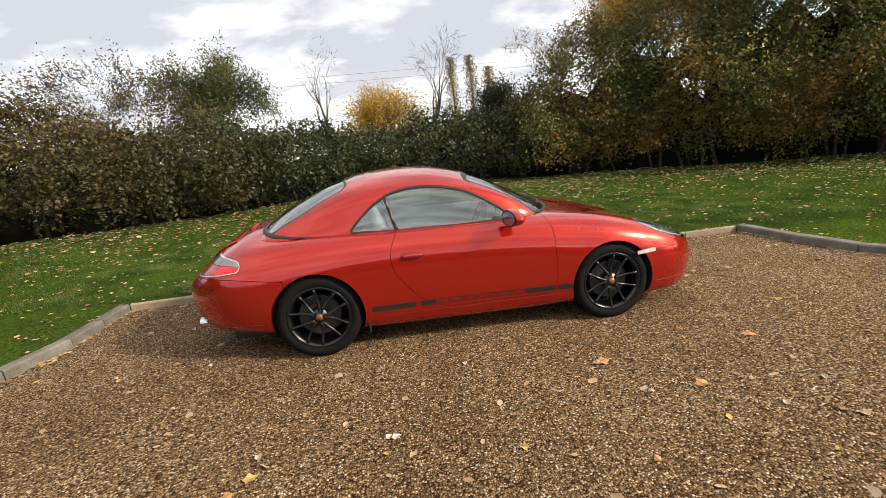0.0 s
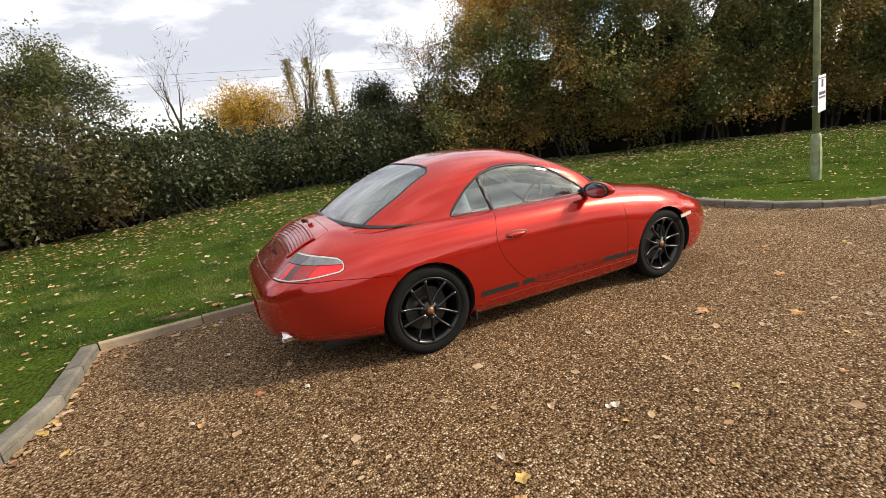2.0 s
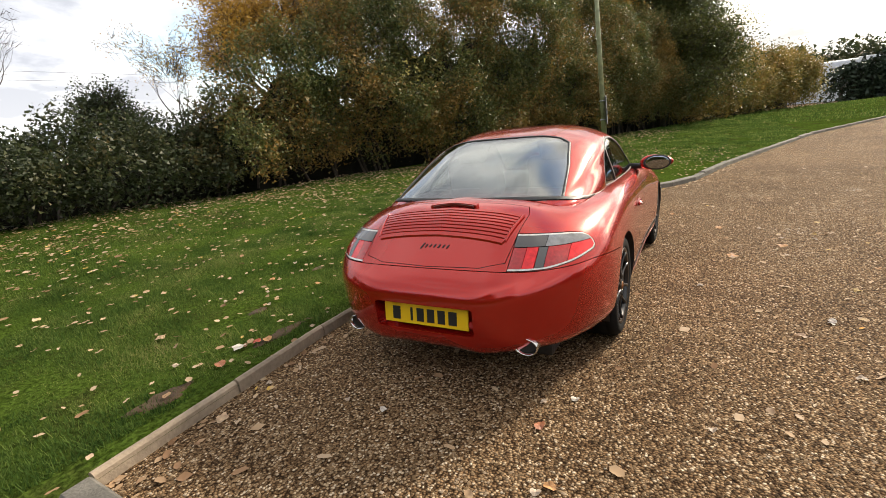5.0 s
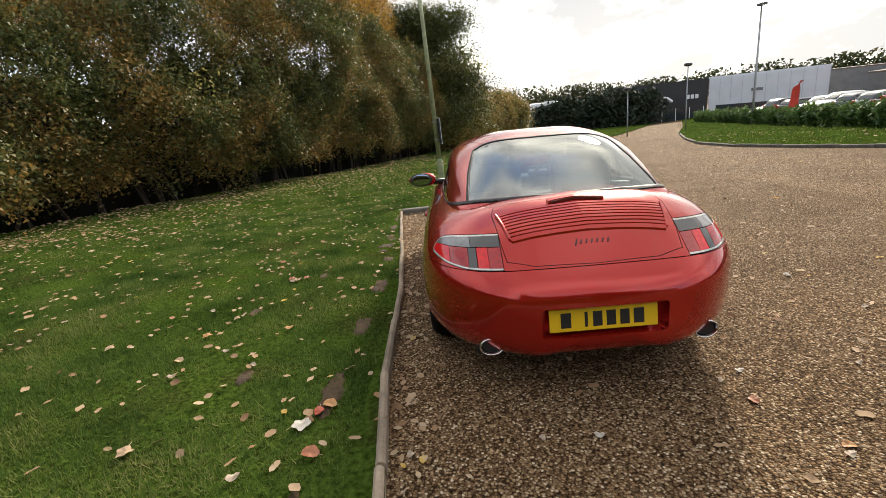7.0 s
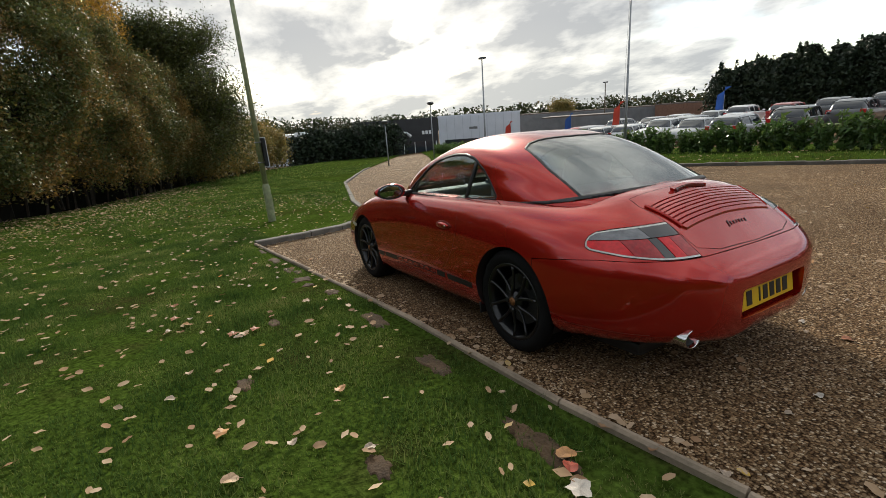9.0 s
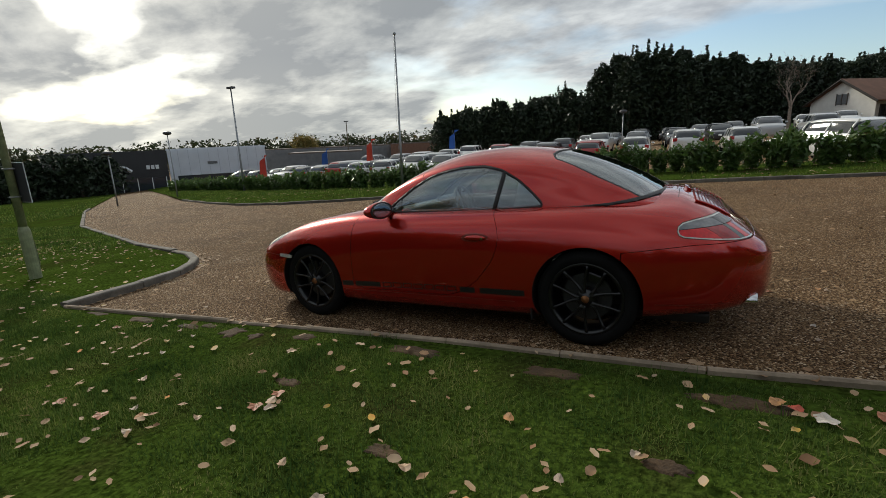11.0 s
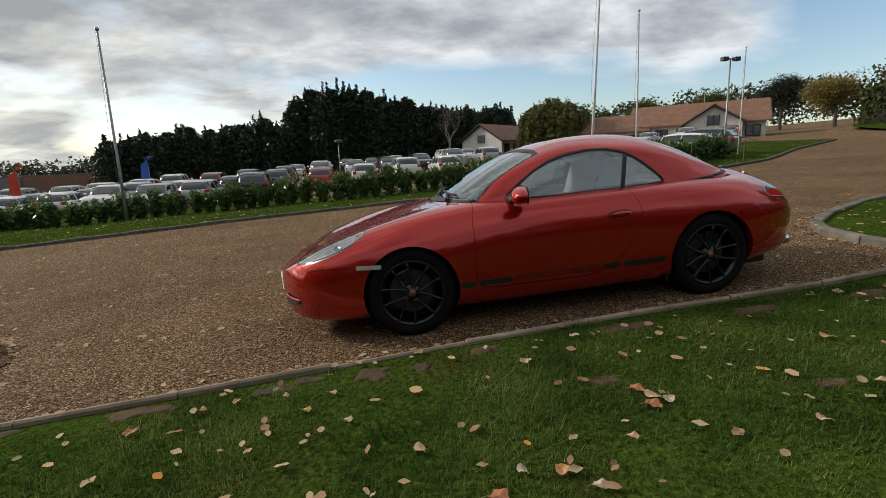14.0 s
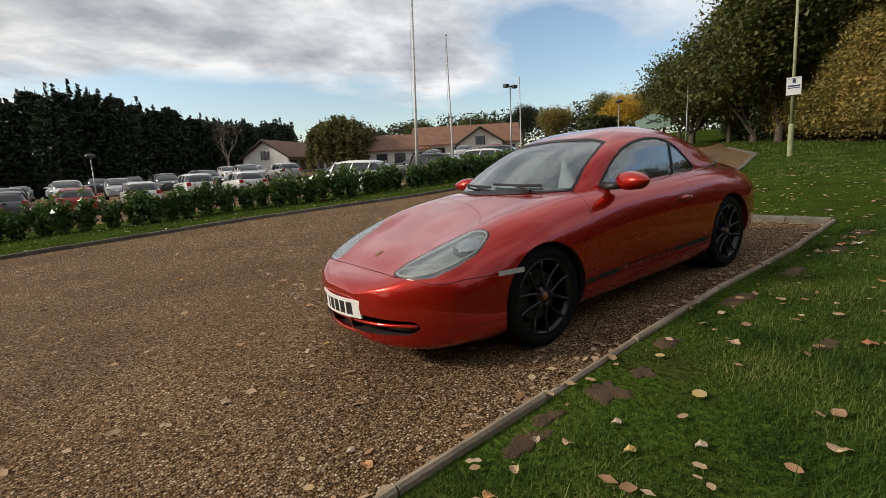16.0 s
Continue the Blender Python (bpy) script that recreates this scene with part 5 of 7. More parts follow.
def tree(name, x, y, trunk_h, trunk_r, limb, depth, mat, leaves, size, label, seed, spread=.55, up=.15, kids=3, cloud=.5, bark=None, zoff=0.0, category="tree", lean=(0, 0), twigs=0, fine=.62):
    rng = random.Random(seed)
    t = thing(name, label, category, at=(x, y, ground_z(x, y) - .1 + zoff))
    bm, tips = bmesh.new(), []
    tube(bm, [(0, 0, 0), (lean[0] * .3, lean[1] * .3, trunk_h * .5), (lean[0], lean[1], trunk_h)], [trunk_r * 1.25, trunk_r, trunk_r * .85], 9, False)
    part_bm = bmesh.new()
    for k in range(kids + 1):
        a = rng.uniform(0, 6.28)
        grow_branches(part_bm, (lean[0], lean[1], trunk_h * rng.uniform(.75, 1.0)), (math.cos(a) * spread, math.sin(a) * spread, 1.0), limb, trunk_r * .6, depth, rng, tips, spread, up, kids)
    part("trunk", bm, bark or M_BARK, t, smooth=True)
    part("branchwork", part_bm, bark or M_TWIG, t)
    nrg = np.random.default_rng(seed)
    ends = np.array([tuple(p) for p, dd in tips if dd <= 1])
    n = twigs or max(300, leaves // 9)
    mid = ends.mean(0) - (0, 0, limb * .5)
    starts = ends[nrg.integers(0, len(ends), n)] + nrg.normal(scale=cloud * .55, size=(n, 3)) * (1, 1, .8)
    dirs = (starts - mid) / (np.linalg.norm(starts - mid, axis=1)[:, None] + 1e-6) + nrg.normal(scale=.55, size=(n, 3))
    dirs /= np.linalg.norm(dirs, axis=1)[:, None]
    lengths = nrg.uniform(.5, 1.5, n) * cloud * 1.1
    twig_cloud("twig_spray", starts - dirs * lengths[:, None] * .4, dirs, lengths * 1.4, .007 + size * .03, bark or M_TWIG, t)
    if leaves:
        m = int(leaves * 1.7)
        pos = sprays(nrg, starts, dirs, lengths, m, size * .75 + cloud * .10)
        leaf_cloud("crown", pos, nrg.uniform(.7, 1.3, m) * size * fine, mat, t, seed=seed, kind="stuff")
    return t

def hedge_run(name, line, heights, depth, density, size, mat, label, seed, group="", bare=.45):
    """A rough hedge along a line: sprays of small leaves on twigs over an uneven front, stems at its foot, a dark sheet
    with gaps for the shade inside.
    heights: one for each point of the line; density: sprays to a square metre of front."""
    rng = np.random.default_rng(seed)
    t = thing(name, label, "hedge", group=group, at=(line[0][0], line[0][1], ground_z(*line[0])))
    o = np.array([line[0][0], line[0][1], ground_z(*line[0])])
    starts, dirs, core_rows = [], [], []
    stems = bmesh.new()
    nz = lambda x, y, z: np.array([noise.noise(Vector(q)) for q in zip(x, y, z)])
    for (a, b), (ha, hb) in zip(zip(line, line[1:]), zip(heights, heights[1:])):
        a, b = np.array(a, float), np.array(b, float)
        L = np.linalg.norm(b - a)
        u = (b - a) / L
        w = np.array([-u[1], u[0]])      # away from the lawn
        n = int(L * (ha + hb) / 2 * density)
        s, v = rng.random(n) * L, rng.random(n) ** .85
        px, py = a[0] + u[0] * s, a[1] + u[1] * s
        H = (ha + (hb - ha) * s / L) * (1 + .30 * nz(px * .45, py * .45, np.full(n, 7.0 + seed)) + .22 * nz(px * 1.4, py * 1.4, np.full(n, 3.0 + seed)))
        z = bare + v * (H - bare)
        big, small = nz(px * .5, py * .5, z * .55 + seed), nz(px * 1.5, py * 1.5, z * 1.5 + seed)
        bulge = .55 * np.sin(np.clip(v * 1.25 + .08, 0, 1) * 3.14) - 1.1 * np.clip(v - .72, 0, 1) * depth * .6
        q = rng.exponential(.32, n)
        off = -(big * .9 + small * .45 + bulge) + np.minimum(q, depth)
        keep = (small > -.55 - .2 * rng.random(n)) & ((z > bare + .3) | (rng.random(n) < .6))
        x, y = px + w[0] * off, py + w[1] * off
        starts.append(np.stack([x, y, ground_arr(x, y) + .2 + z], 1)[keep])
        d = np.stack([-w[0] * np.ones(n), -w[1] * np.ones(n), .25 + 1.1 * v ** 2], 1) + rng.normal(scale=.65, size=(n, 3))
        dirs.append((d / np.linalg.norm(d, axis=1)[:, None])[keep])
        for k in range(int(L * 2.2)):
            s0 = rng.random() * L
            hh = ha + (hb - ha) * s0 / L
            f = rng.uniform(.1, .8) * depth
            x, y = a[0] + u[0] * s0 + w[0] * f, a[1] + u[1] * s0 + w[1] * f
            p = Vector((x - o[0], y - o[1], ground_z(x, y) - o[2] + .15))
            pts = [p]
            for m in range(4):
                p = p + Vector((rng.uniform(-.3, .3), rng.uniform(-.3, .3), hh * .23))
                pts.append(p.copy())
            tube(stems, pts, [.045, .035, .025, .018, .008], 4, False)
        m = max(2, int(L / .7))
        for k in range(m):
            s0 = L * k / m
            core_rows.append((a + u * s0, w, ha + (hb - ha) * s0 / L))
    core_rows += [(b, w, hb), (b + u * .9, w, hb)]
    a0, b0 = np.array(line[0], float), np.array(line[1], float)
    core_rows.insert(0, (a0 - (b0 - a0) / np.linalg.norm(b0 - a0) * .9, core_rows[0][1], heights[0]))
    starts, dirs = np.concatenate(starts) - o, np.concatenate(dirs)
    n = len(starts)
    lengths = rng.uniform(.5, 1.3, n) * size * 5.5
    per = 44
    pos = sprays(rng, starts, dirs, lengths, n * per, size * 2.2)
    leaf_cloud("foliage", pos, rng.uniform(.6, 1.4, len(pos)) * size, mat, t, seed=seed, kind="stuff")
    twig_cloud("twig_spray", starts[::2] - dirs[::2] * .25, dirs[::2], lengths[::2] * 1.5 + .3, .006, M_TWIG, t)
    tagged(part("stem_thicket", stems, M_TWIG, t), label="thin bare stems", kind="stuff")
    # dark sheet behind the leaves stands in for shade, with holes left open
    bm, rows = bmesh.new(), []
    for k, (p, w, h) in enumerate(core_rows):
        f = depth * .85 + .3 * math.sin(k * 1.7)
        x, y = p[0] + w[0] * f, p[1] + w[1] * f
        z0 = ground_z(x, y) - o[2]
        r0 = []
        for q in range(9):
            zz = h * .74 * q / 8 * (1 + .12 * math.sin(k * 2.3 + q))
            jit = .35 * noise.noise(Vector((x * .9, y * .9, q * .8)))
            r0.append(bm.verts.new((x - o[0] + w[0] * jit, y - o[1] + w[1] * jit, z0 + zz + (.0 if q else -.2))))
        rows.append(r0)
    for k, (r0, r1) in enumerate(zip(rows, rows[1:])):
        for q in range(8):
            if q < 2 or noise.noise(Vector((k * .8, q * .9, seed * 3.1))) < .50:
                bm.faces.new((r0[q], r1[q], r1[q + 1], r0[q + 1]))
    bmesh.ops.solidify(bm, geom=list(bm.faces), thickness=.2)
    part("hedge_heart", bm, M_CORE, t, "dark sheet in place of the shade inside the hedge")
    return t

# ---- the bank: hedgerow and trees behind the lawn ----
F = BANK_FOOT
hedge_run("hedgerow", F[5:9], [2.4, 2.4, 2.4, 2.1], 2.2, 46, .066, L_RUSSET, "dense brown-green autumn hedgerow at the lawn's edge", 11, bare=.2)
hedge_run("hedgerow", F[8:12], [2.0, 1.7, 1.8, 2.6], 2.2, 44, .070, L_HEDGE_DARK, "dark green bramble and hedge with bare stems", 12, bare=.2)
hedge_run("hedgerow", F[11:15], [2.6, 3.9, 5.2, 6.0], 2.6, 40, .068, L_HEDGE, "tall brown-green autumn hedge of small leaves", 13)
hedge_run("hedgerow", F[14:18], [6.0, 6.6, 6.8, 5.0], 2.8, 36, .070, L_HEDGE, "tall brown-green autumn hedge thinning to bare stems", 14, bare=.7)
hedge_run("hedgerow", [F[17], F[18], (52, -9.4)], [4.4, 4.6, 3.8], 2.5, 12, .14, L_OCHRE, "far ochre-brown autumn hedge beside the drive", 15)
hedge_run("hedgerow", F[2:6], [3.4, 4.4, 4.3, 2.8], 2.2, 18, .11, L_OCHRE, "autumn hedge turning ochre behind the lawn", 16)
hedge_run("hedgerow", F[0:3], [4.0, 4.2, 4.2], 2.2, 7, .19, L_HEDGE_DARK, "far dark hedge beside the drive", 17)
# trees on the bank
tree("tree", -9.0, 12.9, .7, .17, 2.0, 4, L_THIN, 3000, .10, "half-bare spreading autumn tree with reddish brown twigs", 21, spread=.85, up=.05, kids=3, cloud=.30, twigs=1500)
tree("tree", -7.2, 16.4, .9, .15, 1.85, 4, L_GREEN, 19000, .10, "green-leaved spreading tree behind the hedge", 23, spread=.8, kids=3, cloud=.33)
tree("bare_tree", -2.6, 19.0, 3.0, .09, 1.5, 3, None, 0, .06, "slender leafless young tree behind the hedge", 24, spread=.32, kids=3, up=.35, twigs=110, cloud=.22)
tree("yellow_tree", .2, 19.6, 1.1, .10, 1.25, 3, L_YELLOW, 10000, .10, "bright yellow autumn tree behind the hedge", 25, spread=.9, kids=3, cloud=.55)
tree("bare_tree", 2.5, 18.6, 2.8, .11, 1.7, 3, None, 0, .1, "leafless tree with crooked upright branches", 26, spread=.5, kids=3, up=.3, twigs=220, cloud=.26)
tree("tree", 5.2, 17.6, 1.3, .09, 1.0, 3, L_HEDGE_DARK, 5000, .12, "dark bushy tree with bare twigs on top", 27, spread=.55, kids=3, cloud=.4, twigs=900)
tree("bare_tree", 7.6, 16.6, 2.4, .07, 1.5, 3, L_ORANGE, 900, .09, "pale twiggy birch losing its last leaves", 28, spread=.4, kids=3, up=.4, cloud=.28, twigs=700)
tree("tree", 11.6, 15.4, 3.2, .18, 2.1, 3, L_ORANGE, 20000, .12, "large ochre-green tree rising over the hedge", 29, spread=.6, kids=3, cloud=.55)
tree("tree", 15.5, 13.6, 3.4, .18, 2.2, 3, L_HEDGE, 22000, .12, "large brown-green tree rising over the hedge", 30, spread=.6, kids=3, cloud=.55)
tree("tree", 20.5, 8.6, 5.0, .20, 2.5, 3, L_ORANGE, 17000, .13, "tall orange autumn tree rising over the hedge", 31, spread=.6, kids=3, cloud=.55)
tree("tree", 26.0, 6.0, 5.0, .20, 2.7, 3, L_ORANGE, 20000, .14, "tall amber autumn tree rising over the hedge", 32, spread=.55, kids=3, cloud=.6)
tree("tree", 31.6, 1.6, 2.0, .25, 3.3, 3, L_GREEN, 40000, .17, "dense green rounded tree beside the drive", 33, spread=.55, up=.35, kids=3, cloud=.95)
tree("tree", 46.0, -2.0, 2.2, .16, 1.7, 3, L_ORANGE, 5000, .3, "small amber tree beside the drive", 34, spread=.6, kids=3, cloud=.6)
tree("tree", 52.0, -7.0, 2.0, .16, 1.5, 3, L_OCHRE, 4000, .3, "small ochre tree beside the drive", 35, spread=.6, kids=3, cloud=.6)
for k, (x, y, h) in enumerate(((16.5, 92, 17), (20.5, 93, 17.5), (24.0, 92, 15))):
    t = thing("poplar", "tall narrow yellowing poplar in the distance", "tree", group="poplars", at=(x, y, ground_z(x, y) + 1))
    bm = bmesh.new()
    tube(bm, [(0, 0, 0), (0, 0, h * .95)], [.3, .05], 7)
    part("trunk", bm, M_BARK, t)
    r = np.random.default_rng(40 + k)
    zz = r.random(3400) ** .8 * h * .92 + h * .08
    rad = (.25 + 1.25 * np.sin(np.clip(zz / h, 0, 1) * 2.9) ** .7) * r.random(3400) ** .85 * 1.25
    a = r.random(3400) * 6.28
    rad = rad * (.8 + .35 * np.sin(zz * 1.7 + k) * np.sin(a * 2 + zz)) + .5 * r.random(3400) ** 6
    leaf_cloud("crown", np.stack([rad * np.cos(a), rad * np.sin(a), zz], 1), r.uniform(.16, .32, 3400), L_OCHRE, t, seed=40 + k, kind="stuff")
# bright leaf cluster in the tall hedge
r = np.random.default_rng(9)
spray = thing("yellow_branch", "spray of pale yellow leaves in the dark hedge", "branch", at=(10.6, 7.2, ground_z(10.6, 7.2)))
bm = bmesh.new()
ends = []
for k in range(7):
    p = [(0, .6, 1.2), (r.normal() * .25, .2, 2.2), (r.normal() * .7, -.25, 2.6 + r.normal() * .4)]
    tube(bm, p, [.02, .012, .005], 4, False)
    ends.append(p[-1]), ends.append(p[1])
part("twig", bm, M_TWIG, spray)
e = np.array(ends)[r.integers(0, 14, 900)] + r.normal(scale=.24, size=(900, 3))
leaf_cloud("leaves", e, r.uniform(.06, .11, 900), L_PALE, spray, seed=9, kind="stuff")
tree("tree", 31.0, 1.4, 1.0, .18, 2.7, 3, L_GREEN, 26000, .17, "low dense green tree filling the hedge line", 36, spread=.75, kids=3, cloud=.9)
tree("tree", 38.0, .6, 1.6, .18, 2.2, 3, L_OCHRE, 12000, .26, "ochre autumn tree beside the drive", 37, spread=.7, kids=3, cloud=.8)
# behind the bay, seen last: big oak, domed tree
tree("oak_tree", -27.5, -3.4, 2.6, .42, 4.3, 4, L_GREEN, 56000, .27, "large dark oak spreading over the hedge", 51, spread=.85, kids=3, cloud=.95, fine=.72)
tree("tree", -32.0, -9.6, 1.6, .25, 3.2, 3, L_GREEN, 28000, .27, "tall rounded green tree behind the drive", 52, spread=.75, kids=3, cloud=1.2, fine=.75)
tree("tree", -41.0, -16.5, 1.8, .18, 2.0, 3, L_GREEN, 7000, .3, "dark green autumn tree beside the drive", 53, spread=.6, kids=3, cloud=.6)
tree("tree", -44.0, -21.2, 1.2, .3, 3.0, 3, L_GREEN, 26000, .27, "tall dense green tree beside the entrance", 54, spread=.8, kids=3, cloud=1.3, fine=.78)
tree("tree", -38.5, -13.6, .7, .3, 3.2, 3, L_GREEN, 34000, .26, "broad dense green tree beside the drive", 55, spread=.85, kids=3, cloud=1.4, fine=.78)
# ---- lamp posts, signs, flagpoles ----
M_POST = plain("algae_green_paint", (.29, .32, .18), .6, var=.3, scale=9, bump=.15, bscale=30)
M_GALV = plain("galvanised", (.30, .31, .32), .45, metal=.6, var=.2, scale=8)
M_POLEWHITE = plain("white_pole", (.55, .55, .54), .5, var=.15, scale=5)
M_SIGN = plain("sign_white", (.72, .73, .74), .5, var=.06, scale=12)
M_SIGNBLUE = plain("sign_navy", (.03, .04, .12), .5)
M_LAMPHEAD = plain("lamp_head_dark", (.05, .05, .055), .5)
M_WOODPOST = plain("timber_post", (.10, .075, .05), .85, var=.3, scale=14)

def lamp_post(x, y, h, base_h, r, zg, sign_z=None, turn=0, lean=(0, 0), label="weathered green lamp post with a parking notice"):
    t = thing("lamp_post", label, "lamp post", at=(x, y, zg))
    t.matrix_basis = Matrix.Translation((x, y, zg)) @ pose(0, 0, 0, lean[0], lean[1])
    bm = bmesh.new()
    tube(bm, [(0, 0, -.1), (0, 0, base_h - .05), (0, 0, base_h), (0, 0, base_h + .06)], [r * 1.45, r * 1.4, r * 1.35, r], 16)
    base = part("base_shaft", bm, M_POST, t, smooth=False)
    bm = bmesh.new()
    box(bm, -.035, .035, -r * 1.47, -r * 1.40, base_h * .25, base_h * .75, .004)
    part("access_door", bm, M_POST, base)
    bm = bmesh.new()
    tube(bm, [(0, 0, base_h), (0, 0, h)], [r, r * .6], 14)
    part("pole", bm, M_POST, t, smooth=True)
    bm = bmesh.new()
    bmesh.ops.create_uvsphere(bm, u_segments=20, v_segments=10, radius=1, matrix=Matrix.Translation((0, 0, h + .08)) @ Matrix.Diagonal((.22, .22, .10, 1)))
    part("lantern", bm, M_LAMPHEAD, t, "dark domed lantern", smooth=True)
    if sign_z:
        s = new("parking_sign")
        s.parent = t
        s.matrix_basis = Matrix.Translation((0, 0, sign_z)) @ pose(0, 0, 0, 0, 0, turn)
        tagged(s, label="white car park notice with navy bars")
        bm = bmesh.new()
        box(bm, -.21, .21, -r - .022, -r - .014, -.29, .29, .003)
        part("sign_board", bm, M_SIGN, s)
        # plate behind the board, its dark colour standing in for shade
        bm = bmesh.new()
        box(bm, -.20, .20, -r - .013, -r - .006, -.28, .28, .003)
        part("sign_back", bm, M_LAMPHEAD, s, "back plate of the notice, darkened as if in shade")
        for z0, z1, x0, x1 in ((.10, .22, -.045, .045), (-.02, .03, -.17, .17), (-.075, -.045, -.17, .17), (.235, .25, -.18, .18)):
            bm = bmesh.new()
            box(bm, x0, x1, -r - .026, -r - .021, z0, z1)
            part("sign_bar", bm, M_SIGNBLUE, s)
        for z in (.2, -.2):
            bm = bmesh.new()
            tube(bm, [((r + .008) * math.cos(a), (r + .008) * math.sin(a), z) for a in np.linspace(0, 6.283, 17)], [.012] * 17, 5, False)
            part("clamp_band", bm, M_GALV, s)
    return t
lamp_post(6.98, .70, 6.0, .74, .055, float(lawn_arr(6.98, .70)), 1.44, 12, (-1.0, -1.6))
lamp_post(-16.3, -3.75, 6.0, 1.05, .06, float(lawn_arr(-16.3, -3.75)), 2.35, 118, (0, 3.6), "weathered green lamp post with a white notice")

def column(name, x, y, h, r, mat, label, head=None, group="", lean=(0, 0)):
    t = thing(name, label, "pole" if head is None else "street lamp", group=group)
    t.matrix_basis = Matrix.Translation((x, y, ground_z(x, y) - .1)) @ pose(0, 0, 0, lean[0], lean[1])
    bm = bmesh.new()
    tube(bm, [(0, 0, 0), (0, 0, h * .3), (0, 0, h)], [r, r * .85, r * .55], 10)
    part("pole", bm, mat, t, smooth=True)
    bm = bmesh.new()
    if head == "flood":
        box(bm, -.32, .32, -.18, .12, h - .03, h + .12, .02)
        part("lamp_head", bm, M_LAMPHEAD, t)
    elif head == "dome":
        bmesh.ops.create_uvsphere(bm, u_segments=16, v_segments=8, radius=1, matrix=Matrix.Translation((0, 0, h)) @ Matrix.Diagonal((.33, .33, .16, 1)))
        part("lamp_head", bm, M_LAMPHEAD, t, smooth=True)
    elif head == "twin":
        box(bm, -.5, -.18, -.12, .12, h - .1, h + .1, .02)
        box(bm, .18, .5, -.12, .12, h - .1, h + .1, .02)
        box(bm, -.2, .2, -.03, .03, h - .03, h + .03)
        part("lamp_head", bm, M_LAMPHEAD, t)
    else:
        bmesh.ops.create_uvsphere(bm, u_segments=10, v_segments=6, radius=r * 1.2, matrix=Matrix.Translation((0, 0, h)))
        part("finial", bm, mat, t, smooth=True)
        bm = bmesh.new()
        tube(bm, [(r * 1.6, 0, 1.2), (r * 2.4, 0, h * .5), (r * .9, 0, h - .1)], [.006] * 3, 4)
        part("halyard", bm, M_GALV, t)
    return t
column("flagpole", 10.5, -15.0, 7.1, .06, M_GALV, "slim grey flagpole without a flag behind the hedge", group="flagpoles", lean=(1.0, .3))
column("flagpole", -7.9, -14.9, 9.2, .07, M_POLEWHITE, "tall pale flagpole without a flag behind the hedge", group="flagpoles", lean=(0, -1.6))
column("flagpole", -10.1, -15.1, 6.75, .05, M_POLEWHITE, "slim pale flagpole without a flag behind the hedge", group="flagpoles", lean=(0, 1.2))
column("street_lamp", 29.26, -21.23, 7.9, .09, M_GALV, "tall grey lamp column with a flat head", "flood", "lamp columns")
column("street_lamp", 36.2, -20.17, 5.35, .06, M_GALV, "grey lamp column with a domed head", "dome", "lamp columns")
column("street_lamp", 34.5, -14.6, 3.8, .06, M_GALV, "short grey lamp column with a domed head", "dome", "lamp columns")
column("street_lamp", -17.2, -18.6, 5.2, .06, M_GALV, "grey lamp column with twin floodlights", "twin", "lamp columns")
column("flagpole", -18.4, -19.0, 5.8, .04, M_POLEWHITE, "slim pale flagpole without a flag by the entrance", group="flagpoles")
column("street_lamp", -34.3, -22.8, 4.6, .06, M_GALV, "grey lamp column with a domed head", "dome", "lamp columns")
column("street_lamp", -34.0, -16.6, 5.6, .06, M_GALV, "grey lamp column with a domed head beside the oak", "dome", "lamp columns")
column("street_lamp", 4.0, -40.0, 3.6, .05, M_GALV, "thin grey lamp column in the car park", "dome", "lamp columns")
column("utility_pole", 60.0, -72.0, 9.0, .14, M_WOODPOST, "timber utility pole with fittings", "twin")
column("street_lamp", -46.0, -58.0, 7.0, .07, M_GALV, "grey lamp column with twin floodlights near the hall", "twin", "lamp columns")

# overhead wires far behind the bank
for k in range(2):
    w = thing("overhead_wire", "thin dark overhead wire across the sky", "cable", group="overhead wires", at=(-60, 62, 13.7 + k * .9))
    bm = bmesh.new()
    tube(bm, [(i * 10, 0, -.37 * i - .3 + .3 * ((i - 6.5) / 6.5) ** 2) for i in range(14)], [.014] * 14, 4, False)
    part("wire", bm, M_LAMPHEAD, w)
for x, top in ((-60, 13.7), (70, 8.9)):
    p = thing("utility_pole", "far timber pole carrying overhead wires", "pole", group="wire poles", at=(x, 62, ground_z(x, 62) - .2))
    zt = top + 1.0 - ground_z(x, 62)
    bm = bmesh.new()
    tube(bm, [(0, 0, 0), (0, 0, zt + .6)], [.2, .12], 8)
    part("pole", bm, M_WOODPOST, p)
    bm = bmesh.new()
    box(bm, -.06, .06, -.8, .8, zt - .2, zt)
    part("crossarm", bm, M_WOODPOST, p)
# entrance board on two posts
ent = thing("entrance_sign", "pale green entrance board with a dark emblem on white posts", "sign", at=Matrix.Translation((-45.5, -26.2, ground_z(-45.5, -26.2) - .5)) @ pose(0, 0, 0, 0, 0, 118))
for x in (-1.5, 1.5):
    bm = bmesh.new()
    box(bm, x - .12, x + .12, -.1, .1, -.1, 3.4, .02)
    part("post", bm, M_SIGN, ent)
bm = bmesh.new()
arc = [(-1.75, 2.5), (1.75, 2.5), (1.75, 3.4)] + [(1.1 * math.cos(a), 3.4 + .55 * math.sin(a)) for a in np.linspace(.2, math.pi - .2, 11)] + [(-1.75, 3.4)]
f = [bm.verts.new((x, -.13, z)) for x, z in arc]
b = [bm.verts.new((x, .02, z)) for x, z in arc]
bm.faces.new(f), bm.faces.new(b[::-1])
for i in range(len(arc)):
    bm.faces.new((f[i], b[i], b[(i + 1) % len(arc)], f[(i + 1) % len(arc)]))
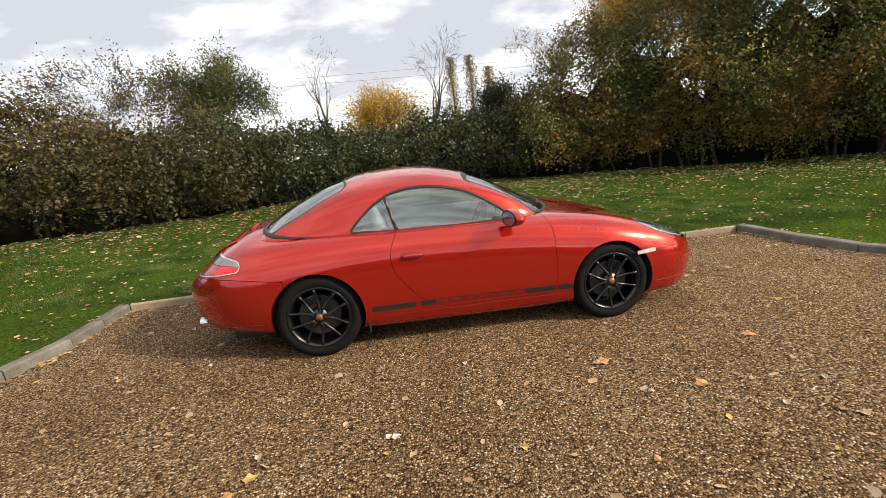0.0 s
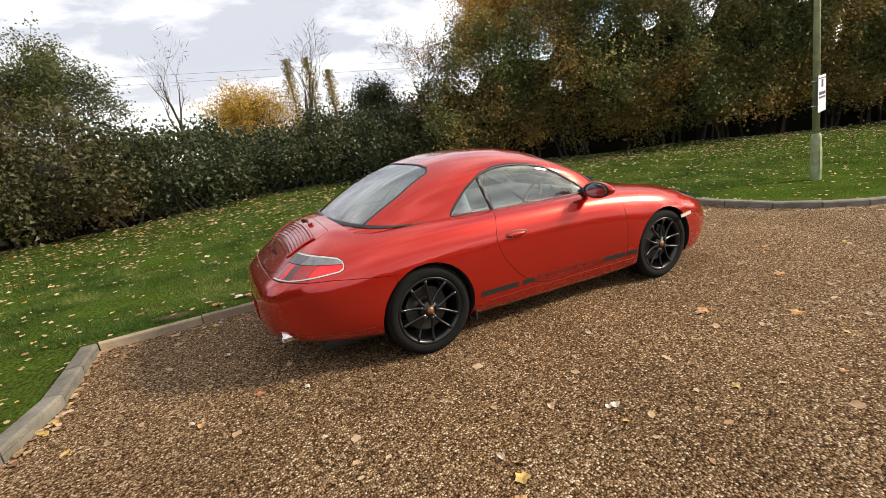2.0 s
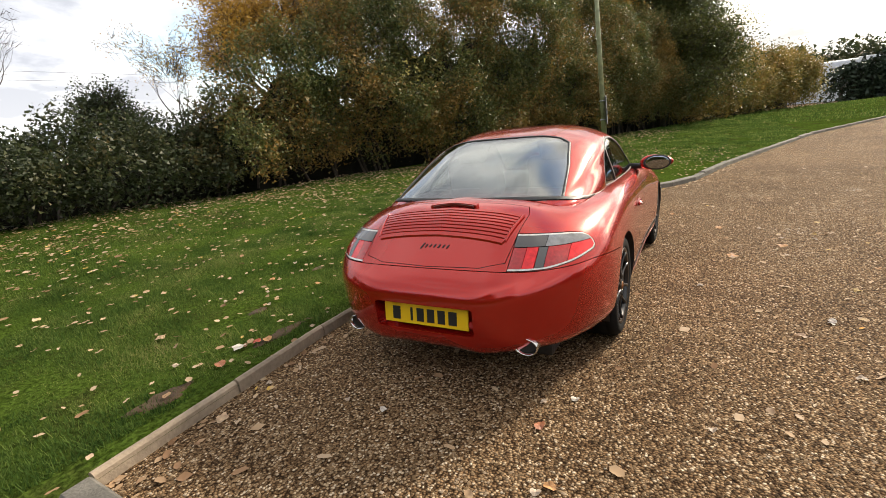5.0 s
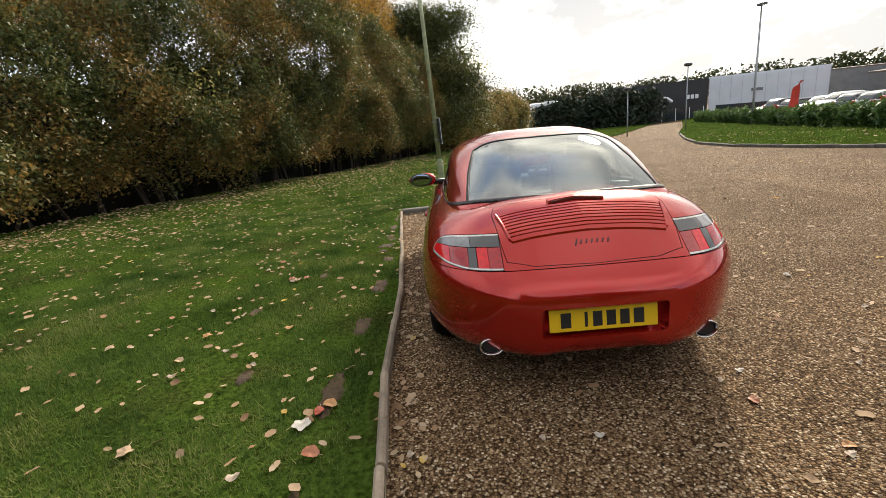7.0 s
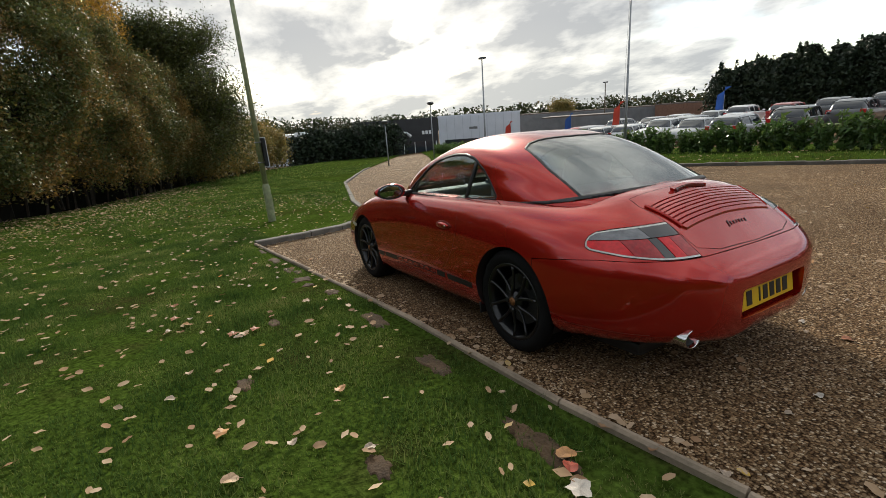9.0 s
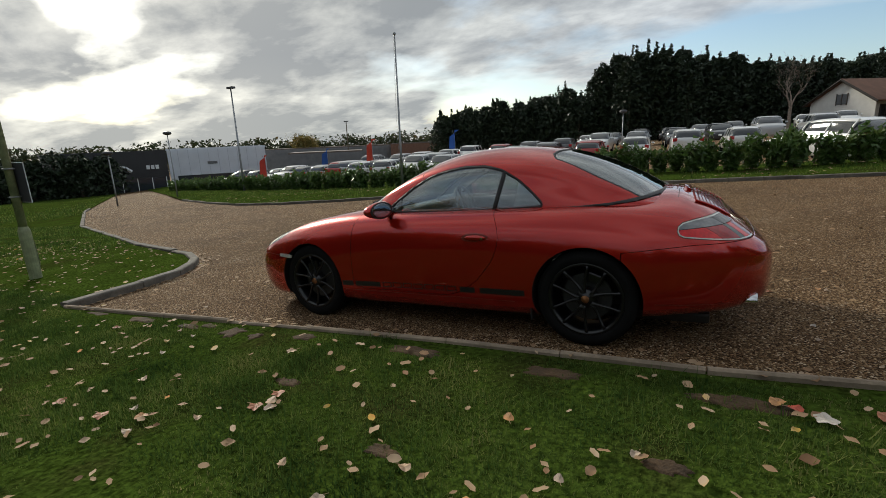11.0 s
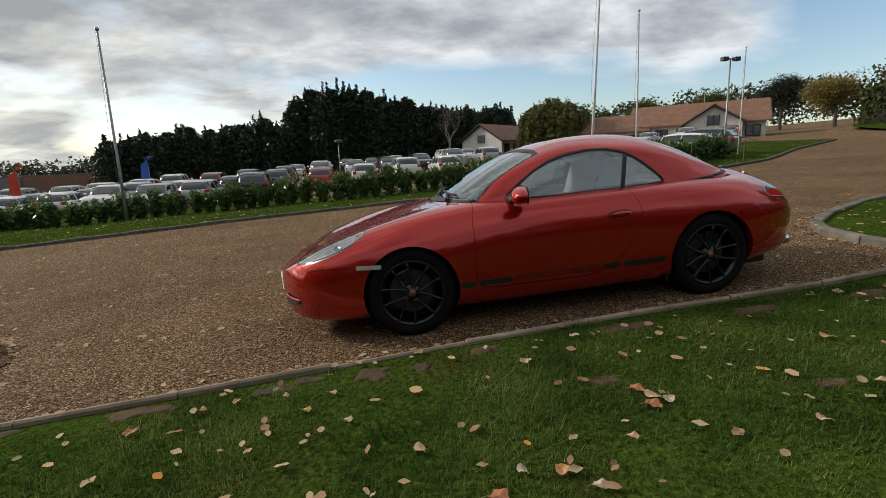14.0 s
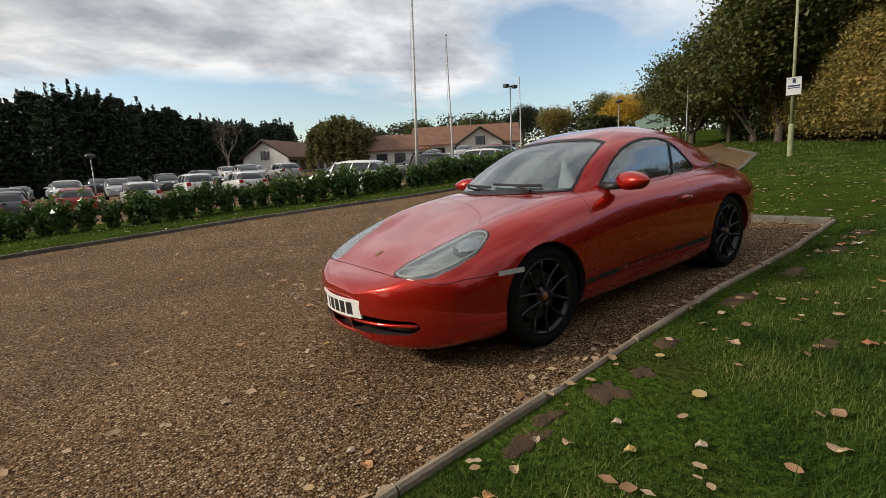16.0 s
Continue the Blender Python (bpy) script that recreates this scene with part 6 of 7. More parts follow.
bmesh.ops.recalc_face_normals(bm, faces=bm.faces)
part("board", bm, plain("sign_green", (.22, .34, .30), .5), ent)
bm = bmesh.new()
for s in (-1, 1):
    tube(bm, [(-.7 * s, -.15, 3.0), (0, -.15, 3.2), (.6 * s, -.15, 3.45)], [.07, .06, .04], 6)
part("emblem", bm, M_LAMPHEAD, ent)
# totem by the dealership
tot = thing("totem_sign", "tall dealership totem with dark and blue panels", "sign", at=Matrix.Translation((76, -18.3, ground_z(76, -18.3))) @ pose(0, 0, 0, 0, 0, 78))
bm = bmesh.new()
box(bm, -1.0, 1.0, -.2, .2, 0, 5.4, .05)
part("totem_body", bm, M_SIGN, tot)
for k in range(6):
    bm = bmesh.new()
    box(bm, -.85, .85, -.24, -.19, .5 + k * .68, 1.05 + k * .68)
    part("totem_panel", bm, M_SIGNBLUE if k % 3 == 0 else M_LAMPHEAD, tot)
# feather flags
for k, (x, y, h, c) in enumerate(((34.9, -28.6, 2.7, (.55, .05, .03)), (27.0, -35.2, 3.3, (.55, .06, .03)), (30.6, -32.6, 2.8, (.03, .10, .35)), (19.8, -39.4, 3.4, (.02, .09, .36)))):
    t = thing("feather_flag", "tall narrow coloured feather flag on a thin pole", "flag", group="feather flags", at=Matrix.Translation((x, y, ground_z(x, y) + .2)) @ pose(0, 0, 0, 0, 0, 30))
    bm = bmesh.new()
    tube(bm, [(0, 0, 0), (0, 0, h * .8), (.25, 0, h)], [.03, .02, .012], 6)
    part("pole", bm, M_GALV, t)
    bm = bmesh.new()
    rows = [[bm.verts.new((xx + .05 * math.sin(z * 2) * (xx > .1), dy + .04 * math.sin(z * 3), z)) for xx in (.02, .62 if z < h * .8 else .62 - (z - h * .8) * 1.6)] for dy in (0, .015) for z in np.linspace(h * .25, h, 9)]
    for o in (0, 9):
        for i in range(8):
            bm.faces.new((rows[o + i][0], rows[o + i][1], rows[o + i + 1][1], rows[o + i + 1][0]))
    part("flag_cloth", bm, plain("flag_cloth", c, .7, var=.15, scale=3), t)
# ---- laurel hedge along the strip: single shrubs ----
def laurel(seed):
    r = np.random.default_rng(seed)
    t = thing("laurel_shrub", "young upright laurel shrub with glossy green leaves", "shrub", group="laurel hedge")
    bm, pts = bmesh.new(), []
    for k in range(12):
        a, top, w = r.random() * 6.28, r.uniform(.65, 1.2), r.uniform(.12, .44)
        p = [(math.cos(a) * .05, math.sin(a) * .05, 0), (math.cos(a) * w * .45, math.sin(a) * w * .45, top * .5), (math.cos(a) * w, math.sin(a) * w, top)]
        tube(bm, p, [.014, .010, .005], 4, False)
        for f in np.linspace(.16, 1, 15):
            q = np.array(p[0]) * (1 - f) ** 2 + 2 * f * (1 - f) * np.array(p[1]) + f * f * np.array(p[2])
            for _ in range(3):
                pts.append(q + r.normal(scale=(.075, .075, .05)))
    tagged(part("stem", bm, M_TWIG, t), kind="stuff")
    leaf_cloud("leaves", pts, r.uniform(.09, .17, len(pts)), L_LAUREL, t, up_bias=.1, seed=seed, long=2.1, kind="stuff")
    return t
protos = [laurel(60 + k) for k in range(5)]
used = 0
rl = random.Random(3)
for (ax, ay), (bx, by) in zip(LAUREL, LAUREL[1:]):
    L = math.hypot(bx - ax, by - ay)
    n = int(L / .52)
    for i in range(n):
        f = (i + rl.uniform(-.2, .2)) / n
        x, y = ax + (bx - ax) * f, ay + (by - ay) * f + rl.uniform(-.15, .15)
        m = Matrix.Translation((x, y, float(lawn_arr(x, y)) - .03)) @ Matrix.Rotation(rl.uniform(0, 6.28), 4, "Z") @ Matrix.Scale(rl.uniform(.76, 1.02), 4)
        if used < 5:
            protos[used].matrix_basis = m
        else:
            copy_thing(protos[rl.randrange(5)], Matrix.Identity(4)).matrix_basis = m
        used += 1
# timber posts between the shrubs
for k in range(9):
    x, y = 4.6 - k * 2.4, -15.35 + .14 * k
    t = thing("fence_post", "short dark timber stake in the laurel hedge", "post", group="hedge stakes", at=(x, y, ground_z(x, y)))
    bm = bmesh.new()
    tube(bm, [(0, 0, -.1), (0, 0, 1.0)], [.035, .032], 8)
    part("stake", bm, M_WOODPOST, t)

# ---- parked cars ----
M_CARGLASS = plain("dark_car_glass", (.02, .025, .03), .06, coat=.6)
M_TAILRED = plain("tail_red", (.40, .02, .02), .25)
CARS = {"white": (.72, .72, .71), "silver": (.42, .43, .44), "grey": (.10, .105, .11), "black": (.015, .015, .018), "red": (.38, .035, .03), "orange": (.50, .09, .03), "blue": (.04, .09, .20)}
CAR_MATS = {k: plain("parked_" + k, v, .3, metal=.2, coat=.8) for k, v in CARS.items()}

def simple_car(color, tall):
    t = thing("parked_car", f"{color} parked {'sport utility car' if tall else 'hatchback'} in the car park", "car", group="parked cars")
    h = .16 if tall else 0.0
    def s(zb, w, zs, c):
        return [(0, zb), (w * .6, zb), (w * .92, zb), (w * .98, zb + .12), (w, (zb + zs) / 2), (w * .97, zs - .08), (w * .86, zs), (w * .45, c), (0, c)]
    rows = [(2.2, s(.45, .30, .62 + h, .64 + h)), (2.16, s(.30, .62, .72 + h, .75 + h)), (2.0, s(.25, .80, .82 + h, .86 + h)), (1.5, s(.24, .88, .90 + h, .95 + h)), (.9, s(.24, .90, .95 + h, 1.0 + h)),
            (0, s(.24, .90, .97 + h, .99 + h)), (-1.2, s(.24, .90, 1.0 + h, 1.02 + h)), (-1.9, s(.27, .87, 1.0 + h, 1.02 + h)), (-2.1, s(.34, .78, .95 + h, .97 + h)), (-2.16, s(.45, .5, .85 + h, .86 + h))]
    me = loft_half(rows, 26, 17)
    me.materials.append(CAR_MATS[color])
    part("body", me, None, t)
    def g(yb, y1, z1, y2, z2, c):
        return [(0, .9 + h), (yb * .5, .9 + h), (yb, .92 + h), (yb, .98 + h), (y1, z1), (y2, z2), (y2 * .6, c), (0, c)]
    rows = [(1.05, g(.5, .45, 1.0 + h, .4, 1.01 + h, 1.02 + h)), (.7, g(.76, .70, 1.12 + h, .60, 1.2 + h, 1.22 + h)), (.2, g(.80, .72, 1.25 + h, .62, 1.40 + h, 1.43 + h)), (-.5, g(.81, .73, 1.28 + h, .62, 1.45 + h, 1.48 + h)),
            (-1.3, g(.80, .72, 1.26 + h, .60, 1.42 + h, 1.45 + h)), (-1.8, g(.76, .68, 1.18 + h, .56, 1.28 + h, 1.30 + h)), (-2.05, g(.66, .60, 1.0 + h, .5, 1.04 + h, 1.05 + h))]
    me = loft_half(rows, 22, 13)
    me.materials.append(M_CARGLASS)
    gh = part("window_band", me, None, t, "dark glazed window band")
    me = boolean(boolean(inflate(me, .012), me, "DIFFERENCE"), prism([(.35, 1.36 + h), (-.4, 1.385 + h), (-1.65, 1.33 + h), (-1.75, 1.7 + h), (.5, 1.7 + h)], "y", -1, 1), "INTERSECT")
    me.materials.clear()
    me.materials.append(CAR_MATS[color])
    me.polygons.foreach_set("material_index", [0] * len(me.polygons))
    part("roof", me, None, t)
    for s_ in (1, -1):
        for x in (.45, -.55, -1.45):
            bm = bmesh.new()
            tube(bm, [(x, s_ * .815, .95 + h), (x - .12, s_ * .745, 1.26 + h), (x - .16, s_ * .64, 1.42 + h)], [.035, .03, .03], 5)
            part("pillar", bm, CAR_MATS[color], t)
        for x in (1.35, -1.3):
            bm = bmesh.new()
            lathe(bm, [(0, -.01), (.17, 0), (.2, -.02), (.23, .0), (.31, -.01), (.33, -.05), (.33, -.2), (.2, -.21)], 20)
            w = part("wheel", bm, M_TYRE, t)
            w.matrix_basis = Matrix.Translation((x, s_ * .92, .33)) @ pose(0, 0, 0, 0, 0, 180 if s_ < 0 else 0)
            bm = bmesh.new()
            lathe(bm, [(0, .004), (.14, .008), (.19, .0)], 16)
            part("hub", bm, M_GALV, w)
        bm = bmesh.new()
        box(bm, -2.15, -1.98, s_ * .70 - .12, s_ * .70 + .12, .78 + h, .98 + h, .03)
        part("tail_lamp", bm, M_TAILRED, t)
        bm = bmesh.new()
        box(bm, 1.95, 2.13, s_ * .66 - .14, s_ * .66 + .14, .66 + h, .78 + h, .03)
        part("headlamp", bm, M_CHROME, t)
        bm = bmesh.new()
        bmesh.ops.create_uvsphere(bm, u_segments=10, v_segments=6, radius=1, matrix=Matrix.Translation((.62, s_ * 1.0, 1.03 + h)) @ Matrix.Diagonal((.07, .10, .07, 1)))
        part("door_mirror", bm, CAR_MATS[color], t)
    return t
made = {}
def park(x, y, turn, color, tall=False, dz=0.0):
    m = Matrix.Translation((x, y, ground_z(x, y) + dz)) @ pose(0, 0, 0, 0, 0, turn)
    if (color, tall) in made:
        copy_thing(made[(color, tall)], m)
    else:
        made[(color, tall)] = simple_car(color, tall)
        made[(color, tall)].matrix_basis = m
park(-5.9, -17.6, -58, "white", False, .12)
park(-10.3, -18.0, -60, "black", False, .12)
park(-15.0, -19.6, -58, "white", False, .12)
park(-17.6, -21.4, -56, "grey", True, .1)
rc = random.Random(8)
pal = ["white", "silver", "grey", "black", "white", "silver", "white", "grey", "silver", "red", "black", "white"]
for i in range(14):
    park(8.0 + i * 3.0, -24.5 - i * .85 + rc.uniform(-.3, .3), 96 + rc.uniform(-4, 4) + (180 if rc.random() < .4 else 0), pal[(i * 5 + 3) % 12], i % 3 == 0)
for i in range(14):
    park(-9.0 + i * 2.9, -38.0 + rc.uniform(-.4, .4), 94 + rc.uniform(-4, 4) + (180 if rc.random() < .5 else 0), pal[(i * 7 + 1) % 12], i % 4 == 1, .3)
for i in range(12):
    park(-4.0 + i * 2.9, -30.0 + rc.uniform(-.3, .3), 275 + rc.uniform(-4, 4), pal[(i * 5 + 6) % 12], i % 3 == 1)
for i in range(9):
    park(-14.0 + i * 3.0, -55.0 + rc.uniform(-.4, .4), 90 + rc.uniform(-5, 5), pal[(i * 7 + 4) % 12], i % 4 == 2, .3)
for i in range(3):
    park(-30.0 - i * 3.4, -46.0 + i * 2.0, 40, pal[(i * 4 + 1) % 12], i == 1, .3)
# ---- distance: conifers, houses, sheds, dealership ----
def conifers(name, line, heights, n, label, seed, deep=3.0):
    r = np.random.default_rng(seed)
    t = thing(name, label, "trees", at=(line[0][0], line[0][1], ground_z(*line[0])))
    o = np.array([line[0][0], line[0][1], ground_z(*line[0])])
    pts = []
    stems = bmesh.new()
    tot = sum(math.hypot(b[0] - a[0], b[1] - a[1]) for a, b in zip(line, line[1:]))
    for (a, b), (ha, hb) in zip(zip(line, line[1:]), zip(heights, heights[1:])):
        L = math.hypot(b[0] - a[0], b[1] - a[1])
        k = max(1, round(L / 1.15))
        for i in range(k):
            f = (i + r.uniform(-.2, .2)) / k
            x, y = a[0] + (b[0] - a[0]) * f, a[1] + (b[1] - a[1]) * f + r.normal() * 1.3
            h = (ha + (hb - ha) * f) * (r.uniform(.84, 1.02) + .09 * noise.noise(Vector((x * .25, y * .25, seed))))
            z0 = ground_z(x, y)
            tube(stems, [(x - o[0], y - o[1], z0 - o[2]), (x - o[0], y - o[1], z0 - o[2] + h)], [.25, .03], 5, False)
            m = int(n * h / 10)
            zz = r.random(m) ** .66 * h * .95
            rad = 2.8 * (1 - (zz / h) ** 3.2) ** .8 * r.random(m) ** .4 + .6 * r.random(m) ** 5
            ang = r.random(m) * 6.28
            pts.append(np.stack([x + rad * np.cos(ang), y + rad * np.sin(ang), z0 + zz - .1 * rad], 1))
            for _ in range(3):
                k2, lx, ly, lh = 46, r.normal() * .9, r.normal() * .9, h * r.uniform(.90, 1.07)
                f2 = r.random(k2)
                rad = .55 * (1 - f2) + .05
                ang = r.random(k2) * 6.28
                pts.append(np.stack([x + lx + rad * np.cos(ang) * r.random(k2), y + ly + rad * np.sin(ang) * r.random(k2), z0 + lh - (1 - f2) * 2.2], 1))
    pts = np.concatenate(pts) - o
    leaf_cloud("needles", pts, r.uniform(.18, .46, len(pts)), L_CONIFER, t, up_bias=.2, seed=seed, kind="stuff", long=2.0)
    tagged(part("trunk_stand", stems, M_BARK, t), kind="stuff")
    # dark box along the row stands in for shade deep among the needles
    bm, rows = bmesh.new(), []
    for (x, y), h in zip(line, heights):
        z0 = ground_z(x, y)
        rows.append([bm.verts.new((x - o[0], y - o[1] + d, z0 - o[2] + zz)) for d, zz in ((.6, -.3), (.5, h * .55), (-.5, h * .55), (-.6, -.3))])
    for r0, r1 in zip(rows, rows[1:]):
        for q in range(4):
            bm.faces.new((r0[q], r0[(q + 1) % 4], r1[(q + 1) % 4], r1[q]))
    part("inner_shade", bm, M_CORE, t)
    return t
conifers("conifer_screen", [(41.5, -79), (34, -79), (24, -79), (15.5, -79), (14.2, -79)], [8.8, 9.2, 9.2, 9.4, 9.6], 2600, "dark clipped conifer screen behind the car park", 71)
conifers("conifer_screen", [(13.6, -79), (8, -79), (0, -79), (-6, -80), (-12, -83), (-20, -90), (-30, -99)], [13.4, 14.4, 13.2, 11.4, 10.3, 10.0, 9.6], 2600, "tall dark conifer screen behind the car park", 72)
conifers("conifer_screen", [(73.5, -16.5), (72.5, -21), (70.8, -26), (68.8, -31.6)], [5.0, 5.9, 6.1, 6.3], 1500, "dark conifer hedge beside the dealership", 73)

M_RENDER = plain("white_render", (.66, .65, .62), .8, var=.08, scale=1.5)
M_TILE = plain("brown_roof_tile", (.20, .098, .06), .8, var=.2, scale=1.2, bump=.4, bscale=14)
M_TIMBER = plain("dark_timber", (.035, .028, .022), .7, var=.2, scale=4)
M_PANE = plain("dark_pane", (.03, .035, .045), .08, coat=.5)
M_CLADWHITE = plain("pale_cladding", (.60, .63, .68), .45, var=.06, scale=.6)
M_CLADJOINT = plain("cladding_joint_grey", (.42, .45, .50), .5)
M_CLADBLACK = plain("black_cladding", (.022, .022, .025), .45, var=.2, scale=.6)
M_SHED = plain("grey_sheeting", (.16, .165, .17), .6, var=.2, scale=.8)
M_SHEDROOF = plain("brown_sheet_roof", (.13, .10, .085), .7, var=.2, scale=.6)
M_BRICK = plain("brown_brick", (.20, .11, .075), .85, var=.25, scale=3)

def house(x, y, turn, L, W, eave, ridge, label, zoff=0.0, windows=5, gable_timber=True, wall=None, chim=False):
    """A long gabled house; its long front looks towards -y before it is turned."""
    t = thing("house", label, "house")
    t.matrix_basis = Matrix.Translation((x, y, ground_z(x, y) + zoff)) @ pose(0, 0, 0, 0, 0, turn)
    bm = bmesh.new()
    pro = [(-W / 2, -.5), (W / 2, -.5), (W / 2, eave), (0, ridge - .15), (-W / 2, eave)]
    a = [bm.verts.new((-L / 2, p, z)) for p, z in pro]
    b = [bm.verts.new((L / 2, p, z)) for p, z in pro]
    bm.faces.new(a[::-1]), bm.faces.new(b)
    for i in range(5):
        bm.faces.new((a[i], a[(i + 1) % 5], b[(i + 1) % 5], b[i]))
    bmesh.ops.recalc_face_normals(bm, faces=bm.faces)
    part("wall", bm, wall or M_RENDER, t)
    for s in (1, -1):
        bm = bmesh.new()
        o = .55
        k = (ridge - eave) / (W / 2)
        v = [(-L / 2 - o, s * (W / 2 + o), eave - o * k), (L / 2 + o, s * (W / 2 + o), eave - o * k), (L / 2 + o, 0, ridge), (-L / 2 - o, 0, ridge)]
        lo = [bm.verts.new(p) for p in v]
        hi = [bm.verts.new((p[0], p[1], p[2] + .16)) for p in v]
        bm.faces.new(lo), bm.faces.new(hi[::-1])
        for i in range(4):
            bm.faces.new((lo[i], lo[(i + 1) % 4], hi[(i + 1) % 4], hi[i]))
        bmesh.ops.recalc_face_normals(bm, faces=bm.faces)
        part("roof", bm, M_TILE, t)
        for e in (1, -1):
            bm = bmesh.new()
            tube(bm, [(e * (L / 2 + o), s * (W / 2 + o), eave - o * k), (e * (L / 2 + o), 0, ridge)], [.14, .14], 4)
            part("bargeboard", bm, M_TIMBER, t)
    for i in range(windows):
        xx = -L / 2 + L * (i + .5) / windows
        for s in (1, -1):
            w = new("window")
            w.parent = t
            w.matrix_basis = Matrix.Translation((xx, s * (W / 2 + .02), eave - 1.35))
            bm = bmesh.new()
            box(bm, -.75, .75, -.04, .04, -.6, .6)
            part("pane", bm, M_PANE, w)
            bm = bmesh.new()
            for q in ((-.82, -.72, -.66, .66), (.72, .82, -.66, .66), (-.05, .05, -.66, .66)):
                box(bm, q[0], q[1], -.07, .07, q[2], q[3])
            box(bm, -.82, .82, -.07, .07, .58, .68)
            box(bm, -.82, .82, -.09, .09, -.70, -.60)
            part("window_frame", bm, M_TIMBER, w)
    for e in (1, -1):
        w = new("window")
        w.parent = t
        w.matrix_basis = Matrix.Translation((e * (L / 2 + .02), 0, eave + .2))
        bm = bmesh.new()
        box(bm, -.05, .05, -.6, .6, -.6, .6)
        part("pane", bm, M_PANE, w)
        bm = bmesh.new()
        for q in ((-.7, -.6), (.6, .7), (-.05, .05)):
            box(bm, -.08, .08, q[0], q[1], -.7, .7)
        part("window_frame", bm, M_TIMBER, w)
    return t
house(-22.6, -77.6, 40, 14, 8, 3.0, 5.5, "white rendered house with a brown tiled roof", -.5)
house(-34.4, -64.2, 151, 11, 8, 2.5, 4.7, "low white house with a brown tiled roof", -.3, 4)
house(-45.4, -58.6, 141, 16, 10, 2.5, 5.3, "long hall with a sweeping brown tiled roof", -.3, 6)
house(-45.0, -54.6, 51, 8, 6.4, 2.4, 4.5, "white gabled porch wing with dark timber edging", -.3, 2)
# willow, bare tree, trees round the houses
wl = thing("willow", "weeping willow with olive hanging foliage", "tree", at=(-27, -66.5, ground_z(-27, -66.5)))
bm = bmesh.new()
tube(bm, [(0, 0, 0), (.2, 0, 2.5), (0, .2, 4.6)], [.5, .4, .25], 8)
part("trunk", bm, M_BARK, wl)
r = np.random.default_rng(81)
n = 16000
strand = r.integers(0, 260, n)
sa, sr, sl = r.random(260) * 6.28, 5.2 * np.sqrt(r.random(260)), r.uniform(.55, 1.0, 260)
top = 7.4 - .085 * sr ** 2 + r.normal(scale=.35, size=260)
fall = r.random(n)
lump = 1 + .08 * np.sin(sa * 5)
pts = np.stack([sr[strand] * lump[strand] * np.cos(sa[strand]) * (1 + .06 * fall), sr[strand] * lump[strand] * np.sin(sa[strand]) * (1 + .06 * fall), np.maximum(.5, top[strand] - fall * sl[strand] * (1.6 + sr[strand] * .85))], 1) + r.normal(scale=.16, size=(n, 3))
leaf_cloud("crown", pts, r.uniform(.22, .45, n), L_WILLOW, wl, up_bias=-.1, seed=81, kind="stuff", long=2.4)
tree("bare_tree", -12.6, -77, 3.0, .22, 2.6, 4, None, 0, .1, "pale leafless birch before the conifers", 82, spread=.5, kids=3, up=.3, bark=plain("pale_birch_bark", (.34, .27, .22), .85, var=.3, scale=4))
for k, (x, y, h, m, lb) in enumerate(((-50, -80, 1.8, L_GREEN, "dark green tree behind the houses"), (-60, -74, 2.2, L_GREEN, "dark green tree behind the hall"), (-72, -72, 3.5, L_CONIFER, "dark conifer behind the hall"), (-70, -60, 2.5, L_OCHRE, "ochre autumn tree beside the hall"),
        (-76, -55, 3.5, L_OCHRE, "tall thin ochre tree behind the drive"), (-66, -46, 2.0, L_GREEN, "rounded green bush at the end of the drive"), (-62, -42, 1.5, L_YELLOW, "low golden shrub at the end of the drive"), (-72, -42, 3.0, L_OCHRE, "autumn tree behind the drive"), (-60, -31, 1.6, L_OCHRE, "russet autumn tree beside the entrance"), (86, -86, 3.0, L_OCHRE, "round-headed autumn tree behind the sheds"))):
    tree("tree", x, y, h, .25, 2.3, 2, m, 8000, .32, lb, 90 + k, spread=.7, kids=3, cloud=1.0)
# clipped evergreen block by the drive's end
t = thing("clipped_hedge", "large clipped evergreen hedge block", "hedge", at=(-58.5, -42.5, ground_z(-58.5, -42.5)))
r = np.random.default_rng(95)
leaf_cloud("foliage", np.stack([r.uniform(-3.2, 3.2, 5000), r.uniform(-2, 2, 5000), r.random(5000) ** .6 * 4.3], 1), r.uniform(.3, .5, 5000), L_GREEN, t, seed=95, kind="stuff")
# dark box under the leaves, in place of the shade inside
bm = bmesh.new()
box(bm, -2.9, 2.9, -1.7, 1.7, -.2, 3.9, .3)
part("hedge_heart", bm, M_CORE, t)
# lattice mast
mast = thing("roof_mast", "small lattice antenna frame above the trees", "mast", at=(-28.5, -112, ground_z(-28.5, -112)))
bm = bmesh.new()
for x, y in ((-.9, -.9), (.9, -.9), (.9, .9), (-.9, .9)):
    tube(bm, [(x, y, 0), (x, y, 10.8)], [.12, .12], 5)
for z in (8.8, 9.8, 10.8):
    for a, b in (((-.9, -.9), (.9, -.9)), ((.9, -.9), (.9, .9)), ((.9, .9), (-.9, .9)), ((-.9, .9), (-.9, -.9))):
        tube(bm, [(*a, z), (*b, z)], [.1, .1], 4)
part("lattice", bm, M_GALV, mast)

